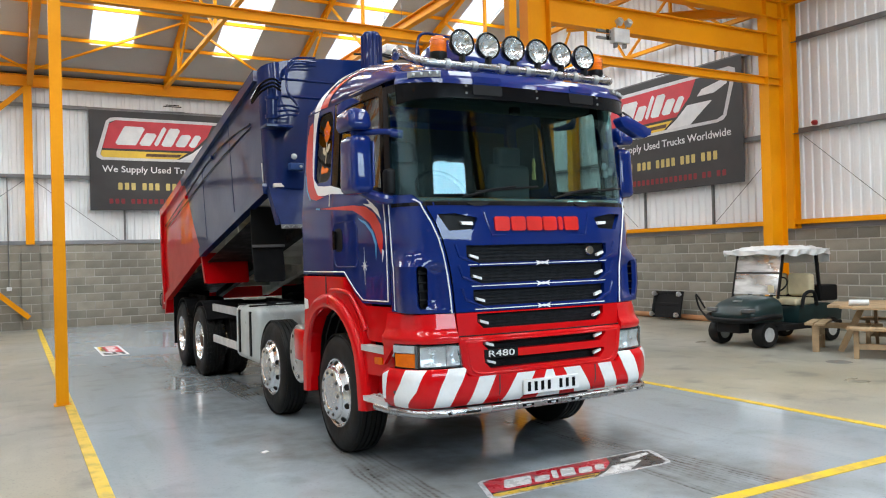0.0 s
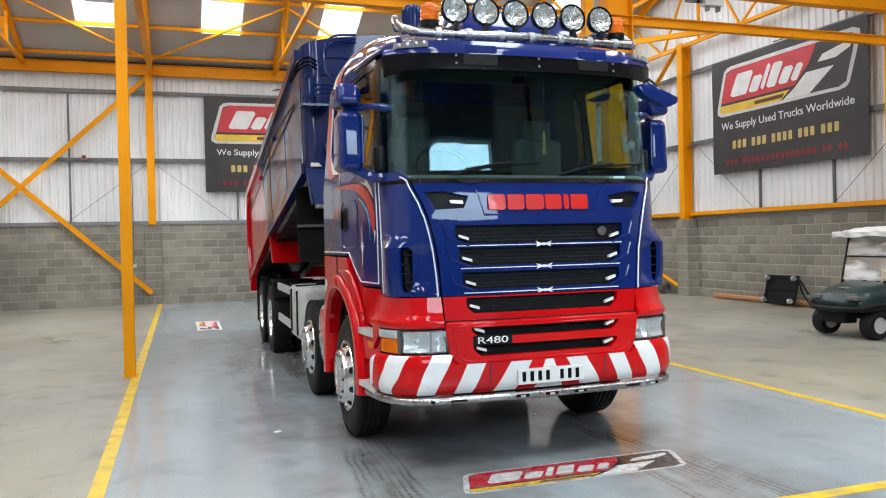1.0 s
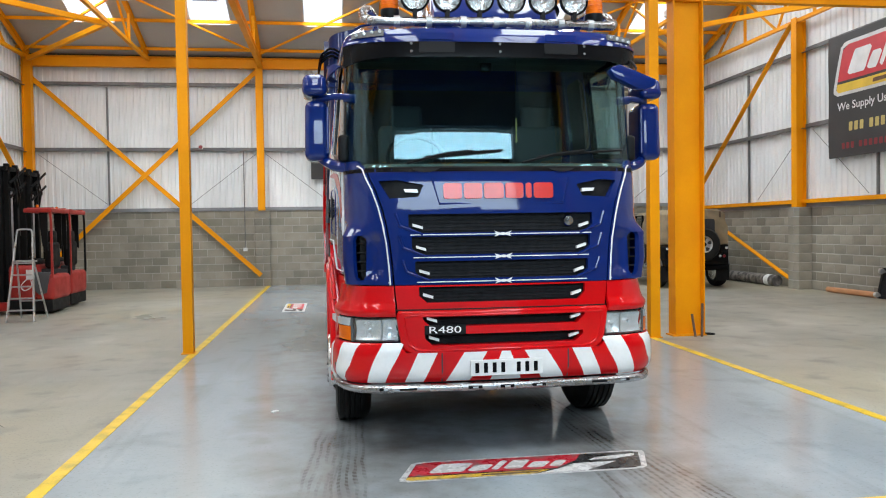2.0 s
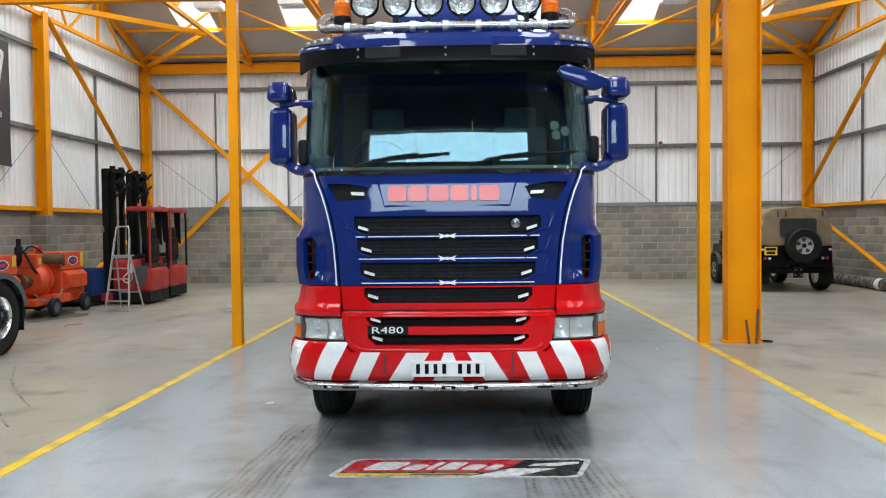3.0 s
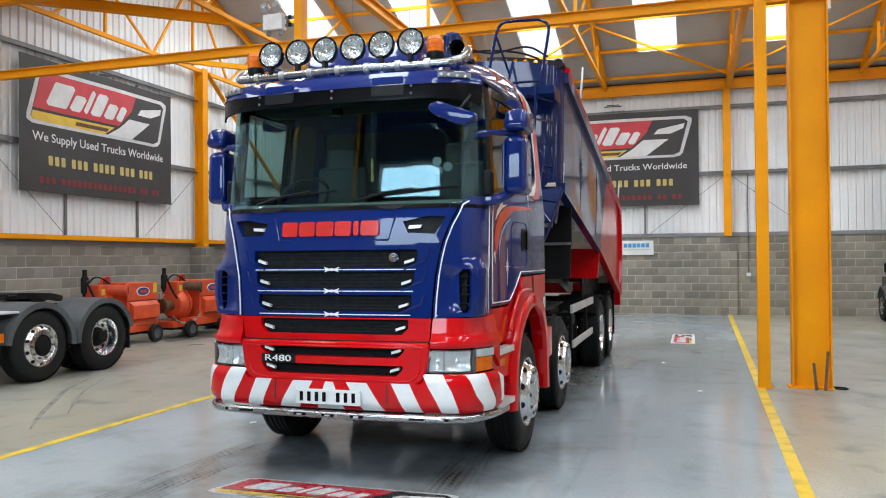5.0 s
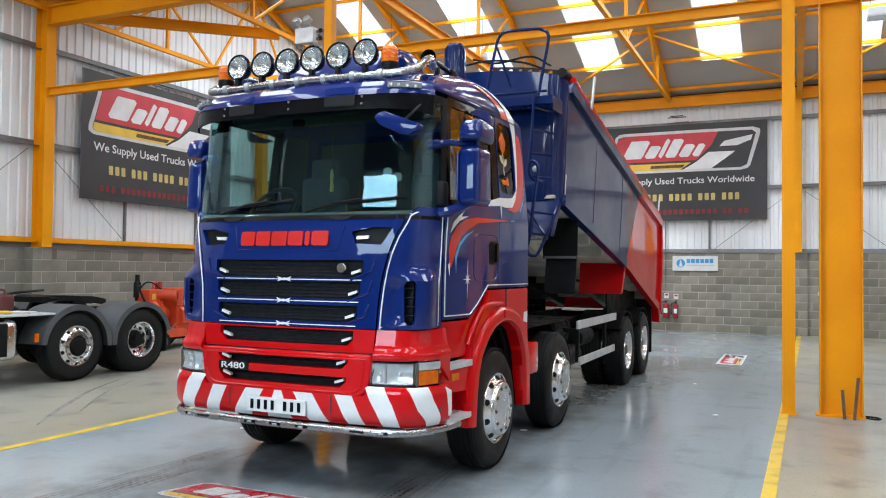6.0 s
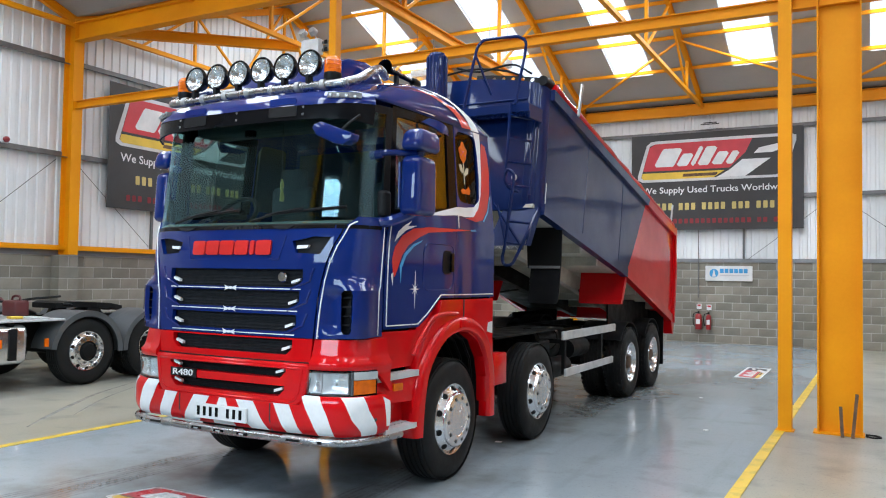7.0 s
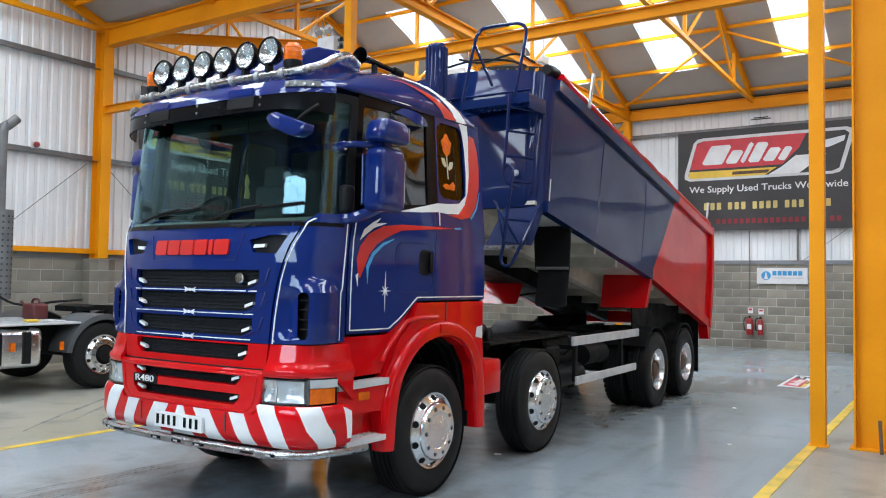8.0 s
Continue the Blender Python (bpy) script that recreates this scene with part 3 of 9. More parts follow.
slab(bm, f_front, DOOR0 - 0.12, DOOR0, 0.0, DOOR_TOP, -0.2, 0.06), slab(bm, f_front, DOOR1, DOOR1 + 0.12, 0.0, DOOR_TOP, -0.2, 0.06)
part("door_guide", bm, M["rail"], wall_front, "grey roller door guides")
wall_rails(wall_back, f_back, XL, XR, (4.06, 5.95), (-3.26, -1.03, 3.4, 5.6, 10.2, 12.42), 2.35, 5.85)
wall_rails(wall_left, f_left, YF, YB, (4.03, 5.90), (8.2, 12.85, 15.05, 20.3), 2.2, 5.8)
wall_rails(wall_right, f_right, YF, YB, (4.03, 5.90), (8.2, 12.85, 15.05, 20.3), 2.2, 5.8)

# yellow steel frame
steel = tagged(new("steel_frame"), "yellow painted steel columns, beams and roof trusses", "steel frame", kind="structure")


def member(name, *bars, label=""):
    bm = B()
    for fn, args in bars:
        fn(bm, *args)
    return part(name, bm, M["yellow"], steel, label)


for side, xs in (("left", XL), ("right", XR)):
    s = 1 if side == "left" else -1
    member("sill_beam", (box, (min(xs, xs + s * 0.14), max(xs, xs + s * 0.14), YF, YB - 0.02, 2.13, 2.145)), (box, (min(xs + s * 0.125, xs + s * 0.14), max(xs + s * 0.125, xs + s * 0.14), YF, YB - 0.02, 2.145, 2.225)))
    for y, dep in ((23.22, 0.24), (17.34 if side == "left" else 17.68, 0.26), (10.664, 0.46 if side == "right" else 0.30), (3.9, 0.26)) + (((10.66, 0.22),) if side == "right" else ()):
        bm = B()
        c = xs + s * (0.06 + dep / 2 + (0.42 if dep > 0.4 else 0.0))
        ibeam(bm, (c, y, 0.0 if side == "right" and dep > 0.4 else 2.04), (c, y, EAVE - (0.1 if dep < 0.4 else -0.05)), 0.22, dep, 0.016, 0.012, up=(1, 0, 0))
        part("column", bm, M["yellow"], steel)
    # braces on the side walls
    xb = xs + s * 0.26
    yb = 17.50 if side == "left" else 17.85
    member("wall_brace", (bar, ((xb, yb, 6.62), (xb, 23.2, 2.45), 0.03, 0.13, (s, 0, 0))))
    low_y = 18.2 if side == "left" else 17.72
    member("wall_brace", (bar, ((xb, low_y, 0.12 if side == "left" else 0.15), (xb, low_y + 5.0, 1.95 if side == "left" else 2.01), 0.03, 0.13, (s, 0, 0))))
for x in (1.06, 7.88):
    bm = B()
    ibeam(bm, (x, YB - 0.2, 2.25), (x, YB - 0.2, EAVE - 0.3), 0.2, 0.2, 0.014, 0.01, up=(0, 1, 0))
    part("column", bm, M["yellow"], steel)
member("wall_brace", (bar, ((1.0, YB - 0.2, 6.35), (-5.3, YB - 0.2, 0.37), 0.13, 0.02, (0, 1, 0))))
member("wall_brace", (bar, ((1.0, YB - 0.17, 0.33), (-5.3, YB - 0.17, 6.13), 0.13, 0.02, (0, 1, 0))))
member("eave_beam", (ibeam, ((XL, YB - 0.22, 6.55), (XR, YB - 0.22, 6.55), 0.18, 0.30)))

# slack wire bracing against the sheets, and a dark strip for the shaded gap over the eaves beam
part("eave_gap", boxes((XL, XR, YB - 0.14, YB - 0.11, 6.70, 6.82)), M["dark"], wall_back)
for wl_, f_ in ((wall_left, f_left), (wall_right, f_right)):
    for y, run in ((10.65, -2.1), (10.65, 2.1), (17.5, -2.2), (17.5, 2.3)):
        part("brace_wire", tube(B(), [f_(y + (0.2 if run > 0 else -0.2), 3.92, 0.06), f_(y + run, 2.28, 0.06)], 0.007, 5), M["rail"], wl_)
for x, run in ((1.06, -2.2), (1.06, 2.2), (7.9, 2.2), (7.9, -2.2), (14.6, -2.2), (-5.3, 2.2)):
    part("brace_wire", tube(B(), [f_back(x + (0.15 if run > 0 else -0.15), 3.92, 0.06), f_back(x + run, 2.32, 0.06)], 0.007, 5), M["rail"], wall_back)

# middle row: thin tie beam, posts, pillar and deep beams
member("tie_beam", (ibeam, ((XL + 0.3, VALLEY, 5.0), (XR - 0.4, VALLEY, 5.0), 0.12, 0.15, 0.012, 0.01)))
member("post", (box, (1.08, 1.215, 10.56, 10.70, 0, 6.2)), (box, (1.055, 1.24, 10.535, 10.725, 0, 0.012)))
member("post", (box, (7.675, 7.82, 10.50, 10.64, 0, 6.2)), (box, (7.65, 7.845, 10.475, 10.665, 0, 0.012)))
bm = B()
ibeam(bm, (8.312, 10.68, 0), (8.312, 10.68, 6.55), 0.24, 0.46, 0.018, 0.014, up=(1, 0, 0))
box(bm, 8.04, 8.56, 10.55, 10.81, 0, 0.02)
part("pillar", bm, M["yellow"], steel, "broad yellow steel pillar with scuffed base")
member("deep_beam", (ibeam, ((8.55, VALLEY, 5.73), (XR - 0.6, VALLEY, 5.73), 0.2, 0.44, 0.02, 0.012)))
member("deep_beam", (ibeam, ((XL + 0.3, VALLEY, 6.45), (XR - 0.3, VALLEY, 6.45), 0.2, 0.36, 0.02, 0.012)))

# roof trusses along y, purlins along x
for k, x in enumerate(TRUSS_X):
    wall_side = k in (0, len(TRUSS_X) - 1)
    for y0, y1, yr in ((VALLEY, YB - 0.25, RIDGE_B), (YF, VALLEY, RIDGE_F)):
        heavy = k in (2, 4)
        bm = B()
        ibeam(bm, (x, y0, roof_z(y0) - 0.10), (x, yr, roof_z(yr) - 0.16), 0.10, 0.17)
        ibeam(bm, (x, y1, roof_z(y1) - 0.10), (x, yr, roof_z(yr) - 0.16), 0.10, 0.17)
        part("rafter", bm, M["yellow"], steel)
        bm = B()
        if heavy:
            ibeam(bm, (x, y0, 6.52), (x, y1, 6.52), 0.14, 0.2)
        else:
            bar(bm, (x, y0, 6.62), (x, y1, 6.62), 0.09, 0.09)
        part("bottom_chord", bm, M["yellow"], steel)
        bm = B()
        n = 8 if wall_side else 6
        ys = [y0 + (y1 - y0) * i / n for i in range(n + 1)]
        for i in range(1, n):
            zt = roof_z(ys[i]) - 0.15
            if (i % 2 == 0 and wall_side) or (not wall_side and i == n // 2):
                bar(bm, (x, ys[i], 6.6), (x, ys[i], zt), 0.06, 0.06, (0, 1, 0))
            j = i + (1 if ys[i] < yr else -1)
            if i % 2 == 1:
                if not wall_side:
                    bar(bm, (x, ys[i], 6.6), (x, ys[i], zt), 0.07, 0.07, (0, 1, 0))
                for q in (i - 1, i + 1) if wall_side else (i + (1 if ys[i] < yr else -1),):
                    if 0 < q < n:
                        bar(bm, (x, ys[i], 6.6), (x, ys[q], roof_z(ys[q]) - 0.15), 0.05, 0.05, (1, 0, 0))
        part("web_bars", bm, M["yellow"], steel)
for y in (22.95, 21.66, 20.36, 19.06, 17.76, 16.35, 15.05, 13.75, 12.45, 11.25, 10.0, 8.7, 7.4, 6.1, 4.8, 3.1, 1.8, 0.5, -0.8, -2.1):
    z = roof_z(y) - 0.06
    member("purlin", (bar, ((XL, y, z), (XR, y, z), 0.05, 0.085)))
# flat wind bracing near the gables and rods in the roof
for a, b in (((11.3, 19.0), (14.5, 23.0)), ((11.3, 19.0), (14.5, 15.4)), ((-2.05, 19.0), (-5.2, 23.0)), ((-2.05, 19.0), (-5.2, 15.6))):
    member("wind_brace", (bar, ((*a, 6.55), (*b, 6.55), 0.10, 0.12)))
for x0, x1 in ((-5.1, -2.05), (14.3, 11.3)):
    member("wind_beam", (ibeam, ((x0, 11.0, 6.58), (x1, 13.65, 6.58), 0.14, 0.20)))
for c_, feet in ((-2.05, (-5.28, 1.12)), (4.52, (1.12, 7.93)), (11.3, (7.93, 14.56))):
    for x0 in feet:
        member("roof_brace", (bar, ((x0, 22.9, roof_z(22.9) - 0.2), (c_, 20.3, roof_z(20.3) - 0.2), 0.05, 0.05)))


# portal over the open door
for x in (TRUSS_X[2], TRUSS_X[4]):
    member("front_column", (ibeam, ((x, YF + 0.28, 0.0), (x, YF + 0.28, EAVE - 0.1), 0.20, 0.30)))
member("front_beam", (ibeam, ((XL + 0.1, YF + 0.62, EAVE - 0.06), (XR - 0.1, YF + 0.62, EAVE - 0.06), 0.16, 0.26)))

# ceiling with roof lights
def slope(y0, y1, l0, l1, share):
    """One roof slope from its low edge y0 to its ridge y1, with openings from l0 to l1; share is its lamps' tuned
    power, raised near the low-x wall to brighten that side.
    """
    bm = B()
    edges = [XL - 0.4] + [v for c in LIGHT_X for v in (c - 0.52, c + 0.52)] + [XR + 0.4]
    for i in range(len(edges) - 1):
        strips = ((y0, y1),) if i % 2 == 0 else ((y0, l0), (l1, y1))
        for a, b in strips:
            vs = [bm.verts.new((x, y, roof_z(y) + h)) for x in (edges[i], edges[i + 1]) for y in (a, b) for h in (0.0, 0.09)]
            for q in ((0, 1, 3, 2), (4, 6, 7, 5), (0, 4, 5, 1), (2, 3, 7, 6), (0, 2, 6, 4), (1, 5, 7, 3)):
                bm.faces.new([vs[k] for k in q])
    tagged(part("ceiling", bm, M["roofing"]), "pale grey lined roof slope with white roof lights", "ceiling", kind="structure")
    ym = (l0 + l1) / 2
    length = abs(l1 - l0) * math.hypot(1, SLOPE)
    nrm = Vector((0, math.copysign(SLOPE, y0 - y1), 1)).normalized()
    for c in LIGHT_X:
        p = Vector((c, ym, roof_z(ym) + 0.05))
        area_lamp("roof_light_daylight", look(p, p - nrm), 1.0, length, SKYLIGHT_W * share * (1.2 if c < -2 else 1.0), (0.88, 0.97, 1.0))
        bm = B()
        vs = [bm.verts.new((x, y, roof_z(y) + 0.07)) for x, y in ((c - 0.52, l0), (c + 0.52, l0), (c + 0.52, l1), (c - 0.52, l1))]
        up = [bm.verts.new(v.co + Vector((0, 0, 0.012))) for v in vs]
        bm.faces.new(vs[::-1]), bm.faces.new(up)
        for i in range(4):
            bm.faces.new((vs[i], vs[(i + 1) % 4], up[(i + 1) % 4], up[i]))
        ob = tagged(part("roof_light", bm, M["roof_light"]), "translucent white plastic roof light", "skylight", "roof lights", "structure")
        ob.visible_shadow = False


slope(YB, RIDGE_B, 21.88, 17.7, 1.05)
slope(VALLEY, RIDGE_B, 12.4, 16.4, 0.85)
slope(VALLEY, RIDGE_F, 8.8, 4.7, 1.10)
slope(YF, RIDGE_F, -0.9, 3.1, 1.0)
area_lamp("door_daylight", look(((DOOR0 + DOOR1) / 2, YF - 0.1, 4.05), ((DOOR0 + DOOR1) / 2, 10, 4.05)), DOOR1 - DOOR0, 2.15, DOOR_W, (0.70, 0.89, 1.0))
# unseen block added across the yard to keep low reflections dark
tagged(part("backdrop", boxes((-45, 55, -26, -24, -0.2, 8.5)), M["facade"]), "plain grey unseen block across the yard", "backdrop", kind="structure")


# advertising emblem: plain shapes in its colours, on any surface
def emblem(mapper, parent, lift, worn=""):
    """mapper takes (0..1, 0..1, lift)."""
    def shape(name, pts, m, k, label=""):
        part(name, sheet(B(), pts, mapper, lift * k, lift * (k + 1), step=0.125), M[worn + m], parent, label)
    shape("emblem_frame", [(0.03, 0.0), (0.0, 0.06), (0.0, 0.16), (0.06, 0.90), (0.085, 0.98), (0.12, 1.0), (0.96, 1.0), (1.0, 0.94), (1.0, 0.84), (0.94, 0.10), (0.92, 0.03), (0.88, 0.0)], "ban_grey", 0, "grey rounded emblem border")
    shape("emblem_ground", [(0.04, 0.06), (0.022, 0.12), (0.08, 0.88), (0.12, 0.93), (0.95, 0.93), (0.975, 0.86), (0.92, 0.12), (0.88, 0.06)], "banner", 1)
    shape("emblem_red", [(0.036, 0.27), (0.078, 0.84), (0.12, 0.93), (0.74, 0.93), (0.70, 0.62), (0.60, 0.27)], "ban_red", 2, "red emblem panel")
    shape("emblem_yellow", [(0.04, 0.06), (0.024, 0.12), (0.032, 0.22), (0.57, 0.22), (0.50, 0.06)], "ban_yellow", 2, "yellow emblem strip")
    shape("emblem_road", [(0.52, 0.06), (0.60, 0.22), (0.68, 0.45), (0.85, 0.45), (0.70, 0.06)], "ban_white", 2, "white road shape")
    shape("emblem_road", [(0.75, 0.58), (0.78, 0.70), (0.955, 0.82), (0.945, 0.70), (0.86, 0.58)], "ban_white", 2)
    for u0, u1, h in ((0.115, 0.248, 0.80), (0.262, 0.338, 0.66), (0.354, 0.384, 0.82), (0.400, 0.474, 0.80), (0.490, 0.562, 0.66), (0.578, 0.628, 0.66)):
        s = 0.05
        lean = s * (h - 0.36) / 0.45
        cu, cv = 0.012, 0.05
        shape("emblem_letter_block", [(u0 + cu, 0.36), (u1 - cu, 0.36), (u1, 0.36 + cv), (u1 + lean, h - cv), (u1 + lean - cu, h), (u0 + lean + cu, h), (u0 + lean, h - cv), (u0, 0.36 + cv)], "ban_white", 3, "plain white block")
    shape("emblem_bar", [(0.30, 0.105), (0.515, 0.105), (0.53, 0.175), (0.305, 0.175)], "steel", 3)


def split_words(ob, count):
    """Cuts a line of letters into its words at the widest gaps, each word a part of its own."""
    bm = bmesh.new()
    bm.from_mesh(ob.data)
    axis = max(range(2), key=lambda k: max(v.co[k] for v in bm.verts) - min(v.co[k] for v in bm.verts))
    spans, seen = [], set()
    for v in bm.verts:
        if v in seen:
            continue
        stack, isle = [v], []
        seen.add(v)
        while stack:
            q = stack.pop()
            isle.append(q.co[axis])
            for e in q.link_edges:
                o = e.other_vert(q)
                if o not in seen:
                    seen.add(o)
                    stack.append(o)
        spans.append((min(isle), max(isle)))
    spans.sort()
    gaps, reach = [], spans[0][1]
    for lo, hi in spans[1:]:
        gaps.append((lo - reach, (lo + reach) / 2))
        reach = max(reach, hi)
    cuts = sorted(c for _, c in sorted(gaps)[-(count - 1):])
    bm.free()
    for k in range(count):
        word = bmesh.new()
        word.from_mesh(ob.data)
        bmesh.ops.delete(word, geom=[v for v in word.verts if sum(v.co[axis] > c for c in cuts) != k], context="VERTS")
        part("slogan_word", word, ob.data.materials[0], ob.parent, "white printed word")
    bpy.data.objects.remove(ob)


def banner(name, f, a0, a1, z0, z1, flip):
    """A printed cloth hung on a wall; flip where the wall's axis runs against the reading direction."""
    w, h = a1 - a0, z1 - z0

    def lay(u, v, d):
        a = a1 - u if flip else a0 + u
        wave = 0.012 * math.sin(u * 2.1 + v) + 0.008 * math.sin(v * 3.3 + u * 0.7)
        return f(a, z0 + v, 0.15 + wave + d)
    cloth = tagged(part(name, sheet(B(), [(0, 0), (w, 0), (w, h), (0, h)], lay, -0.004, 0.0, step=0.23), M["banner"], None, "", 40), "black printed cloth banner hung from a sheeting rail", "banner", "wall banners")
    emblem(lambda u, v, d: lay((0.04 + 0.92 * u) * w, (0.505 + 0.43 * v) * h, d), cloth, 0.003)
    me_m = {"w": "ban_white", "g": "ban_gold", "r": "ban_dkred"}
    # readable slogan
    line = text_part("slogan", "We Supply Used Trucks Worldwide", 0.25, M["ban_white"], None, cloth, "white printed slogan", 0.003, 0.002, width=w * 0.86, mapper=lambda u, v, d: lay(w * 0.5 + u, h * 0.412 + v, 0.005 + d))
    split_words(line, 5)
    # contact lines as plain bars
    for v, hh, u0, u1, words, mk, lab in ((0.243, 0.072, 0.15, 0.85, (3, 3, 4, 3, 3), "g", "gold bar"), (0.092, 0.050, 0.10, 0.90, (3, 15, 2, 2), "r", "dark red bar")):
        step = (u1 - u0) / (sum(words) + 0.7 * (len(words) - 1))
        u = u0
        for count in words:
            for k in range(count):
                lo_v, hi_v = (v - hh / 2) * h, (v + hh / 2) * h
                part("print_bar", sheet(B(), rounded((u + step * 0.16) * w, (u + step * 0.80) * w, lo_v, hi_v, 0.02, 2), lay, 0.0, 0.003, step=0.4), M[me_m[mk]], cloth, lab)
                u += step
            u += 0.7 * step
    # grommet tie at the top
    tube_bm = tube(B(), [f(a0 + w * 0.42, z1 + 0.06, 0.13), f(a0 + w * 0.55, z1 + 0.07, 0.13)], 0.015, 6)
    part("tie_rod", tube_bm, M["rail"], cloth)
    return cloth


banner("banner", f_back, 2.52, 7.12, 3.16, 5.92, False)
banner("banner", f_left, 11.55, 16.15, 3.06, 5.72, False)
banner("banner", f_right, 11.85, 16.55, 3.12, 5.90, True)


# floor emblems
def floor_emblem(name, x0, x1, y0, y1, label):
    base = tagged(part(name, sheet(B(), [(0.0, 0.0), (1.0, 0.0), (1.0, 1.0), (0.0, 1.0)], lambda u, v, d: Vector((x0 + u * (x1 - x0), y0 + v * (y1 - y0), d)), 0.004, 0.0048), M["bay"]), label, "floor sticker", "floor stickers")
    emblem(lambda u, v, d: Vector((x0 + u * (x1 - x0), y0 + v * (y1 - y0), 0.0048 + d)), base, 0.0006, "worn_")


floor_emblem("floor_sticker", 3.50, 5.30, 4.70, 5.12, "scuffed red, white and yellow emblem stuck on the painted floor")


def turned_emblem(x, y, w, length, far):
    """The emblem turned along the bay; far where it reads away from the door."""
    def lay(u, v, d):
        return Vector((x + w * (1 - v), y + length * u, d)) if far else Vector((x + w * v, y + length * (1 - u), d))
    base = tagged(part("floor_sticker", sheet(B(), [(-0.02, -0.06), (1.02, -0.06), (1.02, 1.06), (-0.02, 1.06)], lay, 0.004, 0.0048), M["ban_white"]), "small white, red and yellow sticker on the painted floor", "floor sticker", "floor stickers")
    emblem(lambda u, v, d: lay(u, v, 0.0048 + d), base, 0.0006)


turned_emblem(2.085, 15.7, 0.41, 1.75, False)
turned_emblem(6.50, 15.54, 0.40, 1.80, True)

# slack hanging bars over two of the banners
for f_, wl_, a in ((f_back, wall_back, 4.72), (f_right, wall_right, 12.33)):
    for z, w in ((6.13, 0.25), (6.17, 0.18)):
        part("hanging_bar", tube(B(), [f_(a - w, z, 0.16), f_(a + w, z, 0.16)], 0.014, 6), M["chassis"], wl_)
    part("hanging_wire", tube(B(), [f_(a, 6.13, 0.16), f_(a, 5.90, 0.12)], 0.004, 5), M["chassis"], wl_)
    part("hanging_wire", tube(B(), [f_(a, 6.17, 0.16), f_(a, 6.60, 0.12)], 0.004, 5), M["chassis"], wl_)

# swept tyre marks and an oil stain on the concrete
def floor_ribbon(name, pts, half, material):
    """A thin mark that follows a line on the floor, tapering to its ends."""
    bm, rows = B(), []
    line = [Vector(p) for p in smooth_path([(x, y, 0.0) for x, y in pts], 8)]
    for i, p in enumerate(line):
        d = (line[min(i + 1, len(line) - 1)] - line[max(i - 1, 0)]).normalized()
        w = half * (0.25 + 0.75 * math.sin(math.pi * i / (len(line) - 1)))
        rows.append([bm.verts.new((p.x + e * w * d.y, p.y - e * w * d.x, z)) for e, z in ((-1, 0.0006), (-0.6, 0.002), (0.6, 0.002), (1, 0.0006))])
    for a, b in zip(rows, rows[1:]):
        for k in range(3):
            bm.faces.new((a[k], a[k + 1], b[k + 1], b[k]))
    return part(name, bm, M[material], floor)


floor_ribbon("tyre_mark", [(-1.45, 9.1), (-0.92, 8.05), (-0.46, 7.37), (0.08, 6.61), (0.52, 6.05)], 0.035, "tyre_mark")
floor_ribbon("tyre_mark", [(-1.15, 9.0), (-0.66, 8.10), (-0.22, 7.45), (0.30, 6.78)], 0.018, "tyre_mark")
stain = [(-3.62 + (0.50 + 0.10 * math.sin(3 * w + 1)) * math.cos(w), 14.45 + (0.85 + 0.14 * math.sin(4 * w)) * math.sin(w)) for w in np.linspace(0, math.tau, 28, endpoint=False)]
part("oil_stain", prism(B(), stain, "z", 0.0005, 0.002), M["oil_stain"], floor)

# scraps of paper and a drain lid on the floor
for x, y, turn in ((5.21, 8.15, 20), (6.96, 10.02, 65), (6.44, 12.59, 110), (2.55, 6.9, 40)):
    scrap = tagged(part("paper_scrap", prism(B(), [(-0.035, -0.02), (0.03, -0.025), (0.04, 0.015), (0.0, 0.025), (-0.03, 0.02)], "z", 0.0, 0.006), M["white"]), "small torn white paper scrap on the painted floor", "litter", "paper scraps")
    scrap.matrix_world = pose(x, y, 0.004, 0, 0, turn)
tagged(part("drain_lid", lathe(B(), [(0.0, 0.004), (0.17, 0.004), (0.18, 0.0)], 28, pose(11.02, 7.27, 0.0)), M["drain"], None, "", 40), "round dark drain lid set in the concrete", "drain cover")

# back wall sign
sign = tagged(part("wall_sign", box(B(), 4.59, 5.83, YB - 0.035, YB - 0.012, 1.73, 2.15, 0.006), M["white"]), "white printed sign board on the blockwork", "sign")
yy = YB - 0.038
part("logo_half", lathe(B(), [(0.0, 0), (0.12, 0), (0.12, 0.003), (0, 0.003)], 20, pose(4.82, yy + 0.003, 1.945, 90)), M["decal_sky"], sign)
part("logo_wedge", prism(B(), [(4.77, 1.85), (4.82, 2.06), (4.87, 1.85)], "y", yy - 0.004, yy - 0.001), M["white"], sign)
for k in range(6):
    part("word_block", boxes((4.98 + k * 0.125, 5.08 + k * 0.125, yy - 0.001, yy + 0.003, 1.95, 2.07)), M["decal_sky"], sign, "plain blue block")
part("small_print", boxes((4.98, 5.74, yy - 0.001, yy + 0.003, 1.87, 1.90)), M["ban_grey"], sign)

# ---- the tipper truck ----
truck = thing("tipper_truck", "navy and red eight-wheel tipper truck with half-raised body", "truck", (4.30, 5.10, 0))

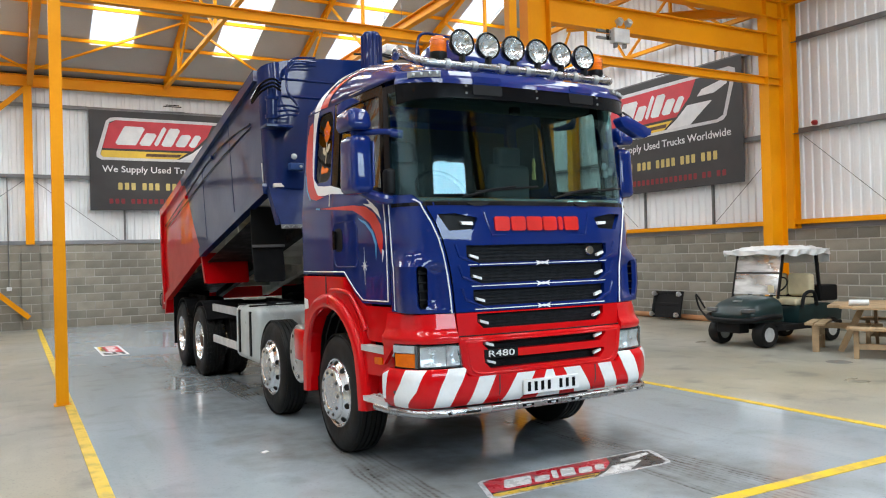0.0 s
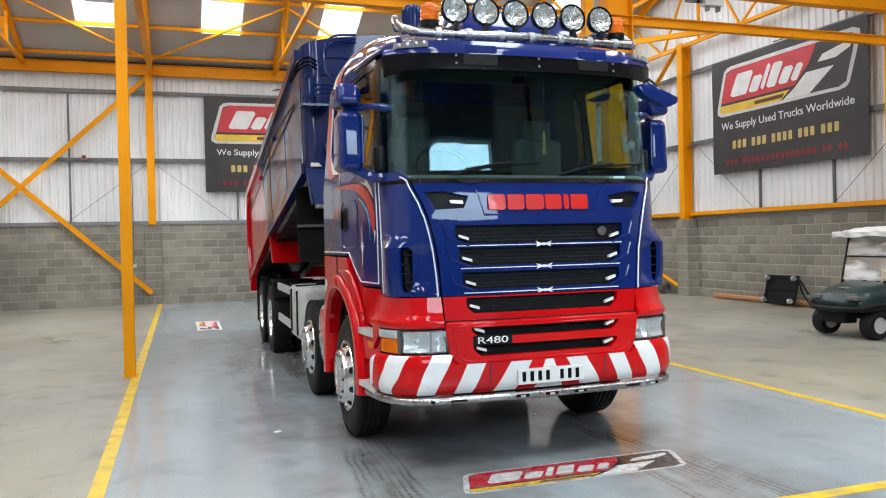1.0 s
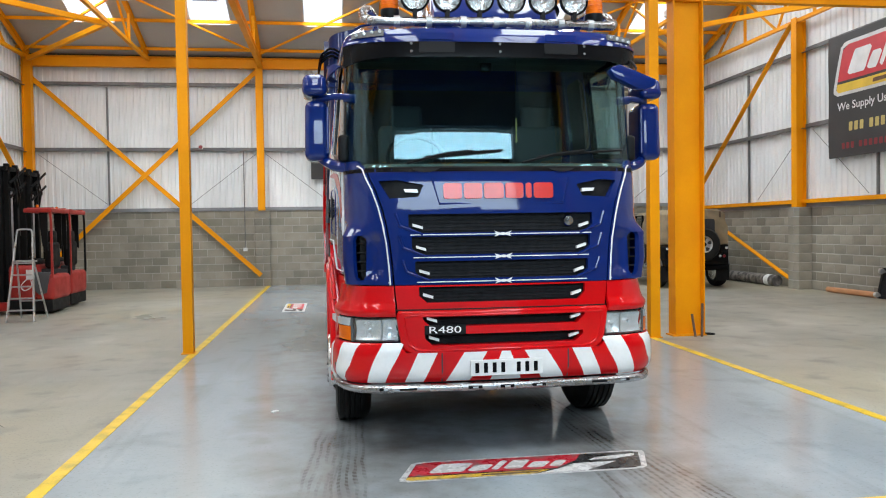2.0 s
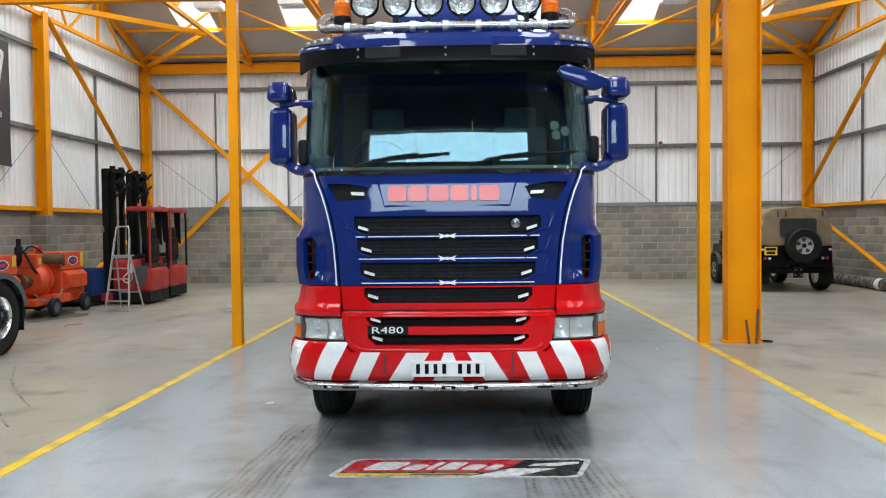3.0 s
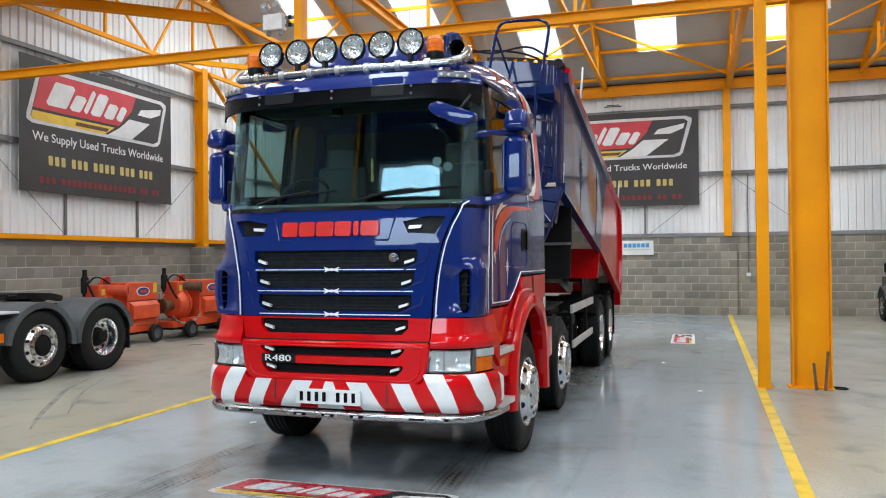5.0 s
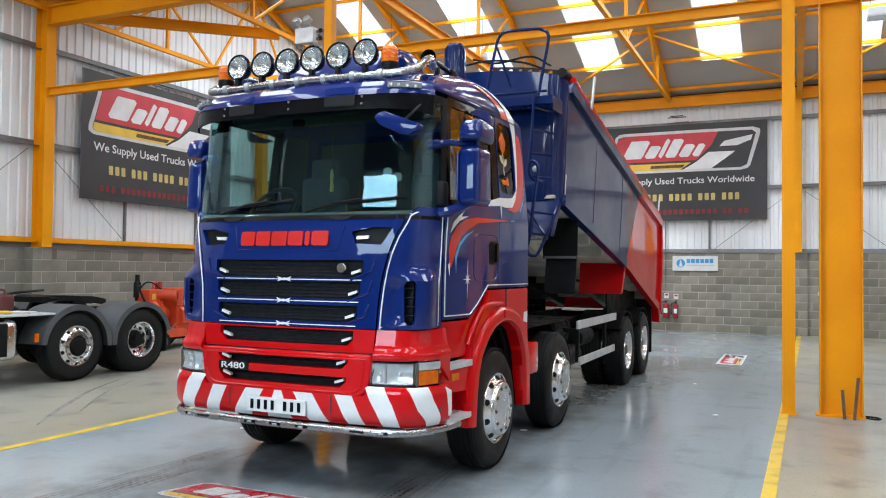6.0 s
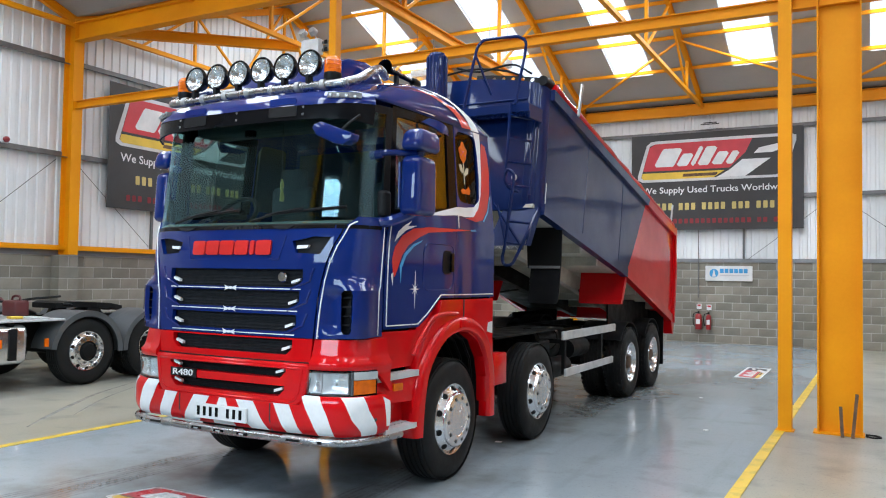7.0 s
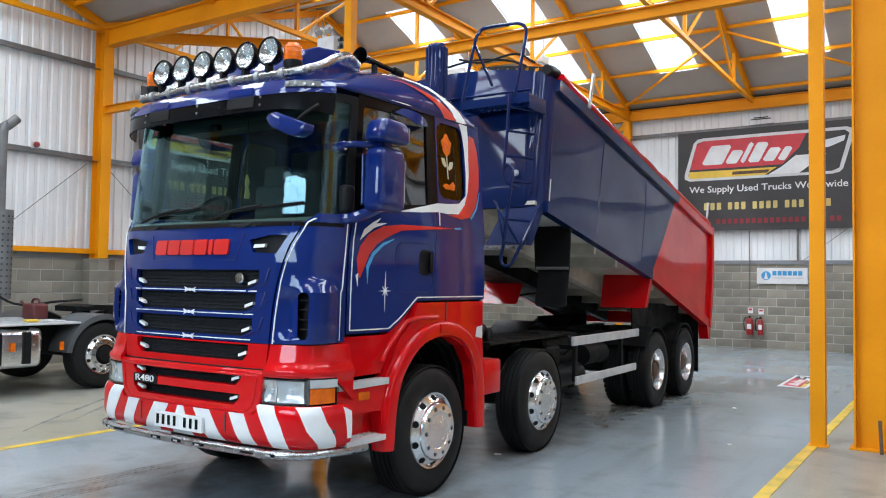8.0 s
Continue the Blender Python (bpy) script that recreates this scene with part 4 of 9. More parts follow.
# plan of the cab's skin for half its round: across, back
PLAN = [(0.0, 0.0), (0.30, 0.004), (0.60, 0.017), (0.78, 0.038), (0.88, 0.065), (0.97, 0.11), (1.04, 0.175), (1.085, 0.26), (1.11, 0.37), (1.135, 0.55), (1.165, 0.82), (1.188, 1.1), (1.208, 1.4), (1.222, 1.8), (1.225, 2.2)]
ARC = [0.0]
for (ax, ay), (bx, by) in zip(PLAN, PLAN[1:]):
    ARC.append(ARC[-1] + math.hypot(bx - ax, by - ay))
PX, PY = [p[0] for p in PLAN], [p[1] for p in PLAN]
LEAN = [(0.3, 0.055), (1.0, 0.050), (1.25, 0.050), (1.45, 0.053), (1.65, 0.060), (1.8, 0.068), (1.9, 0.077), (1.98, 0.088), (2.05, 0.101), (2.12, 0.125), (2.9, 0.207), (3.1, 0.24), (3.5, 0.29)]


def S(y):
    """Place along the skin of a point y behind the nose."""
    return float(np.interp(y, PY, ARC))


def SX(x):
    return math.copysign(float(np.interp(abs(x), PX, ARC)), x)


def skin(s, z, d):
    """Cab skin: s along the plan from the middle of the nose, z up, d outwards."""
    a = abs(s)
    x, y = float(np.interp(a, ARC, PX)), float(np.interp(a, ARC, PY))
    x1, y1 = float(np.interp(a + 0.02, ARC, PX)), float(np.interp(a + 0.02, ARC, PY))
    x0, y0 = float(np.interp(max(a - 0.02, 0), ARC, PX)), float(np.interp(max(a - 0.02, 0), ARC, PY))
    tx, ty = x1 - x0, y1 - y0
    n = math.hypot(tx, ty) or 1
    if a < 0.02:
        tx, ty, n = 1, 0, 1
    k = 1 - (0.03 + 0.045 * min(1.0, max(0.0, (y - 0.4) / 0.8))) * max(0, z - 2.1)
    nx, ny = ty / n, -tx / n
    x, y = x * k + nx * d, y + lerp(LEAN, z) * (1 - y / 2.2) + ny * d
    return Vector((math.copysign(1, s) * x, y, z))


def side_part(name, pts, material, parent, d0, d1, holes=(), label="", step=0.1, both=True, smooth=35.0, sides=(1, -1)):
    """A plate on each cab side, its outline in (y, z)."""
    out = []
    for sg in sides:
        conv = lambda loop: [(sg * S(y), z) for y, z in loop]
        out.append(part(name, sheet(B(), conv(pts), skin, d0, d1, [conv(h) for h in holes], step), material, parent, label, smooth))
    return out


def front_part(name, pts, material, parent, d0, d1, holes=(), label="", step=0.1, smooth=35.0):
    conv = lambda loop: [(SX(x), z) for x, z in loop]
    return part(name, sheet(B(), conv(pts), skin, d0, d1, [conv(h) for h in holes], step), material, parent, label, smooth)


def flip(pts):
    return [(-x, z) for x, z in pts]


cab = part("cab", boxes((-1.0, 1.0, 0.5, 2.1, 1.22, 1.30)), M["chassis"], truck, "navy sleeper cab with airbrushed stripes")
# doors, sleeper sides, window frames
DOOR = [(0.44, 1.31), (0.88, 1.31), (1.0, 1.38), (1.20, 1.535), (1.425, 1.535), (1.425, 2.25), (0.44, 2.18)]
for ob in side_part("door", DOOR, M["blue"], cab, -0.03, 0.0, label="blue cab door"):
    sg = 1 if ob.data.vertices[0].co.x > 0 else -1
    hb = B()
    sheet(hb, [(sg * S(y), z) for y, z in rounded(1.22, 1.37, 1.73, 1.93, 0.05)], skin, -0.005, 0.004)
    part("handle_recess", hb, M["black"], ob)
    hb = B()
    sheet(hb, [(sg * S(y), z) for y, z in rounded(1.32, 1.36, 1.75, 1.91, 0.015)], skin, 0.012, 0.03)
    part("handle", hb, M["gloss_black"], ob, "black pull handle")
    crease = B()
    loop = rounded(0.93, 1.40, 1.60, 1.98, 0.08)
    tube(crease, [skin(sg * S(y), z, -0.001) for y, z in loop], 0.007, 6, True)
    part("pressing", crease, M["blue"], ob)
WIN_D = [(0.505, 2.22), (1.32, 2.29), (1.33, 2.96), (1.27, 2.965), (0.53, 2.95), (0.505, 2.93)]
WIN_R = rounded(1.475, 1.905, 2.36, 2.99, 0.10)
side_part("window_frame", [(0.44, 2.18), (1.425, 2.25), (1.425, 2.30), (1.455, 2.30), (1.455, 3.06), (0.44, 3.03)], M["gloss_black"], cab, -0.03, -0.004, [WIN_D], "black door window frame")
for ob in side_part("side_window", WIN_D, M["window"], cab, -0.022, -0.016, label="dark tinted side window"):
    ob.visible_shadow = False
side_part("sleeper_side", [(1.43, 1.535), (2.2, 1.535), (2.2, 3.0), (2.14, 3.07), (1.46, 3.07), (1.46, 2.30), (1.43, 2.30)], M["blue"], cab, -0.03, 0.0, [WIN_R], "blue sleeper side panel")
side_part("curtain", rounded(1.47, 1.91, 2.34, 3.0, 0.06), M["seat"], cab, -0.075, -0.06, label="dark sleeper curtain")
for ob in side_part("rear_window", WIN_R, M["dark_window"], cab, -0.022, -0.014, label="tinted sleeper window with a rose sticker"):
    sg = 1 if ob.data.vertices[0].co.x > 0 else -1
    def stick(name, pts, m):
        part(name, sheet(B(), [(sg * S(y), z) for y, z in pts], skin, -0.012, -0.009), M[m], ob)
    bloom = [(1.64 + 0.075 * math.cos(a) * (1 + 0.16 * math.sin(5 * a)), 2.815 + 0.085 * math.sin(a) * (1 + 0.16 * math.cos(4 * a))) for a in [k * math.tau / 22 for k in range(22)]]
    stick("rose_sticker", bloom, "amber")
    for y, z, w in ((1.635, 2.83, 0.030), (1.675, 2.80, 0.022), (1.60, 2.80, 0.022)):
        part("rose_fold", sheet(B(), [(sg * S(y - w), z), (sg * S(y), z - w), (sg * S(y + w), z), (sg * S(y), z - w * 0.4)], skin, -0.008, -0.006), M["decal_red"], ob)
    stick("stem_sticker", [(1.632, 2.73), (1.645, 2.73), (1.652, 2.53), (1.64, 2.53)], "cream")
    stick("leaf_sticker", [(1.634, 2.64), (1.60, 2.70), (1.555, 2.70), (1.57, 2.65), (1.61, 2.625)], "cream")
    stick("leaf_sticker", [(1.648, 2.62), (1.69, 2.68), (1.735, 2.68), (1.72, 2.63), (1.67, 2.605)], "cream")
    stick("ribbon_sticker", [(1.56, 2.47), (1.61, 2.49), (1.66, 2.48), (1.72, 2.515), (1.75, 2.48), (1.73, 2.44), (1.66, 2.445), (1.60, 2.44)], "amber")
part("rear_wall", sheet(B(), [(-1.2, 1.3), (1.2, 1.3), (1.14, 3.05), (-1.14, 3.05)], lambda u, v, d: Vector((u, 2.2 + d, v)), -0.03, 0.0), M["blue"], cab)

# roof: crowned lid over the cab
ROOF = [(0.26, 3.09), (0.5, 3.17), (0.8, 3.28), (1.2, 3.38), (1.6, 3.40), (1.9, 3.34), (2.08, 3.23), (2.2, 3.06)]
ROOF_N, ROOF_P = 6.5, 0.42


def roof_at(y, h, lift=0.0, sg=1, u=None):
    """Point of the roof y behind the nose: h its share of the crown's height (on side sg), or u its share of the half width."""
    u = (1 - min(1.0, h) ** (1 / ROOF_P)) ** (1 / ROOF_N) if u is None else u
    h = max(0.0, 1 - abs(u) ** ROOF_N) ** ROOF_P
    w = skin(S(max(y, 0.5)), 3.0, 0).x + 0.004
    if y < 0.5:
        w *= 1 - 0.10 * ((0.5 - y) / 0.24) ** 2
    tuck = 0.06 * h * h
    return Vector((sg * (u * (w - tuck) + lift), y, 3.03 + (lerp(ROOF, y) - 3.03) * h + lift * 0.5))


bm = B()
rows = []
NY, NX = 24, 40
for i in range(NY + 1):
    y = 0.26 + (2.2 - 0.26) * i / NY
    rows.append([bm.verts.new(roof_at(y, 0, 0, 1, math.copysign(1 - (1 - abs(-1 + 2 * j / NX)) ** 2.2, j - NX / 2))) for j in range(NX + 1)])
for a, b in zip(rows, rows[1:]):
    for j in range(NX):
        bm.faces.new((a[j], a[j + 1], b[j + 1], b[j]))
roof = part("roof", bm, M["blue"], cab, "crowned navy roof", 60)
md = roof.modifiers.new("thickness", "SOLIDIFY")
md.thickness, md.offset = 0.02, -1
# roof trim line
for sg in (1, -1):
    part("roof_pinstripe", tube(B(), [skin(sg * S(y), 3.045 + 0.012 * (y - 0.5), 0.004) for y in np.linspace(0.5, 1.6, 9)], 0.006, 6), M["decal_white"], cab)

# nose: hood, corner panels, red lower grille
slots = [(0.672, 1.615, 1.748), (0.651, 1.46, 1.588), (0.630, 1.29, 1.415)]
def slot(w, z0, z1):
    return [(-w + 0.055, z0), (w - 0.055, z0), (w, z0 + 0.05), (w, z1), (-w, z1), (-w, z0 + 0.05)]
HOOD = [(0.775, 1.25), (0.785, 1.40), (0.80, 1.55), (0.822, 1.68), (0.85, 1.80), (0.89, 1.92), (0.935, 2.02), (0.95, 2.075)]
brow = [(0.56, 1.955), (0.60, 1.87), (0.80, 1.86), (0.875, 1.985), (0.74, 1.99)]
hood = front_part("hood", HOOD + flip(HOOD)[::-1], M["blue"], cab, -0.03, 0.004, [slot(*s) for s in slots] + [brow, flip(brow)], "blue hood flap with louvre slots", 0.06)


def louvre(parent, w, z0, z1, lift=0.0):
    """Recessed black grille behind a slot, its ribs, and a bright clip at each end."""
    def face(s, z, d):
        return skin(s, z, d + lift)
    g = front_part("grille", slot(w + 0.01, z0 - 0.01, z1 + 0.01), M["mesh_black"], parent, -0.055, -0.045, label="black mesh grille slat")
    n = 5
    for k in range(n):
        z = z0 + (z1 - z0) * (k + 0.7) / (n + 0.4)
        part("rib", tube(B(), [skin(SX(x), z, -0.040) for x in np.linspace(-w + 0.04, w - 0.04, 13)], 0.0028, 5), M["mesh_black"], g)
    for sg in (1, -1):
        part("end_clip", sheet(B(), [(SX(sg * (w - 0.10)), z0 + 0.026), (SX(sg * (w - 0.028)), z0 + 0.048), (SX(sg * (w - 0.028)), z0 + 0.068), (SX(sg * (w - 0.10)), z0 + 0.046)], face, -0.03, -0.002), M["decal_white"], g, "bright clip")
    return g


for s_ in slots:
    louvre(hood, *s_)
    for sg in (1, -1):
        part("slot_pressing", tube(B(), [skin(sg * SX(s_[0] + 0.09), s_[2] + 0.01, 0.004), skin(sg * SX(s_[0] + 0.06), s_[1] + 0.05, 0.004), skin(sg * SX(s_[0] - 0.10), s_[1] - 0.012, 0.004)], 0.010, 6), M["blue"], hood)
for b in (brow, flip(brow)):
    v = front_part("brow_vent", b, M["black"], hood, -0.06, -0.03, label="black corner vent")
    sg = 1 if b[0][0] > 0 else -1
    part("end_clip", sheet(B(), [(SX(sg * 0.60), 1.90), (SX(sg * 0.69), 1.905), (SX(sg * 0.70), 1.928), (SX(sg * 0.605), 1.925)], skin, -0.03, 0.0), M["decal_white"], v)
# raised name plate: plain red blocks in a pressed frame
part("badge_frame", tube(B(), [skin(SX(x), z, 0.004) for x, z in [(-0.50, 2.0), (-0.45, 1.82), (0.45, 1.82), (0.50, 2.0)]], 0.008, 6), M["blue"], hood)
for x0, x1 in ((-0.418, -0.298), (-0.284, -0.164), (-0.152, -0.022), (-0.010, 0.110), (0.128, 0.166), (0.182, 0.312)):
    x0, x1 = x0 * 1.09 + 0.035, x1 * 1.09 + 0.035
    part("name_block", sheet(B(), [(SX(u), v) for u, v in rounded(x0, x1, 1.855, 1.965, 0.018, 3)], skin, 0.004, 0.020), M["decal_red"], hood, "plain red block")
part("round_badge", lathe(B(), [(0, 0.012), (0.034, 0.010), (0.040, 0.0)], 16, pose(0.49, 0.075, 1.69, 90)), M["chrome"], hood)
# white pinstripes with a small flourish under each slot
for w_, z in ((0.66, 1.602), (0.64, 1.442), (0.62, 1.268)):
    for a, b in ((-w_, -0.09), (0.09, w_)):
        part("pinstripe", sheet(B(), [(SX(a), z - 0.0035), (SX(b), z - 0.0035), (SX(b), z + 0.0035), (SX(a), z + 0.0035)], skin, 0.004, 0.007), M["decal_white"], hood)
    star = [(-0.14, z), (-0.05, z + 0.004), (-0.065, z + 0.022), (-0.02, z + 0.007), (0.0, z + 0.012), (0.02, z + 0.007), (0.065, z + 0.022), (0.05, z + 0.004), (0.14, z), (0.05, z - 0.004), (0.06, z - 0.020), (0.02, z - 0.006), (0.0, z - 0.010), (-0.02, z - 0.006), (-0.06, z - 0.020), (-0.05, z - 0.004)]
    part("flourish", sheet(B(), [(SX(a), b) for a, b in star], skin, 0.004, 0.008), M["decal_white"], hood, "white tribal flourish")
# corner panels with air intakes: swollen round the intake, scooped ahead of it
def corner_skin(s, z, d):
    a = abs(s)
    c = SX(0.965)
    swell = 0.075 * math.exp(-((a - c - 0.13) / 0.11) ** 2) * max(0.0, min(1.0, (1.70 - z) / 0.10)) * (0.6 + 0.4 * min(1.0, (z - 1.2) / 0.2))
    scoop = 0.035 * math.exp(-((a - c + 0.05) / 0.07) ** 2) * max(0.0, min(1.0, (1.62 - z) / 0.06, (z - 1.28) / 0.06))
    return skin(s, z, d + swell - scoop)


for sg in (1, -1):
    edge = [(x + 0.012, z) for x, z in HOOD]
    back = [(sg * S(0.42), z) for z in (2.14, 2.0, 1.8, 1.6, 1.4, 1.26)]
    outline = [(sg * SX(x), z) for x, z in edge] + [(sg * SX(1.02), 2.14)] + back
    vent = [(sg * (SX(0.965)), 1.58), (sg * (SX(0.965) + 0.02), 1.60), (sg * (SX(0.965) + 0.062), 1.60), (sg * (SX(0.965) + 0.075), 1.57), (sg * (SX(0.965) + 0.072), 1.31), (sg * (SX(0.965) + 0.058), 1.285), (sg * (SX(0.965) + 0.02), 1.285), (sg * (SX(0.965) + 0.005), 1.31)]
    c = part("corner_panel", sheet(B(), outline, corner_skin, -0.03, 0.004, [vent], 0.04), M["blue"], cab, "curved blue corner panel with an air intake", 35)
    part("intake_well", sheet(B(), vent, corner_skin, -0.09, -0.07), M["black"], c)
    for k in range(4):
        z = 1.35 + k * 0.065
        part("intake_fin", tube(B(), [corner_skin(sg * a, z, -0.03) for a in np.linspace(SX(0.965) + 0.005, SX(0.965) + 0.070, 5)], 0.006, 6), M["black"], c)
    line = [(sg * SX(x + 0.03), z) for x, z in HOOD] + [(sg * SX(1.01), 2.10), (sg * S(0.385), 2.115), (sg * S(0.385), 1.63), (sg * S(0.37), 1.60), (sg * S(0.37), 1.275), (sg * SX(0.81), 1.268)]
    part("pinstripe", tube(B(), [corner_skin(a, z, 0.005) for a, z in line], 0.006, 5, True), M["decal_white"], c, "white pinstripe")

# airbrushed side stripes
for sg, dr in ((1, 1), (-1, 1)):
    def stripe(name, pts, m, lift, label=""):
        part(name, sheet(B(), [(sg * S(y), z) for y, z in pts], skin, lift, lift + 0.002, step=0.08), M[m], cab, label)
    stripe("red_swoosh", [(0.53, 1.74), (0.515, 1.84), (0.54, 1.93), (0.62, 2.02), (0.76, 2.085), (0.98, 2.11), (1.40, 2.118), (1.70, 2.122), (1.40, 2.098), (0.98, 2.065), (0.84, 2.015), (0.71, 1.95), (0.635, 1.87), (0.585, 1.76), (0.55, 1.70)], "decal_red", 0.001, "red painted swoosh")
    stripe("blue_swoosh", [(0.632, 1.66), (0.613, 1.79), (0.668, 1.888), (0.775, 1.962), (0.90, 2.0), (0.885, 1.985), (0.785, 1.943), (0.688, 1.866), (0.638, 1.77)], "decal_sky", 0.001, "light blue painted swoosh")
    stripe("white_tip", [(0.53, 1.97), (0.565, 2.05), (0.64, 2.105), (0.73, 2.145), (0.68, 2.10), (0.80, 2.11), (0.66, 2.065), (0.58, 2.01)], "decal_white", 0.001)
    stripe("white_tip", [(0.51, 1.72), (0.535, 1.64), (0.535, 1.74)], "decal_white", 0.001)
    stripe("white_band", [(0.92, 2.205), (1.2, 2.262), (1.45, 2.312), (1.60, 2.318), (1.78, 2.335), (1.90, 2.41), (1.925, 2.6), (1.92, 2.8), (1.89, 2.95), (1.84, 3.05), (1.99, 3.05), (2.0, 2.92), (1.985, 2.75), (1.975, 2.60), (1.94, 2.45), (1.87, 2.33), (1.76, 2.245), (1.6, 2.235), (1.45, 2.24), (1.2, 2.22)], "decal_white", 0.001, "white painted band")
    stripe("red_band", [(1.60, 2.225), (1.76, 2.245), (1.87, 2.33), (1.94, 2.45), (1.975, 2.60), (1.985, 2.75), (2.0, 2.88), (2.02, 2.95), (2.10, 2.93), (2.145, 2.82), (2.16, 2.68), (2.135, 2.5), (2.06, 2.33), (1.95, 2.23), (1.8, 2.205)], "decal_red", 0.0035, "red painted band")
    stripe("sky_edge", [(1.96, 2.225), (2.07, 2.325), (2.14, 2.46), (2.15, 2.46), (2.082, 2.31), (1.975, 2.212)], "decal_sky", 0.002)
    stripe("sky_edge", [(1.68, 2.125), (1.78, 2.135), (1.80, 2.12), (1.70, 2.112)], "decal_sky", 0.002)
    stripe("white_drip", [(1.455, 2.25), (1.475, 2.25), (1.47, 2.13), (1.46, 2.13)], "decal_white", 0.004)
    pts = []
    for k in range(16):
        r = (0.15 if k % 8 == 0 else 0.15 if k % 4 == 0 else 0.05) if k % 2 == 0 else 0.014
        if k in (0, 8):
            r = 0.075
        pts.append((0.82 + r * 0.9 * math.cos(k * math.tau / 16), 1.61 + r * math.sin(k * math.tau / 16)))
    stripe("painted_star", pts, "decal_white", 0.001, "white painted star")
    line = [(0.47, 2.13), (0.47, 1.335), (0.87, 1.335), (1.0, 1.41), (1.20, 1.56), (2.18, 1.56)]
    dense = [(a[0] + (b[0] - a[0]) * t, a[1] + (b[1] - a[1]) * t) for a, b in zip(line, line[1:]) for t in np.linspace(0, 1, 6)]
    part("pinstripe", tube(B(), [skin(sg * S(y), z, 0.003) for y, z in dense], 0.005, 5), M["decal_white"], cab, "white pinstripe")
    # stripes carried up over the roof's shoulder
    def over(path, half, m, lift):
        """A stripe along (y, share of the crown's height), with its half width in y at both ends."""
        b2, rr, n = B(), [], 24
        pts = smooth_path([(y, h, 0) for y, h in path], 8)
        for i, p in enumerate(pts):
            hw = half[0] + (half[1] - half[0]) * i / (len(pts) - 1)
            rr.append([b2.verts.new(roof_at(p.x + e * hw, max(0.0, p.y + e * hw * 0.35), lift, sg)) for e in (-1, -0.33, 0.33, 1)])
        for a, b in zip(rr, rr[1:]):
            for j in range(3):
                b2.faces.new((a[j], a[j + 1], b[j + 1], b[j]))
        return part("roof_stripe", b2, M[m], cab, "painted roof stripe", 60)
    over([(1.91, 0.0), (1.82, 0.30), (1.66, 0.55), (1.45, 0.74), (1.20, 0.84)], (0.080, 0.04), "decal_white", 0.006)
    over([(1.75, 0.0), (1.64, 0.24), (1.46, 0.44), (1.25, 0.60), (1.02, 0.66)], (0.085, 0.010), "decal_red", 0.007)

# windscreen, wipers, sun visor
ws_edge = [(-1.02, 2.075), (1.02, 2.075), (1.045, 2.50), (1.03, 2.94), (-1.03, 2.94), (-1.045, 2.50)]
ws_s = [(math.copysign(S(0.40), x), z) for x, z in ws_edge]
ws = part("windscreen", sheet(B(), ws_s, skin, -0.012, -0.006, step=0.025), M["windscreen"], cab, "wide curved windscreen with a reflection of the open door", 60)
ws.visible_shadow = False
part("windscreen_seal", sheet(B(), [(-S(0.44), 2.06), (S(0.44), 2.06), (S(0.44), 3.0), (-S(0.44), 3.0)], skin, -0.025, -0.004, [[(u * 0.972, max(v + 0.004, 2.088) if v < 2.3 else v) for u, v in ws_s]], 0.1), M["black"], cab, "black windscreen surround")
part("scuttle", sheet(B(), [(-S(0.36), 2.05), (S(0.36), 2.05), (S(0.36), 2.078), (-S(0.36), 2.078)], skin, -0.02, 0.008), M["lip_black"], cab, "black scuttle panel")
for x in (-0.54, 0.455):
    part("wiper_cowl", sheet(B(), [(SX(x + a), z) for a, z in ((-0.10, 2.074), (-0.07, 2.056), (-0.03, 2.047), (0.03, 2.047), (0.07, 2.056), (0.10, 2.074))], skin, -0.004, 0.016, step=0.02), M["black"], cab, "black wiper spindle cowl", 40)
for x0, x1 in ((-0.55, 0.02), (0.28, 0.95)):
    w_ = B()
    tube(w_, [skin(SX(x0 - 0.12), 2.11, 0.03), skin(SX(x0 + 0.12), 2.17, 0.035), skin(SX(x0 + 0.35), 2.20, 0.03)], 0.010, 6)
    tube(w_, [skin(SX(a), 2.155 + 0.05 * (a - x0) / 0.6, 0.018) for a in np.linspace(x0, x1, 8)], 0.009, 6)
    part("wiper", w_, M["black"], cab, "black wiper arm and blade")
VIS = 1.10
def visor(s, z, d):
    """Hood over the windscreen: stands well off the skin, closer at its ends."""
    e = (abs(s) / VIS) ** 4
    return skin(s, z - 0.006 * e, d + 0.15 - 0.05 * e)
part("sun_visor", sheet(B(), [(-VIS, 2.975), (-0.7, 2.962), (0.7, 2.962), (VIS, 2.975), (VIS, 3.06), (1.0, 3.07), (-1.0, 3.07), (-VIS, 3.06)], lambda s, z, d: visor(s, z, d - 0.12 * (z - 2.96) - 0.6 * max(0.0, z - 3.01)), -0.004, 0.0, step=0.03), M["blue"], cab, "navy sun visor", 40)
part("visor_lip", sheet(B(), [(-VIS, 2.825), (-1.0, 2.843), (-0.8, 2.855), (0.8, 2.855), (1.0, 2.843), (VIS, 2.825), (VIS, 2.980), (-VIS, 2.980)], lambda s, z, d: visor(s, z, d - 0.06 * (2.98 - z)), -0.022, -0.006, step=0.07), M["lip_black"], cab, "smoked black visor lip", 40)
part("visor_top", sheet(B(), [(-VIS, 0.0), (VIS, 0.0), (VIS, 1.0), (-VIS, 1.0)], lambda s, v, d: visor(s, 3.064 + 0.02 * v, -0.05 - 0.22 * v) + Vector((0, 0, d)), -0.02, 0.0, step=0.12), M["blue"], cab, "", 40)
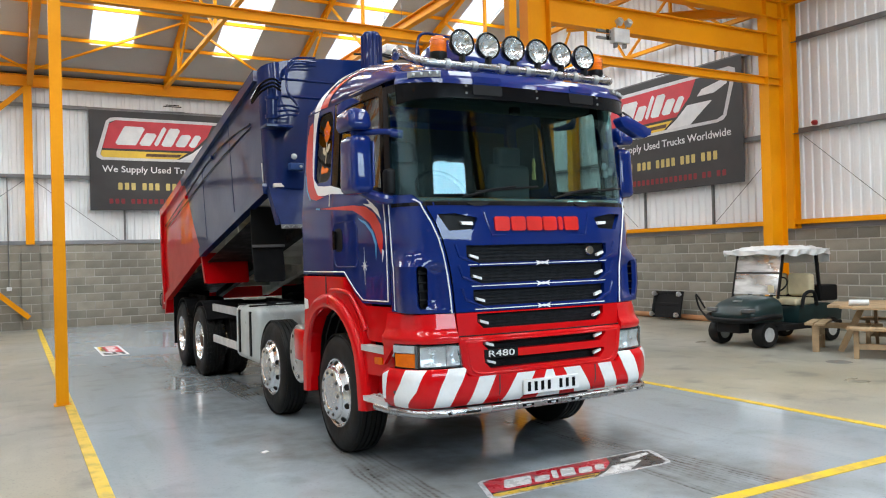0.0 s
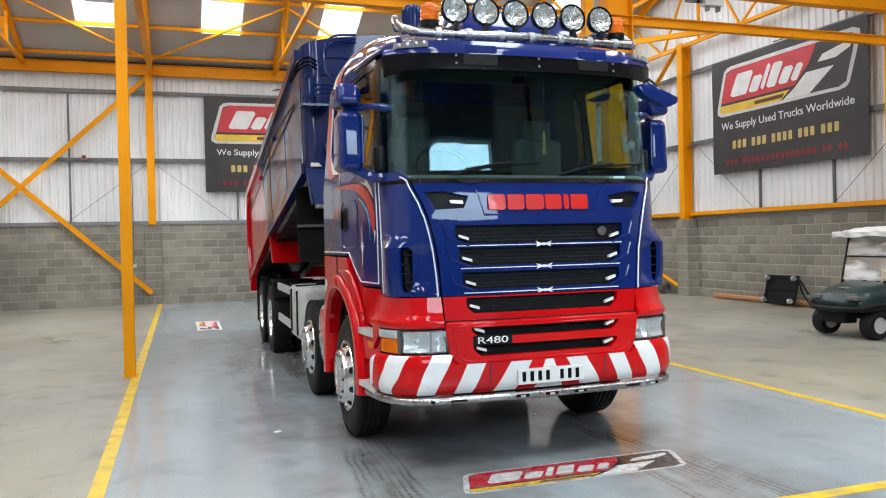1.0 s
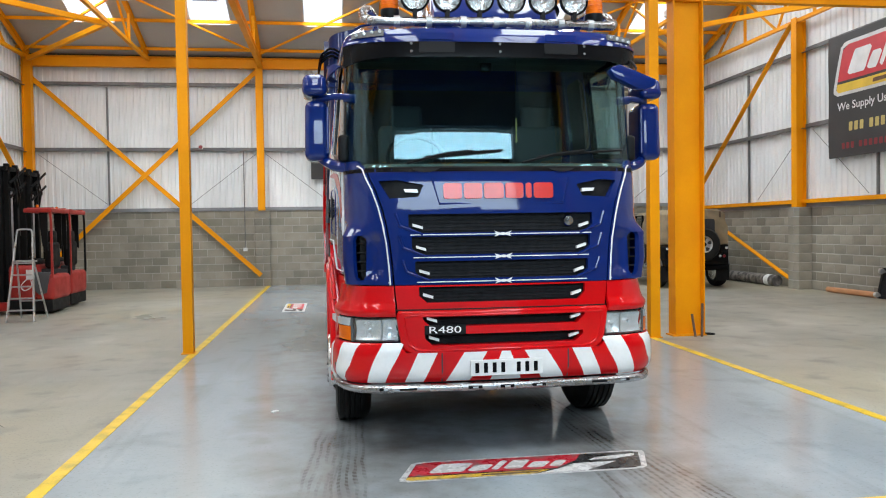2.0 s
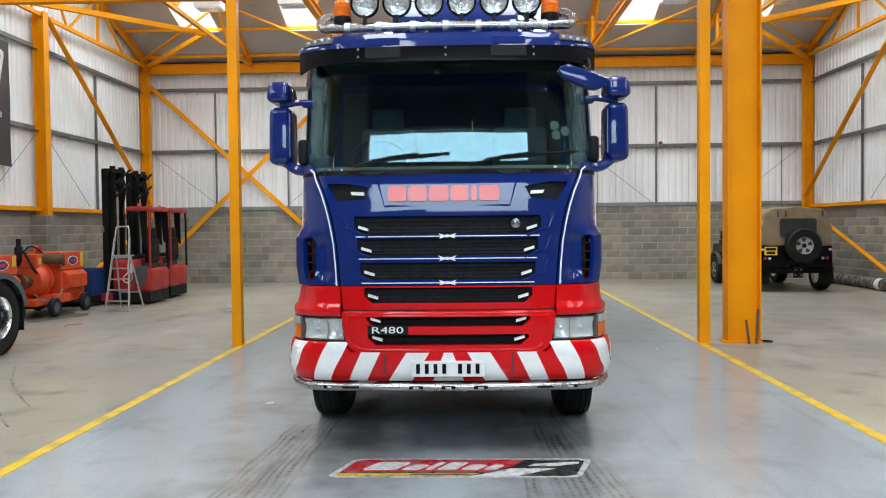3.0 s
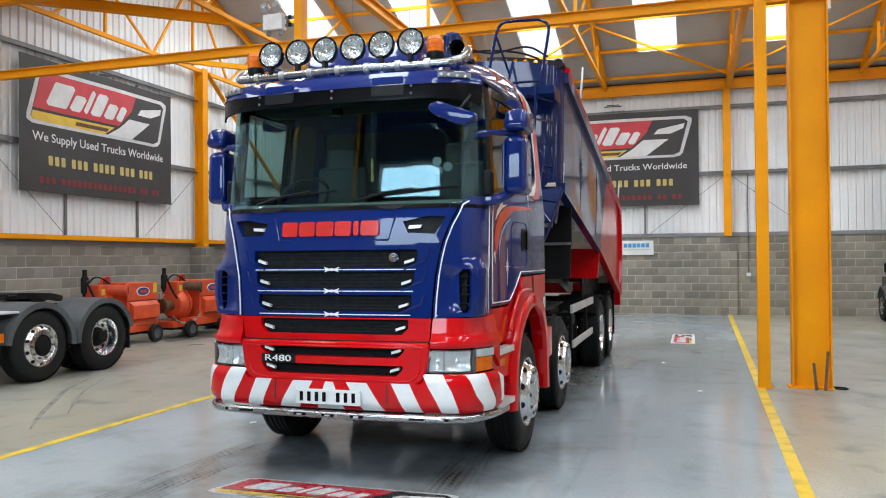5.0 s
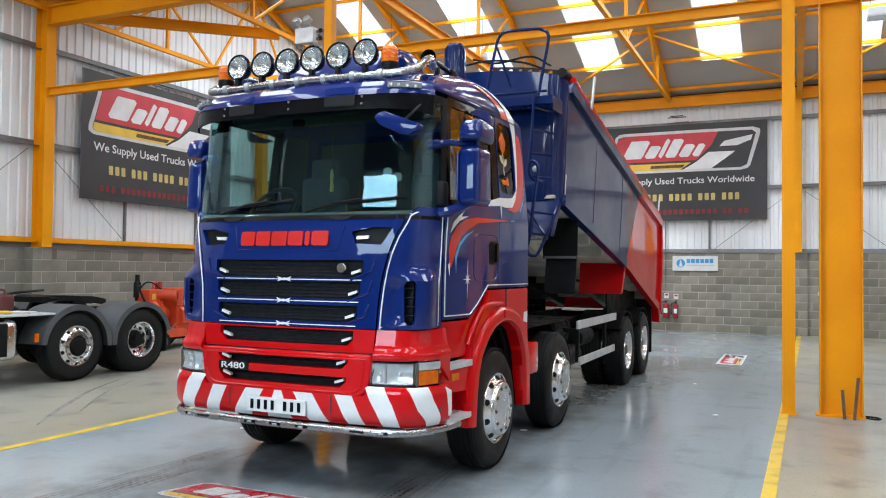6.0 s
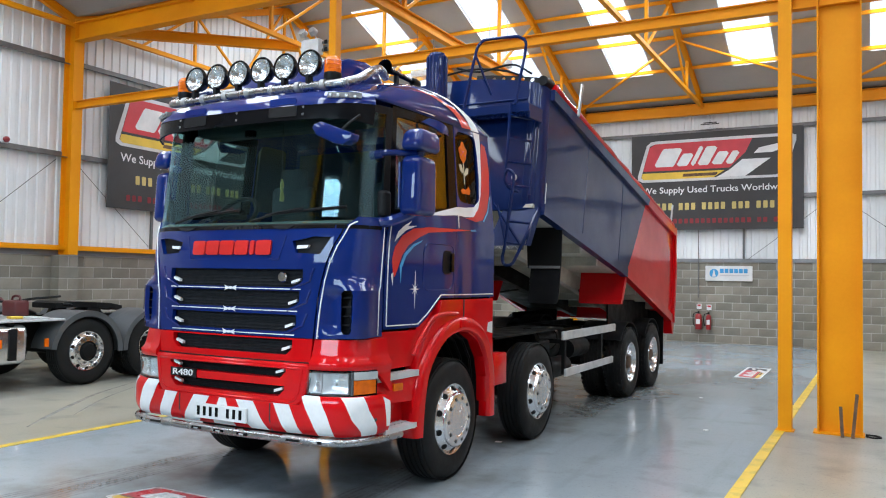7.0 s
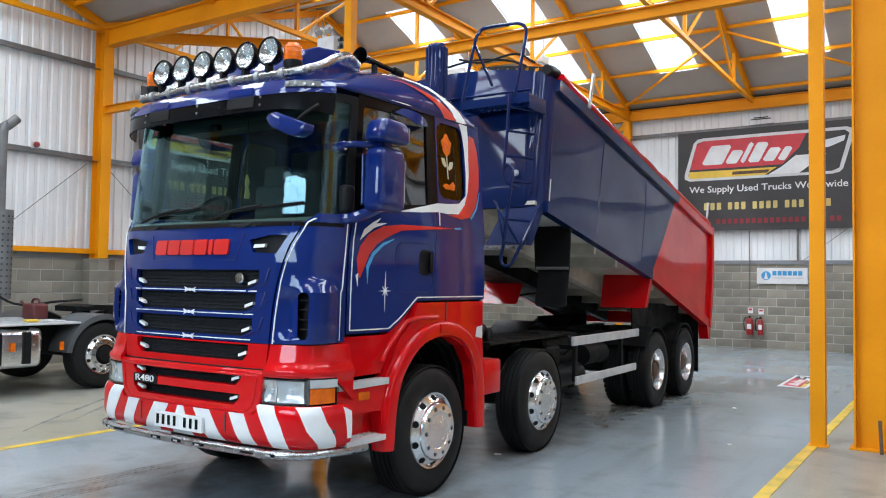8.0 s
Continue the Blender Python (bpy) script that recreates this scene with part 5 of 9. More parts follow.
for sg in (1, -1):
    c = sg * 0.90
    mk = part("marker_lamp", sheet(B(), [(SX(c - 0.09), 3.01), (SX(c + 0.09), 3.01), (SX(c + 0.09), 3.05), (SX(c - 0.09), 3.05)], visor, -0.02, 0.006), M["rail"], cab, "row of four small marker lights")
    for k in range(4):
        p = visor(SX(c - 0.066 + k * 0.044), 3.03 - 0.004 * k * sg, 0.013)
        part("diode", lathe(B(), [(0, 0.005), (0.011, 0.003), (0.013, -0.006)], 10, Matrix.Translation(p) @ pose(0, 0, 0, 90)), M["satin"], mk)
    part("visor_panel", sheet(B(), rounded(sg * 0.455 - 0.125, sg * 0.455 + 0.125, 2.975, 3.025, 0.015), visor, 0.0, 0.006), M["blue"], cab)
    part("lip_panel", sheet(B(), rounded(sg * 0.455 - 0.13, sg * 0.455 + 0.13, 2.885, 2.962, 0.012), lambda s, z, d: visor(s, z, d - 0.06 * (2.98 - z)), -0.008, -0.001), M["black"], cab, "matt black cover in the visor lip")
for x in (-0.63, 0.0, 0.63):
    for z in (2.895, 2.950):
        p = visor(SX(x) if x else 0.001, z, -0.006 - 0.06 * (2.98 - z))
        part("bolt", lathe(B(), [(0, 0.006), (0.009, 0.004), (0.011, -0.01)], 8, Matrix.Translation(p) @ pose(0, 0, 0, 90)), M["rail"], cab)

# air deflector on the roof behind the lamps
DFL = [(0.40, 3.13), (0.50, 3.30), (0.62, 3.43), (0.78, 3.50), (1.00, 3.52), (1.20, 3.51), (1.30, 3.42), (1.32, 3.34), (0.80, 3.24)]
dfl = part("air_deflector", prism(B(), DFL, "x", -0.42, 0.55, 0.025), M["blue"], cab, "navy roof air deflector", 40)
for x in (-0.2, 0.3):
    part("deflector_strut", tube(B(), [(x, 1.28, 3.40), (x, 1.50, 3.39)], 0.014, 6), M["satin"], dfl)
# light bar, lamps, beacons
lb = part("light_bar", tube(B(), smooth_path([(-0.84, 0.88, 3.33), (-0.90, 0.70, 3.345), (-0.945, 0.51, 3.275), (-0.95, 0.38, 3.20), (-0.91, 0.285, 3.155), (-0.80, 0.235, 3.135), (0.0, 0.195, 3.135), (0.80, 0.235, 3.135), (0.91, 0.285, 3.155), (0.95, 0.38, 3.20), (0.945, 0.51, 3.275), (0.90, 0.70, 3.345), (0.84, 0.88, 3.33)], 6), 0.034, 12), M["bar_steel"], cab, "bent polished steel roof light bar", 60)
for x in (-0.72, -0.49, -0.24, 0.0, 0.24, 0.49, 0.72):
    part("bar_clamp", lathe(B(), [(0.034, -0.022), (0.041, -0.020), (0.041, 0.020), (0.034, 0.022)], 14, pose(x, 0.20 + 0.05 * x * x, 3.135, 0, 90)), M["satin"], lb)
for k in range(6):
    x = -0.590 + k * 0.236
    at_lamp = pose(x, 0.21, 3.305, 86)
    lm = part("spot_lamp", lathe(B(), [(0.0, 0.10), (0.05, 0.10), (0.080, 0.07), (0.102, 0.02), (0.106, 0.0), (0.106, -0.014), (0.092, -0.012)], 28, pose(x, 0.21, 3.305, 86) @ Matrix.Scale(-1, 4, (0, 0, 1))), M["gloss_black"], cab, "round black spot lamp", 40)
    part("lamp_rim", lathe(B(), [(0.092, 0.008), (0.100, 0.018), (0.108, 0.010), (0.106, -0.01)], 28, at_lamp), M["gloss_black"], lm, "black rim", 40)
    part("reflector", lathe(B(), [(0.0, -0.060), (0.018, -0.058), (0.045, -0.043), (0.070, -0.020), (0.093, 0.008)], 24, at_lamp), M["reflector"], lm, "bright silver reflector", 12)
    part("bulb_cap", lathe(B(), [(0.0, -0.012), (0.009, -0.015), (0.011, -0.035), (0.0, -0.04)], 12, at_lamp), M["chrome"], lm, "", 40)
    gl = part("lamp_glass", lathe(B(), [(0.0, 0.018), (0.06, 0.015), (0.094, 0.009)], 28, at_lamp), M["clear"], lm, "", 60)
    gl.visible_shadow = False
    for a in (-0.05, 0.0, 0.05):
        part("glass_rib", tube(B(), [at_lamp @ Vector((a, b, 0.019 - 0.6 * b * b)) for b in np.linspace(-0.075, 0.075, 7)], 0.0022, 4), M["clear"], gl)
    part("lamp_foot", boxes((x - 0.014, x + 0.014, 0.18, 0.24, 3.15, 3.22), bevel=0.004), M["black"], lm)
for sg in (1, -1):
    bc = part("beacon", lathe(B(), [(0.0, 0.125), (0.045, 0.122), (0.058, 0.105), (0.064, 0.09), (0.064, 0.0)], 20, pose(sg * 0.765, 0.27, 3.225)), M["amber"], cab, "amber flashing beacon", 40)
    for z in (0.03, 0.06, 0.09):
        part("lens_ring", lathe(B(), [(0.064, z - 0.004), (0.067, z), (0.064, z + 0.004)], 20, pose(sg * 0.765, 0.27, 3.225)), M["amber"], bc, "", 40)
    part("beacon_base", lathe(B(), [(0.066, 0.0), (0.068, -0.03), (0.05, -0.075), (0.0, -0.075)], 20, pose(sg * 0.765, 0.27, 3.225)), M["black"], bc, "", 40)

# long air horn on the kerb side of the roof, with its foot and sound box
horn = part("air_horn", lathe(B(), [(0.030, -0.10), (0.045, -0.03), (0.066, -0.008), (0.074, 0.0), (0.072, 0.004), (0.060, -0.008), (0.036, -0.04), (0.026, -0.14), (0.021, -0.34), (0.019, -0.50), (0.0, -0.50)], 20, pose(0.68, 1.11, 3.485, 88)), M["gloss_black"], cab, "long black air horn trumpet", 40)
part("horn_drum", lathe(B(), [(0, -0.56), (0.035, -0.56), (0.040, -0.50), (0.035, -0.46), (0, -0.46)], 14, pose(0.68, 1.11, 3.485, 88)), M["black"], horn, "", 40)
for y in (1.30, 1.60):
    part("horn_foot", boxes((0.665, 0.695, y - 0.02, y + 0.02, 3.36, 3.475)), M["black"], horn)

# mirrors
def tapered(bm, z0, z1, share, yc, xc):
    """Draws a housing in towards its top."""
    for v in bm.verts:
        f = max(0.0, (v.co.z - z0) / (z1 - z0))
        v.co.y = yc + (v.co.y - yc) * (1 - share * f * f)
        v.co.x = xc + (v.co.x - xc) * (1 - 0.6 * share * f * f)
    return bm


for sg in (1, -1):
    ends = lambda a, b: (min(sg * a, sg * b), max(sg * a, sg * b))
    mr = part("mirror", tapered(box(B(), *ends(1.215, 1.395), 0.49, 0.80, 2.165, 2.615, 0.055, 5), 2.165, 2.615, 0.10, 0.70, sg * 1.30), M["blue"], cab, "tall blue mirror housing", 40)
    part("mirror_glass", boxes((*ends(1.245, 1.37), 0.797, 0.804, 2.24, 2.54)), M["chrome"], mr)
    part("housing_edge", tube(B(), [(sg * 1.225, 0.505, z) for z in np.linspace(2.22, 2.56, 6)], 0.012, 8), M["blue"], mr, "", 50)
    w2 = part("wide_mirror", tapered(box(B(), *ends(1.22, 1.41), 0.49, 0.83, 2.650, 2.818, 0.05, 5), 2.65, 2.818, 0.26, 0.68, sg * 1.33), M["blue"], cab, "small blue wide-angle mirror housing", 40)
    part("mirror_glass", boxes((*ends(1.26, 1.39), 0.815, 0.822, 2.69, 2.78)), M["chrome"], w2)
    part("mirror_arm", tube(B(), smooth_path([(sg * 1.03, 0.44, 2.615), (sg * 1.14, 0.47, 2.635), (sg * 1.30, 0.62, 2.635)], 5), 0.024, 8), M["blue"], cab, "upper blue mirror arm", 40)
    part("arm_boot", tube(B(), [(sg * 1.01, 0.435, 2.613), (sg * 1.10, 0.455, 2.625)], 0.034, 10), M["blue"], cab, "", 40)
    part("mirror_arm", tube(B(), smooth_path([(sg * 1.05, 0.45, 2.11), (sg * 1.18, 0.49, 2.125), (sg * 1.29, 0.62, 2.20)], 5), 0.04, 8), M["blue"], cab, "lower blue mirror arm", 40)
    part("mirror_neck", lathe(B(), [(0.05, 2.58), (0.032, 2.615), (0.032, 2.64), (0.055, 2.68)], 14, pose(sg * 1.305, 0.66, 0)), M["blue"], cab, "", 40)
    part("lower_mirror", box(B(), *ends(1.07, 1.15), 0.42, 0.53, 2.15, 2.35, 0.03, 3), M["black"], cab, "small black mirror on the door corner", 40)
    # teardrop wind deflector over the door window
    blade = sheet(B(), [(0.87, 2.965), (0.93, 3.0), (1.02, 2.985), (1.14, 2.955), (1.33, 2.925), (1.27, 2.895), (1.07, 2.885), (0.98, 2.92)], lambda y, z, d: skin(sg * S(y), z, d + 0.10 * math.sin(math.pi * min(1.0, max(0.0, (y - 0.86) / 0.48)))), -0.008, 0.008, step=0.05)
    part("wind_deflector", blade, M["blue"], cab, "blue teardrop wind deflector", 40)
fm = part("front_mirror", prism(B(), [(0.79, 2.765), (0.81, 2.79), (0.87, 2.805), (1.14, 2.70), (1.13, 2.655), (1.06, 2.625), (1.0, 2.635), (0.83, 2.71)], "y", 0.0, 0.10, 0.008), M["blue"], cab, "blue kerb mirror over the windscreen corner", 40)
part("mirror_arm", tube(B(), smooth_path([(0.97, 0.06, 2.71), (1.03, 0.12, 2.80), (1.04, 0.24, 2.88)], 5), 0.010, 8), M["black"], fm)

# cab inside: dash, wheel, seats, curtain rail
dash = part("dashboard", box(B(), -1.0, 1.0, 0.24, 0.62, 1.75, 2.12, 0.05, 3), M["dash"], cab, "dark grey dashboard")
part("steering_wheel", lathe(B(), [(0.22 + 0.018 * math.cos(a), 0.018 * math.sin(a)) for a in np.linspace(0, math.tau, 9)], 24, pose(-0.55, 0.66, 2.20, 52)), M["black"], cab, "black steering wheel", 60)
for x in (-0.55, 0.62):
    st = part("seat", box(B(), x - 0.25, x + 0.25, 0.95, 1.45, 1.45, 1.75, 0.06, 3), M["cab_cloth"], cab, "dark cloth seat", 40)
    part("seat_back", box(B(), x - 0.24, x + 0.24, 1.38, 1.52, 1.7, 2.55, 0.06, 3), M["cab_cloth"], st, "", 40)
    part("head_rest", box(B(), x - 0.14, x + 0.14, 1.40, 1.50, 2.50, 2.72, 0.04, 3), M["cab_cloth"], st, "", 40)
part("bunk", box(B(), -1.05, 1.05, 1.62, 2.14, 1.5, 2.2, 0.05, 2), M["cab_cloth"], cab, "dark sleeper bunk")
part("locker", box(B(), -1.0, 1.0, 0.62, 0.95, 2.93, 3.02, 0.03, 2), M["seat"], cab, "overhead storage locker")
part("lining", sheet(B(), [(-1.1, 1.4), (1.1, 1.4), (1.05, 2.98), (-1.05, 2.98)], lambda u, v, d: Vector((u, 2.14 + d, v)), 0, 0.01), M["seat"], cab)

part("tassel_cord", tube(B(), [(0.19, 0.40, 2.47), (0.19, 0.40, 2.92)], 0.003, 5), M["black"], cab)
part("pennant", prism(B(), [(0.375, 2.29), (0.42, 2.29), (0.43, 2.33), (0.41, 2.38), (0.425, 2.42), (0.405, 2.47), (0.395, 2.47), (0.378, 2.42), (0.388, 2.37)], "x", 0.187, 0.193), M["ban_gold"], cab, "yellow tassel hanging inside the windscreen")
part("sensor_box", box(B(), -0.10, -0.02, 0.27, 0.33, 2.80, 2.86, 0.01), M["gloss_black"], cab, "small black camera behind the windscreen")
for x, z in ((0.80, 2.40), (0.81, 2.33), (0.88, 2.36)):
    part("round_sticker", lathe(B(), [(0, 0.003), (0.033, 0.003), (0.034, 0)], 16, Matrix.Translation(skin(SX(x), z, -0.022)) @ pose(0, 0, 0, 90, 0, 12)), M["rail"], cab, "round paper disc on the windscreen")

# red lower nose
def low(x, z):
    return (SX(x), z)
def flare(s, most=0.03):
    """How far the lower corners stand out beyond the cab's skin."""
    return most * min(1.0, max(0.0, (abs(s) - 0.78) / 0.25))
rg_slots = [(0.606, 1.122, 1.234), (0.585, 0.957, 1.034), (0.572, 0.823, 0.90)]
rg = front_part("lower_grille_panel", [(-0.70, 0.775), (0.70, 0.775), (0.745, 0.83), (0.755, 1.03), (0.775, 1.245), (-0.775, 1.245), (-0.755, 1.03), (-0.745, 0.83)], M["red"], truck, -0.03, 0.006, [slot(*s) for s in rg_slots], "red lower grille panel", 0.06)
louvre(rg, *rg_slots[0])
FLAP = [(0.60, 0.772), (0.66, 0.782), (0.70, 0.81), (0.722, 0.86), (0.738, 0.95), (0.752, 1.05)]
flap = front_part("grille_flap", FLAP + flip(FLAP)[::-1], M["red"], rg, 0.008, 0.044, [slot(*s) for s in rg_slots[1:]], "raised red grille flap", 0.05)
loop = FLAP + flip(FLAP)[::-1]
dense = [(a[0] + (b[0] - a[0]) * t, a[1] + (b[1] - a[1]) * t) for a, b in zip(loop, loop[1:] + loop[:1]) for t in np.linspace(0, 1, 9)[:-1]]
part("flap_edge", tube(B(), [skin(SX(x), z, 0.024) for x, z in dense], 0.0205, 10, True), M["red"], flap, "", 60)
part("flap_gap", tube(B(), [skin(SX(x * 1.036), 0.915 + (z - 0.915) * 1.16, 0.004) for x, z in dense], 0.0075, 6, True), M["chassis"], rg)
part("flap_swage", tube(B(), [skin(SX(x * 0.955), 0.912 + (z - 0.912) * 0.885, 0.040) for x, z in dense], 0.010, 8, True), M["red"], flap, "", 60)
for s_ in rg_slots[1:]:
    louvre(flap, *s_, 0.036)
pb = part("model_badge", sheet(B(), [low(-0.575, 0.900), low(-0.285, 0.900), low(-0.285, 0.966), low(-0.575, 0.966)], skin, 0.038, 0.050), M["black"], flap, "black model badge")
text_part("badge_letters", "R480", 0.068, M["decal_white"], None, pb, "", 0.006, 0.0, width=0.225, mapper=lambda u, v, d: skin(SX(-0.432 + u), 0.932 + v, 0.053 + d))
for sg in (1, -1):
    cr = part("corner_wing", sheet(B(), [(sg * SX(0.768), 1.03), (sg * S(0.30), 1.03), (sg * S(0.46), 0.86), (sg * S(0.46), 1.25), (sg * S(0.2), 1.245), (sg * SX(0.785), 1.245)], lambda s, z, d: skin(s, z, d + flare(s) + lerp([(1.03, 0.03), (1.045, 0.042), (1.085, 0.042), (1.115, 0.012), (1.25, -0.015)], z)), -0.03, 0.004, step=0.03), M["red"], truck, "red front corner wing", 40)
    lamp = lambda s, z, d: skin(s, z, d + 0.02 + flare(s, 0.045))
    hl = part("headlamp", sheet(B(), [(sg * SX(0.74), 0.85), (sg * S(0.30), 0.86), (sg * S(0.30), 1.02), (sg * SX(0.745), 1.02)], lamp, -0.09, -0.045, step=0.04), M["satin"], truck, "clear headlamp with an amber corner", 40)
    # two bright bowls behind a clear fluted cover
    for u0, u1, deep in ((0.762, 0.86, 0.030), (0.866, 1.008, 0.038)):
        c0, hw = (SX(u0) + SX(u1)) / 2, (SX(u1) - SX(u0)) / 2
        part("reflector", sheet(B(), [(sg * (c0 - hw), 0.866), (sg * (c0 + hw), 0.866), (sg * (c0 + hw), 1.008), (sg * (c0 - hw), 1.008)], lambda s, z, d: lamp(s, z, d - deep * max(0.0, 1 - 0.7 * ((abs(s) - c0) / hw) ** 2 - 0.6 * ((z - 0.937) / 0.071) ** 2)), -0.006, 0.0, step=0.016), M["lamp_lens"], hl, "bright bowl reflector", 50)
        part("bulb", lathe(B(), [(0, 0.012), (0.012, 0.008), (0.014, -0.02), (0, -0.03)], 12, Matrix.Translation(lamp(sg * c0, 0.937, -0.018)) @ pose(0, 0, 0, 90)), M["lamp_lens"], hl, "", 40)
    cover = part("cover_glass", sheet(B(), [(sg * SX(0.748), 0.856), (sg * SX(1.014), 0.858), (sg * SX(1.014), 1.018), (sg * SX(0.75), 1.018)], lamp, 0.010, 0.014, step=0.04), M["lamp_glass"], hl, "clear lamp cover", 60)
    cover.visible_shadow = False
    part("lamp_divider", sheet(B(), [(sg * SX(1.02), 0.855), (sg * (SX(1.02) + 0.014), 0.855), (sg * (SX(1.02) + 0.014), 1.02), (sg * SX(1.02), 1.02)], lamp, 0.0, 0.014), M["grey_plastic"], hl)
    part("indicator", sheet(B(), [(sg * SX(1.032), 0.86), (sg * S(0.295), 0.865), (sg * S(0.295), 0.962), (sg * SX(1.032), 0.962)], lamp, 0.0, 0.013, step=0.04), M["amber"], hl, "amber indicator lens", 40)
    part("side_lens", sheet(B(), [(sg * SX(1.032), 0.968), (sg * S(0.31), 0.968), (sg * S(0.31), 1.022), (sg * SX(1.032), 1.022)], lamp, 0.0, 0.018, step=0.04), M["lens"], hl, "clear side lens", 40)
    part("lamp_bezel", tube(B(), [lamp(a, z, 0.0) for a, z in [(sg * SX(0.735), 0.845), (sg * SX(0.9), 0.845), (sg * SX(1.02), 0.85), (sg * S(0.31), 0.855), (sg * S(0.31), 1.025), (sg * SX(1.02), 1.026), (sg * SX(0.9), 1.026), (sg * SX(0.74), 1.026)]], 0.009, 6, True), M["gloss_black"], hl)


# bumper, striped
BUMP = 0.055
def bump_skin(s, z, d):
    t = (z - 0.715) / 0.14
    return skin(s, z, d + BUMP + flare(s, 0.055) - 0.03 * t ** 4)
EDGE = S(0.41)
bumper = part("bumper", sheet(B(), [(-EDGE, 0.587), (-EDGE + 0.03, 0.562), (EDGE - 0.03, 0.562), (EDGE, 0.587), (EDGE, 0.82), (EDGE - 0.03, 0.85), (SX(0.76), 0.845), (SX(0.70), 0.775), (-SX(0.70), 0.775), (-SX(0.76), 0.845), (-EDGE + 0.03, 0.85), (-EDGE, 0.82)], bump_skin, -0.08, 0.0, step=0.03), M["red"], truck, "red bumper with white warning stripes", 40)
STRIPES = (((-1.225, -1.115, 0.566), (-1.12, -0.99, 0.846)), ((-0.965, -0.85, 0.566), (-0.86, -0.715, 0.846)), ((-0.717, -0.587, 0.566), (-0.62, -0.485, 0.775)), ((-0.429, -0.262, 0.566), (-0.297, -0.135, 0.773)))
for sg in (1, -1):
    for (a, b, z0), (c, d, z1) in STRIPES:
        def e_(x):
            return -sg * x
        part("white_stripe", sheet(B(), [(e_(a), z0), (e_(b), z0), (e_(d), z1), (e_(c), z1)], bump_skin, 0.001, 0.004, step=0.03), M["decal_white"], bumper, "white reflective stripe", 40)
    part("white_stripe", sheet(B(), [(sg * (EDGE - 0.035), 0.62), (sg * (EDGE - 0.003), 0.62), (sg * (EDGE - 0.003), 0.80), (sg * (EDGE - 0.06), 0.835)], bump_skin, 0.001, 0.004, step=0.03), M["decal_white"], bumper, "white reflective stripe", 40)
    part("bumper_joint", tube(B(), [bump_skin(sg * SX(0.455), z, 0.003) for z in (0.567, 0.65, 0.72, 0.77)], 0.005, 5), M["dark"], bumper)
    part("jack_point", lathe(B(), [(0, 0.002), (0.014, 0.002)], 10, Matrix.Translation(bump_skin(sg * S(0.27), 0.68, 0.003)) @ pose(0, 0, 0, 90, 0, sg * 60)), M["dark"], bumper)
part("white_stripe", sheet(B(), [(-0.11, 0.566), (0.11, 0.566), (0.03, 0.773), (-0.03, 0.773)], bump_skin, 0.001, 0.004), M["decal_white"], bumper)
plate = part("number_plate", box(B(), -0.26, 0.26, -0.030, -0.008, 0.605, 0.716, 0.004), M["decal_white"], bumper, "white number plate with plain bars")
for k in range(7):
    x = -0.215 + k * 0.062 + (0.05 if k > 3 else 0)
    part("plate_bar", boxes((x - 0.014, x + 0.014, -0.033, -0.029, 0.627, 0.697)), M["gloss_black"], plate)
lo_bar = B()
tube(lo_bar, smooth_path([(-1.20, 0.62, 0.528), (-1.17, 0.38, 0.528), (-1.09, 0.17, 0.528), (-0.92, 0.05, 0.528), (-0.5, 0.01, 0.528), (0.0, -0.005, 0.528), (0.5, 0.01, 0.528), (0.92, 0.05, 0.528), (1.09, 0.17, 0.528), (1.17, 0.38, 0.528), (1.20, 0.62, 0.528)], 6), 0.030, 12)
lo = part("under_bar", lo_bar, M["bar_steel"], truck, "stainless under-bumper bar with small lamps", 60)
for x in (-0.85, -0.23, 0.0, 0.23, 0.87):
    yb = -0.032 if abs(x) < 0.5 else 0.018
    part("marker_lens", box(B(), x - 0.05, x + 0.05, yb - 0.008, yb + 0.01, 0.518, 0.539, 0.004), M["gloss_black"], lo)
    part("marker_diode", boxes((x - 0.02, x + 0.02, yb - 0.012, yb - 0.006, 0.523, 0.534)), M["lens"], lo)
for x in (-0.70, 0.68):
    part("print_bar", boxes((x - 0.06, x + 0.06, -0.012, 0.002, 0.520, 0.536)), M["black"], lo)

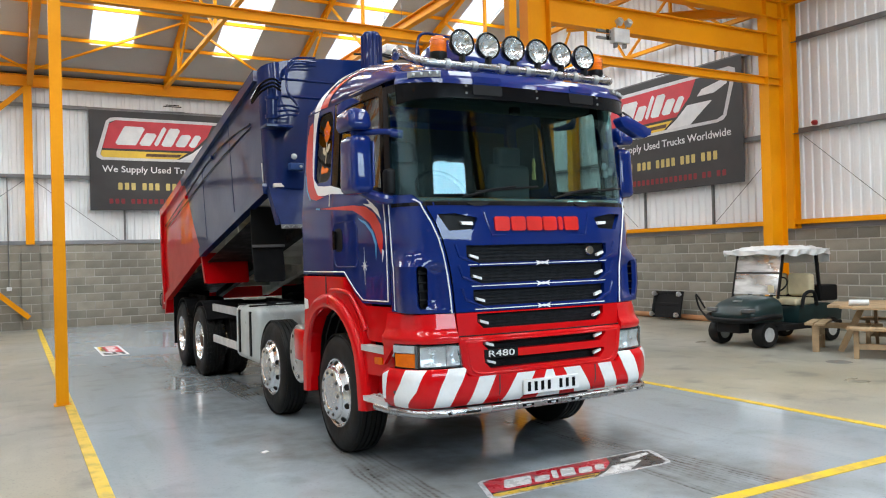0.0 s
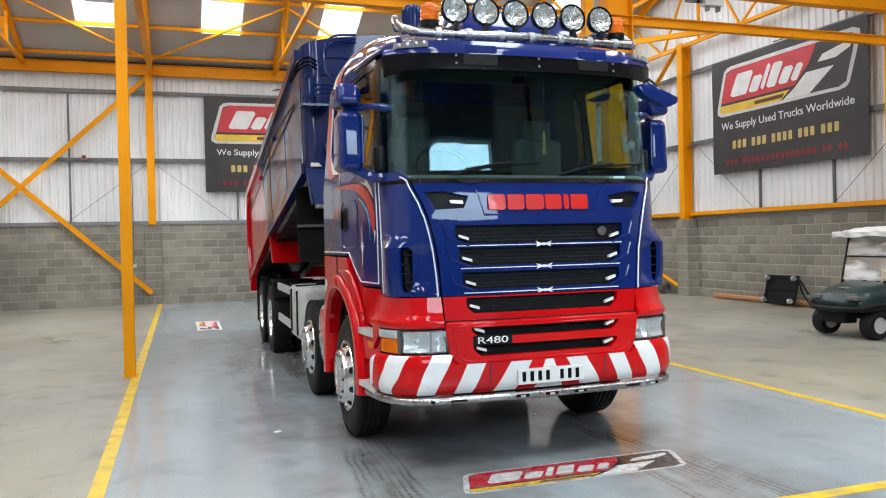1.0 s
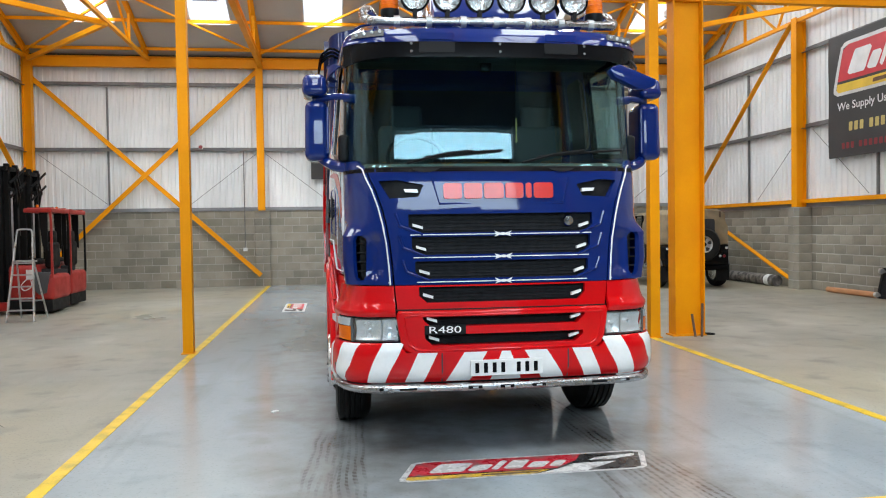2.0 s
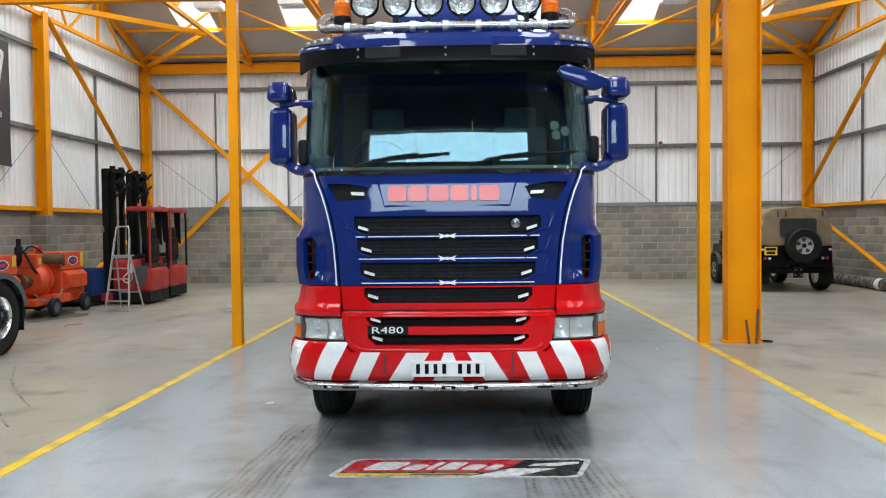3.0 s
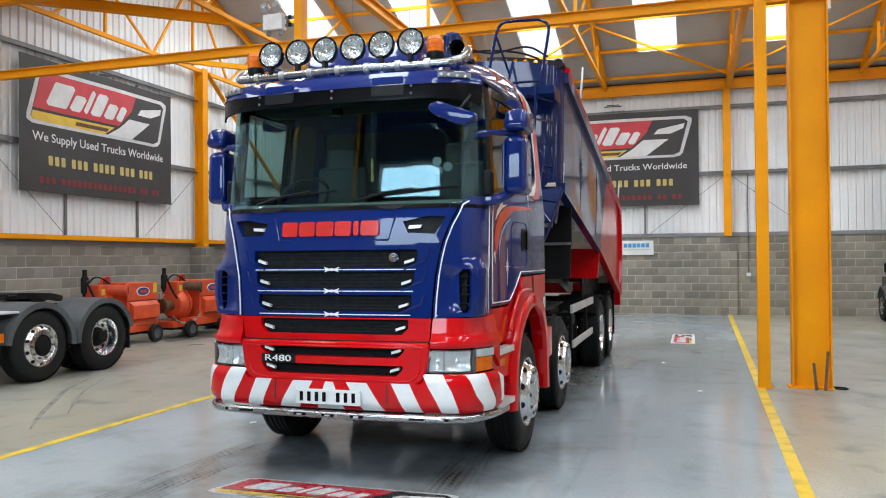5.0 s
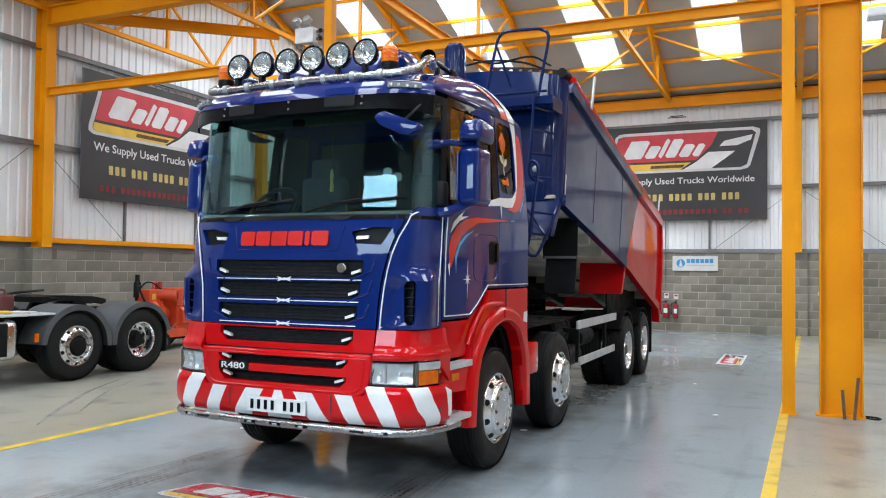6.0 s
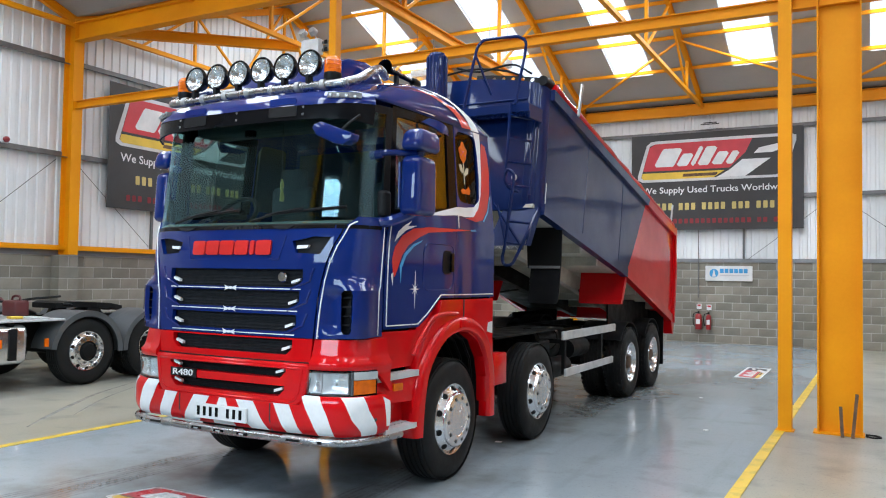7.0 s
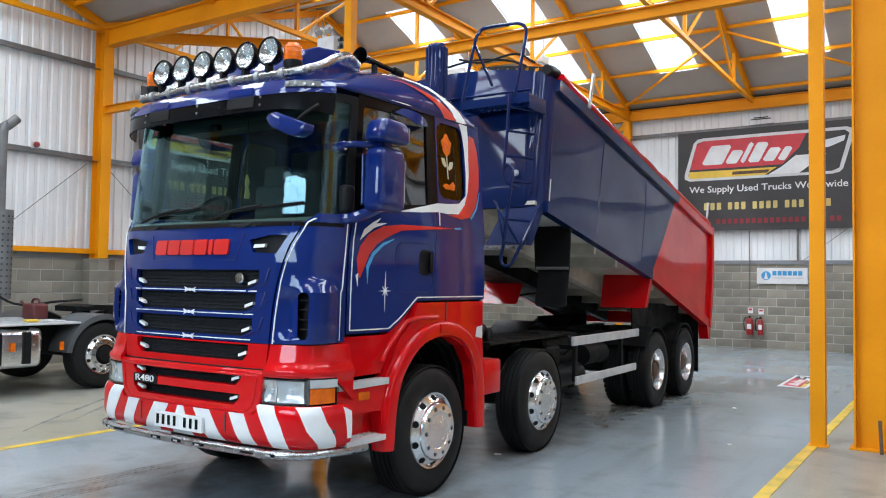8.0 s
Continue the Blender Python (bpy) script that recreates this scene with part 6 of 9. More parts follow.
# side steps and red arches
for sg in (1, -1):
    side = lambda y, z, d: Vector((sg * (lerp([(0.42, 1.12), (0.8, 1.19), (1.2, 1.225), (2.6, 1.235)], y) + d), y, z))
    for z in (0.585,):
        stp = part("step", sheet(B(), [(0.40, 0.95), (0.84, 1.0), (0.86, 1.215), (0.78, 1.235), (0.42, 1.20)], lambda u, v, d: Vector((sg * v, u, z + d)), -0.035, 0.0), M["pale_alloy"], truck, "cast aluminium entry step", 30)
        for k in range(8):
            for j in range(4):
                part("tread_stud", lathe(B(), [(0.014, 0.0), (0.010, 0.007), (0, 0.007)], 6, pose(sg * (0.99 + j * 0.05), 0.44 + k * 0.05, z)), M["satin"], stp)
    part("step_recess", sheet(B(), [(0.42, 0.52), (0.84, 0.50), (0.84, 0.78), (0.42, 0.80)], side, -0.16, -0.10), M["red"], truck, "red step well")
    part("upper_step", sheet(B(), [(0.40, 0.925), (0.86, 0.94), (0.86, 0.985), (0.40, 0.975)], side, -0.06, 0.02), M["pale_alloy"], truck, "white-edged upper step")
    sp = part("side_panel", sheet(B(), [(0.40, 0.76), (0.84, 0.75), (0.84, 0.94), (0.40, 0.925)], side, -0.06, 0.0), M["red"], truck, "red step panel")
    part("side_marker", sheet(B(), rounded(0.58, 0.68, 0.845, 0.90, 0.01), side, 0.0, 0.012), M["amber"], sp, "amber side marker")
    part("upper_panel", sheet(B(), [(0.43, 1.0), (0.84, 1.015), (0.98, 1.26), (1.18, 1.50), (1.0, 1.36), (0.88, 1.29), (0.43, 1.29)], side, -0.10, -0.04), M["red"], truck, "red panel under the door")
    # arch: front leg, crown, rear leg, with a rolled lip
    outer = [(0.83, 0.45), (0.80, 0.75), (0.85, 1.0), (0.98, 1.24), (1.15, 1.40), (1.20, 1.52), (2.17, 1.52), (2.17, 1.20), (2.19, 0.95), (2.19, 0.45)]
    inner = [(2.05, 0.45), (2.06, 0.75), (2.0, 0.98), (1.86, 1.15), (1.66, 1.235), (1.42, 1.25), (1.20, 1.19), (1.03, 1.04), (0.935, 0.80), (0.915, 0.45)]
    arch = part("wheel_arch", sheet(B(), outer + inner, side, -0.10, 0.0, step=0.08), M["red"], truck, "red wheel arch", 30)
    lip = smooth_path([(0.915, 0.45, 0), (0.94, 0.72, 0), (0.99, 0.93, 0), (1.09, 1.08, 0), (1.25, 1.20, 0), (1.50, 1.25, 0), (1.72, 1.225, 0), (1.88, 1.145, 0), (1.99, 1.0, 0), (2.05, 0.80, 0), (2.06, 0.45, 0)], 4)
    band, rows_ = B(), []
    for i, p in enumerate(lip):
        a, b = lip[max(i - 1, 0)], lip[min(i + 1, len(lip) - 1)]
        t = (b - a).normalized()
        away = Vector((-t.y, t.x, 0))
        rows_.append([band.verts.new(side((p + away * r).x, (p + away * r).y, d)) for r, d in ((-0.004, -0.10), (-0.004, 0.018), (0.008, 0.034), (0.075, 0.040), (0.102, 0.034), (0.118, 0.014), (0.122, -0.03))])
    for a, b in zip(rows_, rows_[1:]):
        for k in range(6):
            band.faces.new((a[k], a[k + 1], b[k + 1], b[k]))
    part("arch_band", band, M["red"], arch, "broad red arch flange", 40)
    part("arch_crest", tube(B(), smooth_path([side(y, z, 0.006) for y, z in ((0.80, 1.10), (0.86, 1.20), (1.0, 1.33), (1.08, 1.385), (1.25, 1.405), (1.46, 1.40))], 4), 0.018, 8), M["red"], arch, "", 50)
    part("band_joint", box(B(), -0.035, 0.035, -0.05, 0.05, -0.012, 0.012, 0.006, m=Matrix.Translation(side(1.50, 1.315, 0.038)) @ pose(0, 0, 0, 0, sg * 90, 0)), M["red"], arch)
    lin = B()
    pr = [(p[0], p[1]) for p in inner]
    for (a, b), (c, d) in zip(pr, pr[1:]):
        vs = [lin.verts.new((sg * x, yy_, zz)) for x, yy_, zz in ((1.16, a, b), (1.16, c, d), (0.6, c, d + 0.02), (0.6, a, b + 0.02))]
        lin.faces.new(vs)
    part("arch_liner", lin, M["black"], arch, "black ribbed arch liner")
    for k in range(5):
        part("liner_rib", tube(B(), [Vector((sg * (0.72 + k * 0.09), y, z - 0.012)) for y, z in pr], 0.012, 5), M["black"], arch)
    part("arch_joint", tube(B(), [side(1.58, z, 0.004) for z in (1.27, 1.36, 1.44, 1.52)], 0.006, 5), M["dark"], arch)
    part("reflector", sheet(B(), [(2.05, 1.22), (2.16, 1.20), (2.16, 1.31), (2.07, 1.30)], side, 0.001, 0.004), M["decal_white"], arch)
    part("catwalk_box", box(B(), min(sg * 0.95, sg * 1.24), max(sg * 0.95, sg * 1.24), 2.19, 2.50, 0.70, 1.0, 0.02), M["red"], truck, "red box behind the arch", 30)


# wheels
def make_wheel(steer, cap=True, hub="steel"):
    """A wheel with its outer face towards +x, its axle on the x axis; cap where a bright disc covers the hub."""
    R, W = 0.51, 0.30
    rot = pose(0, 0, 0, 0, 90, 0)
    prof = [(0.29, -W / 2 + 0.02), (0.36, -W / 2), (0.44, -W / 2 + 0.005), (0.485, -W / 2 + 0.03), (0.505, -W / 2 + 0.06)]
    tread = []
    for k in range(5):
        a = -W / 2 + 0.06 + k * 0.045
        tread += [(R, a), (R, a + 0.030), (R - 0.012, a + 0.033), (R - 0.012, a + 0.042)]
    prof += tread + [(0.505, W / 2 - 0.06), (0.485, W / 2 - 0.03), (0.44, W / 2 - 0.005), (0.36, W / 2), (0.30, W / 2 - 0.015), (0.285, W / 2 - 0.04), (0.285, -W / 2 + 0.04)]
    wheel = part("wheel", lathe(B(), prof, 48, rot), M["rubber"], None, "black tyre on a polished alloy wheel", 35)
    if not steer:
        bm = B()
        for k in range(40):
            a = k * math.tau / 40
            for sgn in (-1, 1):
                box(bm, sgn * 0.092 - 0.034, sgn * 0.092 + 0.034, -0.021, 0.021, R - 0.03, R + 0.002, m=pose(0, 0, 0, math.degrees(a), 0, 0))
        tagged(part("tread_block", bm, M["rubber"], wheel), kind="stuff")
    if steer:
        rim = [(r_, W / 2 + o) for r_, o in ((0.292, -0.035), (0.300, -0.012), (0.296, -0.002), (0.286, -0.004), (0.283, -0.012), (0.279, -0.022), (0.234, 0.022), (0.228, 0.026), (0.224, 0.046), (0.216, 0.056), (0.150, 0.062), (0.138, 0.060), (0.132, 0.054), (0.0, 0.054))[:None if cap else 9]]
    else:
        rim = [(0.29, W / 2 - 0.03), (0.285, W / 2 - 0.008), (0.272, W / 2 - 0.012), (0.255, W / 2 - 0.05), (0.245, W / 2 - 0.15), (0.20, W / 2 - 0.165), (0.15, W / 2 - 0.17)]
    r = part("rim", lathe(B(), rim, 40, rot), M["bright"], wheel, "polished alloy rim", 35)
    if steer and not cap:
        part("disc", lathe(B(), [(0.230, W / 2 + 0.022), (0.150, W / 2 + 0.026), (0.140, W / 2 + 0.0)], 32, rot), M["bright"], r, "", 35)
        part("hub", lathe(B(), [(0.142, W / 2 + 0.0), (0.118, W / 2 + 0.03), (0.110, W / 2 + 0.055), (0.05, W / 2 + 0.065), (0, W / 2 + 0.065)], 24, rot), M["chassis"], r, "black hub", 35)
    if steer:
        for k in range(10):
            a = (k + 0.5) * math.tau / 10
            n_ = Vector((0.73, 0.683 * math.cos(a), 0.683 * math.sin(a)))
            p_ = Vector((W / 2, 0.2565 * math.cos(a), 0.2565 * math.sin(a))) + n_ * 0.003
            part("hand_hole", lathe(B(), [(0, 0.002), (0.025, 0.002), (0.027, 0.0)], 14, Matrix.Translation(p_) @ n_.to_track_quat("Z", "Y").to_matrix().to_4x4()), M["chassis"], r)
        for k in range(10):
            a = k * math.tau / 10
            part("nut_hole", lathe(B(), [(0, 0.003), (0.017, 0.003), (0.019, 0)], 12, pose(W / 2 + (0.0575 if cap else 0.023), 0.178 * math.cos(a), 0.178 * math.sin(a)) @ pose(0, 0, 0, 0, 90)), M["chassis"], r)
            part("nut_cap", lathe(B(), [(0, 0.030 if not cap else 0.010), (0.012 if not cap else 0.009, 0.028 if not cap else 0.009), (0.014, 0)], 6, pose(W / 2 + (0.026 if not cap else 0.060), 0.178 * math.cos(a), 0.178 * math.sin(a)) @ pose(0, 0, 0, 0, 90)), M["grey_plastic"], r)
    else:
        part("hub", lathe(B(), [(0.150, W / 2 - 0.17), (0.135, W / 2 - 0.13), (0.105, W / 2 - 0.11), (0.095, W / 2 - 0.05), (0.085, W / 2 - 0.04), (0.0, W / 2 - 0.038)], 24, rot), M[hub], r, "dull bare hub", 35)
        for k in range(10):
            a = (k + 0.5) * math.tau / 10
            part("hand_hole", lathe(B(), [(0, 0.006), (0.031, 0.006), (0.034, 0.0)], 14, pose(W / 2 - 0.163, 0.212 * math.cos(a), 0.212 * math.sin(a)) @ pose(0, 0, 0, 0, 90)), M["chassis"], r)
        for k in range(10):
            a = k * math.tau / 10
            part("wheel_nut", lathe(B(), [(0, 0.03), (0.014, 0.03), (0.016, 0)], 6, pose(W / 2 - 0.16, 0.175 * math.cos(a), 0.175 * math.sin(a)) @ pose(0, 0, 0, 0, 90)), M["satin"], r)
    return wheel


def put_wheels(master, places, parent):
    """Lays copies of a wheel, each (x, y, z, yaw), under a thing."""
    for k, (x, y, z, yaw) in enumerate(places):
        w = master if k == 0 else copy_thing(master, Matrix())
        w.parent = parent
        w.matrix_basis = pose(x, y, z, 0, 0, yaw)


put_wheels(make_wheel(True), [(1.05, 1.47, 0.51, 0), (-1.05, 1.47, 0.51, 180), (1.05, 3.44, 0.51, 0), (-1.05, 3.44, 0.51, 180)], truck)
put_wheels(make_wheel(False), [(s * (1.10 - d), y, 0.51, 0 if s > 0 else 180) for y in (6.99, 8.345) for s in (1, -1) for d in (0, 0.34)], truck)

# chassis
ch = B()
for sg in (1, -1):
    box(ch, sg * 0.43 - 0.04, sg * 0.43 + 0.04, 0.55, 9.15, 0.72, 1.0)
for y in (1.47, 3.44, 6.99, 8.345):
    tube(ch, [(-1.0, y, 0.51), (1.0, y, 0.51)], 0.09, 10)
for y in (0.7, 2.6, 4.4, 5.8, 7.6, 9.1):
    box(ch, -0.42, 0.42, y - 0.05, y + 0.05, 0.75, 0.97)
box(ch, -0.55, 0.55, 0.35, 1.0, 0.45, 1.2)
chassis = part("chassis", ch, M["chassis"], truck, "black ladder chassis")
part("gearbox", boxes((-0.3, 0.3, 1.6, 2.9, 0.5, 1.1)), M["chassis"], chassis)
for sg in (1, -1):
    part("air_tank", lathe(B(), [(0, -0.45), (0.13, -0.42), (0.15, -0.38), (0.15, 0.38), (0.13, 0.42), (0, 0.45)], 16, pose(sg * 0.72, 4.6, 0.86, 90)), M["chassis"], chassis, "", 40)
    part("spring_pack", boxes((sg * 0.62 - 0.05, sg * 0.62 + 0.05, 6.2, 9.1, 0.62, 0.74)), M["chassis"], chassis)
    # added black plate: stands in for the shaded zone between axles and tub
    part("hinge_plate", sheet(B(), [(6.65, 1.06), (9.12, 1.0), (9.14, 1.36), (6.65, 1.43)] if sg > 0 else [(7.75, 1.0), (9.12, 1.0), (9.14, 1.14), (7.75, 1.14)], lambda u, v, d: Vector((sg * (0.98 + d), u, v)), -0.012, 0.012), M["chassis"], chassis, "black plate added for the shade over the drive axles")
    for yw in (6.99, 8.345):
        part("wheel_wing", sheet(B(), [(-1.0, 0.0), (1.0, 0.0), (1.0, 1.0), (-1.0, 1.0)], lambda u, v, d: Vector((sg * (1.22 - 0.62 * v), yw + (0.575 + d) * math.sin(u * 0.95), 0.51 + (0.575 + d) * math.cos(u * 0.95))), 0.0, 0.015, step=0.125), M["black"], chassis, "black wheel wing", 40)
    part("rear_mudflap", boxes((sg * 0.95 - 0.30, sg * 0.95 + 0.30, 8.98, 9.0, 0.30, 1.20)), M["black"], chassis, "black rubber mud flap")
# left side guard rails
for z0, z1, y0, y1 in ((1.0, 1.10, 4.2, 6.32), (0.57, 0.66, 4.3, 6.22)):
    part("side_guard", box(B(), 1.17, 1.20, y0, y1, z0, z1, 0.006), M["pale_alloy"], truck, "aluminium side guard plank")
for gx in ((1.13, 1.17, 4.32, 4.38, 0.6, 1.05), (1.13, 1.17, 5.75, 5.81, 0.6, 1.05), (0.5, 1.13, 4.32, 4.36, 0.95, 1.0)):
    part("guard_bracket", boxes(gx), M["chassis"], truck)
part("hose_bundle", tube(B(), smooth_path([(0.95, 2.5, 1.05), (0.9, 2.75, 1.25), (0.85, 2.9, 1.05), (0.8, 3.05, 1.2), (0.6, 3.2, 1.05)], 5), 0.035, 8), M["chassis"], truck, "", 40)
for k, (x, top) in enumerate(((0.80, 1.36), (0.86, 1.30), (0.72, 1.42), (0.90, 1.22))):
    part("air_line", tube(B(), smooth_path([(x, 2.45 + 0.06 * k, 1.0), (x + 0.02, 2.52 + 0.05 * k, top), (x - 0.05, 2.70 + 0.05 * k, top + 0.03), (x - 0.10, 2.86, 1.12), (x - 0.2, 3.0, 1.02)], 6), 0.016, 6), M["chassis"], truck, "", 40)
part("battery_box", box(B(), 0.55, 1.0, 3.95, 4.3, 0.55, 1.0, 0.03), M["chassis"], truck)
part("oil_tank", tube(B(), [(0.80, 3.98, 0.98), (0.80, 4.76, 0.98)], 0.145, 20), M["black"], truck, "black cylindrical oil tank", 40)
part("air_bottle", tube(B(), [(0.97, 4.10, 0.65), (0.97, 4.78, 0.65)], 0.125, 18), M["black"], truck, "black air bottle", 40)
part("air_bottle", tube(B(), [(0.90, 5.1, 0.82), (0.90, 5.72, 0.82)], 0.12, 18), M["black"], truck, "black air bottle", 40)
part("walk_plate", sheet(B(), [(0.45, 2.62), (1.05, 2.62), (1.05, 3.9), (1.0, 4.74), (0.45, 4.74)], lambda u, v, d: Vector((u, v, 1.10 + d)), 0.0, 0.02), M["chassis"], truck, "black plate over the second axle")
for y in (4.08, 4.66):
    part("tank_strap", tube(B(), [(0.80 + 0.15 * math.cos(w), y, 0.98 + 0.15 * math.sin(w)) for w in np.linspace(-1.2, 2.2, 9)], 0.006, 5), M["chassis"], truck)
# right side: fuel tank, guards, round cover
tk = part("fuel_tank", box(B(), -1.22, -0.52, 3.9, 4.9, 0.48, 1.14, 0.09, 4), M["tank"], truck, "pale metal fuel tank with black straps", 40)
for y in (4.15, 4.65):
    part("tank_strap", boxes((-1.232, -0.51, y - 0.03, y + 0.03, 1.135, 1.152), (-1.235, -1.215, y - 0.03, y + 0.03, 0.56, 1.08)), M["black"], tk)
part("tank_cap", lathe(B(), [(0.06, 0), (0.06, 0.03), (0, 0.035)], 14, pose(-0.9, 4.4, 1.14)), M["black"], tk)
for z0, z1 in ((0.99, 1.09), (0.56, 0.66)):
    part("side_guard", box(B(), -1.21, -1.18, 4.9, 6.2, z0, z1, 0.006), M["pale_alloy"], truck, "aluminium side guard plank")
cv = part("round_cover", lathe(B(), [(0, 0.014), (0.27, 0.012), (0.285, 0.0), (0.285, -0.12)], 28, pose(-1.20, 2.45, 0.755, 0, -90)), M["satin"], truck, "round drilled aluminium cover plate", 30)
for k in range(8):
    a = k * math.tau / 8
    part("drilled_hole", lathe(B(), [(0, 0.004), (0.020, 0.004), (0.022, 0)], 10, pose(-1.212, 2.45 + 0.225 * math.cos(a), 0.755 + 0.225 * math.sin(a), 0, -90)), M["dark"], cv)
part("print_bar", boxes((-1.217, -1.213, 2.36, 2.54, 0.74, 0.765)), M["decal_red"], cv)


# tipping body, tilted about its rear hinge
TILT_A = radians(11.5)
CU, SU = math.cos(TILT_A), math.sin(TILT_A)


def tub(l, x, h):
    """Body place: l back along its floor from the front, x across, h off the floor."""
    return Vector((x, 3.32 + l * CU + h * SU, 2.45 - l * SU + h * CU))


def tub_side(sg, lift=0.0):
    return lambda u, v, d: tub(u, sg * (lerp([(0, 1.205), (6.2, 1.30)], u) + 0.012 * math.sin(u * 2.3) * math.sin(max(0, min(1, v / 1.3)) * math.pi) + d + lift), v)


body = part("tipping_body", sheet(B(), [(0.0, -1.15), (0.0, 1.15), (6.2, 1.25), (6.2, -1.25)], lambda u, v, d: tub(u, v, 0.06 + d), -0.04, 0.0, step=0.5), M["underbody"], truck, "navy and red steel tipping body, half raised")
SPL_B, SPL_T = 3.35, 4.25
for sg in (1, -1):
    f = tub_side(sg)
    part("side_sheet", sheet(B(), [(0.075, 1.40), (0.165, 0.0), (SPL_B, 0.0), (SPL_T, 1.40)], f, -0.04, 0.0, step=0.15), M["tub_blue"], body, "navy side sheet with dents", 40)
    part("side_sheet_rear", sheet(B(), [(SPL_T, 1.40), (SPL_B, 0.0), (SPL_B + 0.1, -0.02), (6.25, -0.20), (6.08, 1.40)], f, -0.04, 0.0, step=0.15), M["red"], body, "red rear side sheet", 40)
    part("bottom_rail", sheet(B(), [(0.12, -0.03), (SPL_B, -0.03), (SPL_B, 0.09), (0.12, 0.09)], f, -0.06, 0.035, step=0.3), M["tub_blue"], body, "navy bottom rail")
    part("bottom_rail", sheet(B(), [(SPL_B, -0.03), (6.25, -0.23), (6.25, -0.10), (SPL_B, 0.09)], f, -0.06, 0.035, step=0.3), M["red"], body, "red bottom rail")
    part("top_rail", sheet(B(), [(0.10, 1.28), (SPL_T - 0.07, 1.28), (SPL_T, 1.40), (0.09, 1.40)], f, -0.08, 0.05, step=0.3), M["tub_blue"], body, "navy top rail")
    part("top_rail", sheet(B(), [(SPL_T - 0.07, 1.28), (6.1, 1.28), (6.08, 1.40), (SPL_T, 1.40)], f, -0.08, 0.05, step=0.3), M["red"], body, "red top rail")
    part("rear_post", sheet(B(), [(6.03, 1.42), (6.19, -0.22), (6.29, -0.22), (6.13, 1.42)], f, -0.10, 0.05), M["red"], body, "red rear corner post")
    part("corner_foot", sheet(B(), [(6.05, -0.18), (6.29, -0.22), (6.29, -0.42), (6.2, -0.42)], f, -0.12, 0.03), M["red"], body)
    for l in (1.45, 2.95):
        part("panel_seam", tube(B(), [f(l, v, 0.002) for v in np.linspace(0.1, 1.27, 8)], 0.003, 5), M["tub_blue"], body)
    part("corner_mark", sheet(B(), [(0.185, 0.10), (0.20, 0.10), (0.185, 0.34), (0.17, 0.34)], f, 0.001, 0.004), M["decal_white"], body)
    # wings and flaps hung under the floor
    def wing(u, v, d):
        return Vector((sg * u, 6.36 + 0.5 * (v - 1.365) + 0.06 * (u - 0.64) + d, v))
    wp = part("wing_plate", sheet(B(), [(0.64, 1.385), (0.66, 1.365), (1.23, 1.365), (1.25, 1.385), (1.26, 1.835), (0.60, 1.88)], wing, 0.0, 0.02), M["red"], body, "red wing plate under the body")
    part("plate_flange", sheet(B(), [(1.235, 1.37), (1.25, 1.37), (1.26, 1.83), (1.245, 1.83)], wing, 0.02, 0.10), M["red"], wp)
    part("plate_stay", bar(B(), (sg * 0.95, 6.50, 1.45), (sg * 0.45, 6.9, 1.55), 0.05, 0.03), M["chassis"], wp)
    part("front_flap_plate", sheet(B(), [(sg * 0.78, 0.0), (sg * 1.22, 0.0), (sg * 1.225, -0.47), (sg * 0.82, -0.47)], lambda u, v, d: tub(0.75 + d - v * 0.1, u, v), 0.0, 0.02), M["chassis"], body, "black front wing plate")
    part("rubber_flap", sheet(B(), [(sg * 0.85, -0.46), (sg * 1.215, -0.46), (sg * 1.215, -0.85), (sg * 1.19, -0.875), (sg * 0.875, -0.875), (sg * 0.85, -0.85)], lambda u, v, d: tub(0.82 + d, u, v), 0.0, 0.015), M["black"], body, "black rubber flap")
    part("flap_strip", sheet(B(), [(sg * 0.84, -0.445), (sg * 1.22, -0.445), (sg * 1.22, -0.475), (sg * 0.84, -0.475)], lambda u, v, d: tub(0.78 + d, u, v), 0.0, 0.02), M["rail"], body)
    # long runners under the floor, the tank side's coloured black for its shade
    part("floor_runner", sheet(B(), [(0.1, -0.20), (6.1, -0.20), (6.1, 0.02), (0.1, 0.02)], lambda u, v, d: tub(u, sg * (0.42 + d), v), -0.05, 0.05, step=0.8), M["underbody"] if sg > 0 else M["chassis"], body, "dusty grey floor runner" if sg > 0 else "floor runner coloured black for the shade")
for l in (0.9, 1.6, 2.3, 3.75, 4.3, 4.9, 5.6):
    part("cross_bearer", sheet(B(), [(-1.15, -0.10), (1.15, -0.10), (1.15, 0.03), (-1.15, 0.03)], lambda u, v, d: tub(l + d, u, v), 0.0, 0.06, step=0.6), M["underbody"], body)
# black sheet added for the deep shade under the floor on the fuel tank's side
part("floor_shield", sheet(B(), [(0.80, -1.17), (6.0, -1.20), (6.0, -0.50), (0.80, -0.50)], lambda u, v, d: tub(u, v, -0.115 + d), -0.012, 0.0, step=0.7), M["chassis"], body, "black sheet added for the shade under the floor")
# front wall with a low arched top
fw = [(-1.19, 0.0), (1.19, 0.0), (1.205, 1.40), (0.9, 1.475), (0.45, 1.54), (0.0, 1.56), (-0.45, 1.54), (-0.9, 1.475), (-1.205, 1.40)]
def front_face(u, v, d):
    """Front wall with corners turned back on a wide radius."""
    t = max(0.0, abs(u) - 1.03) / 0.175
    r = 0.175 + d
    back, x = 0.0, abs(u)
    if t > 0:
        w = min(t, 1.0) * math.pi / 2
        back, x = 0.175 - r * math.cos(w), 1.03 + r * math.sin(w)
    else:
        back = -d
    return tub(-0.08 * v / 1.4 + back, math.copysign(x, u), v)


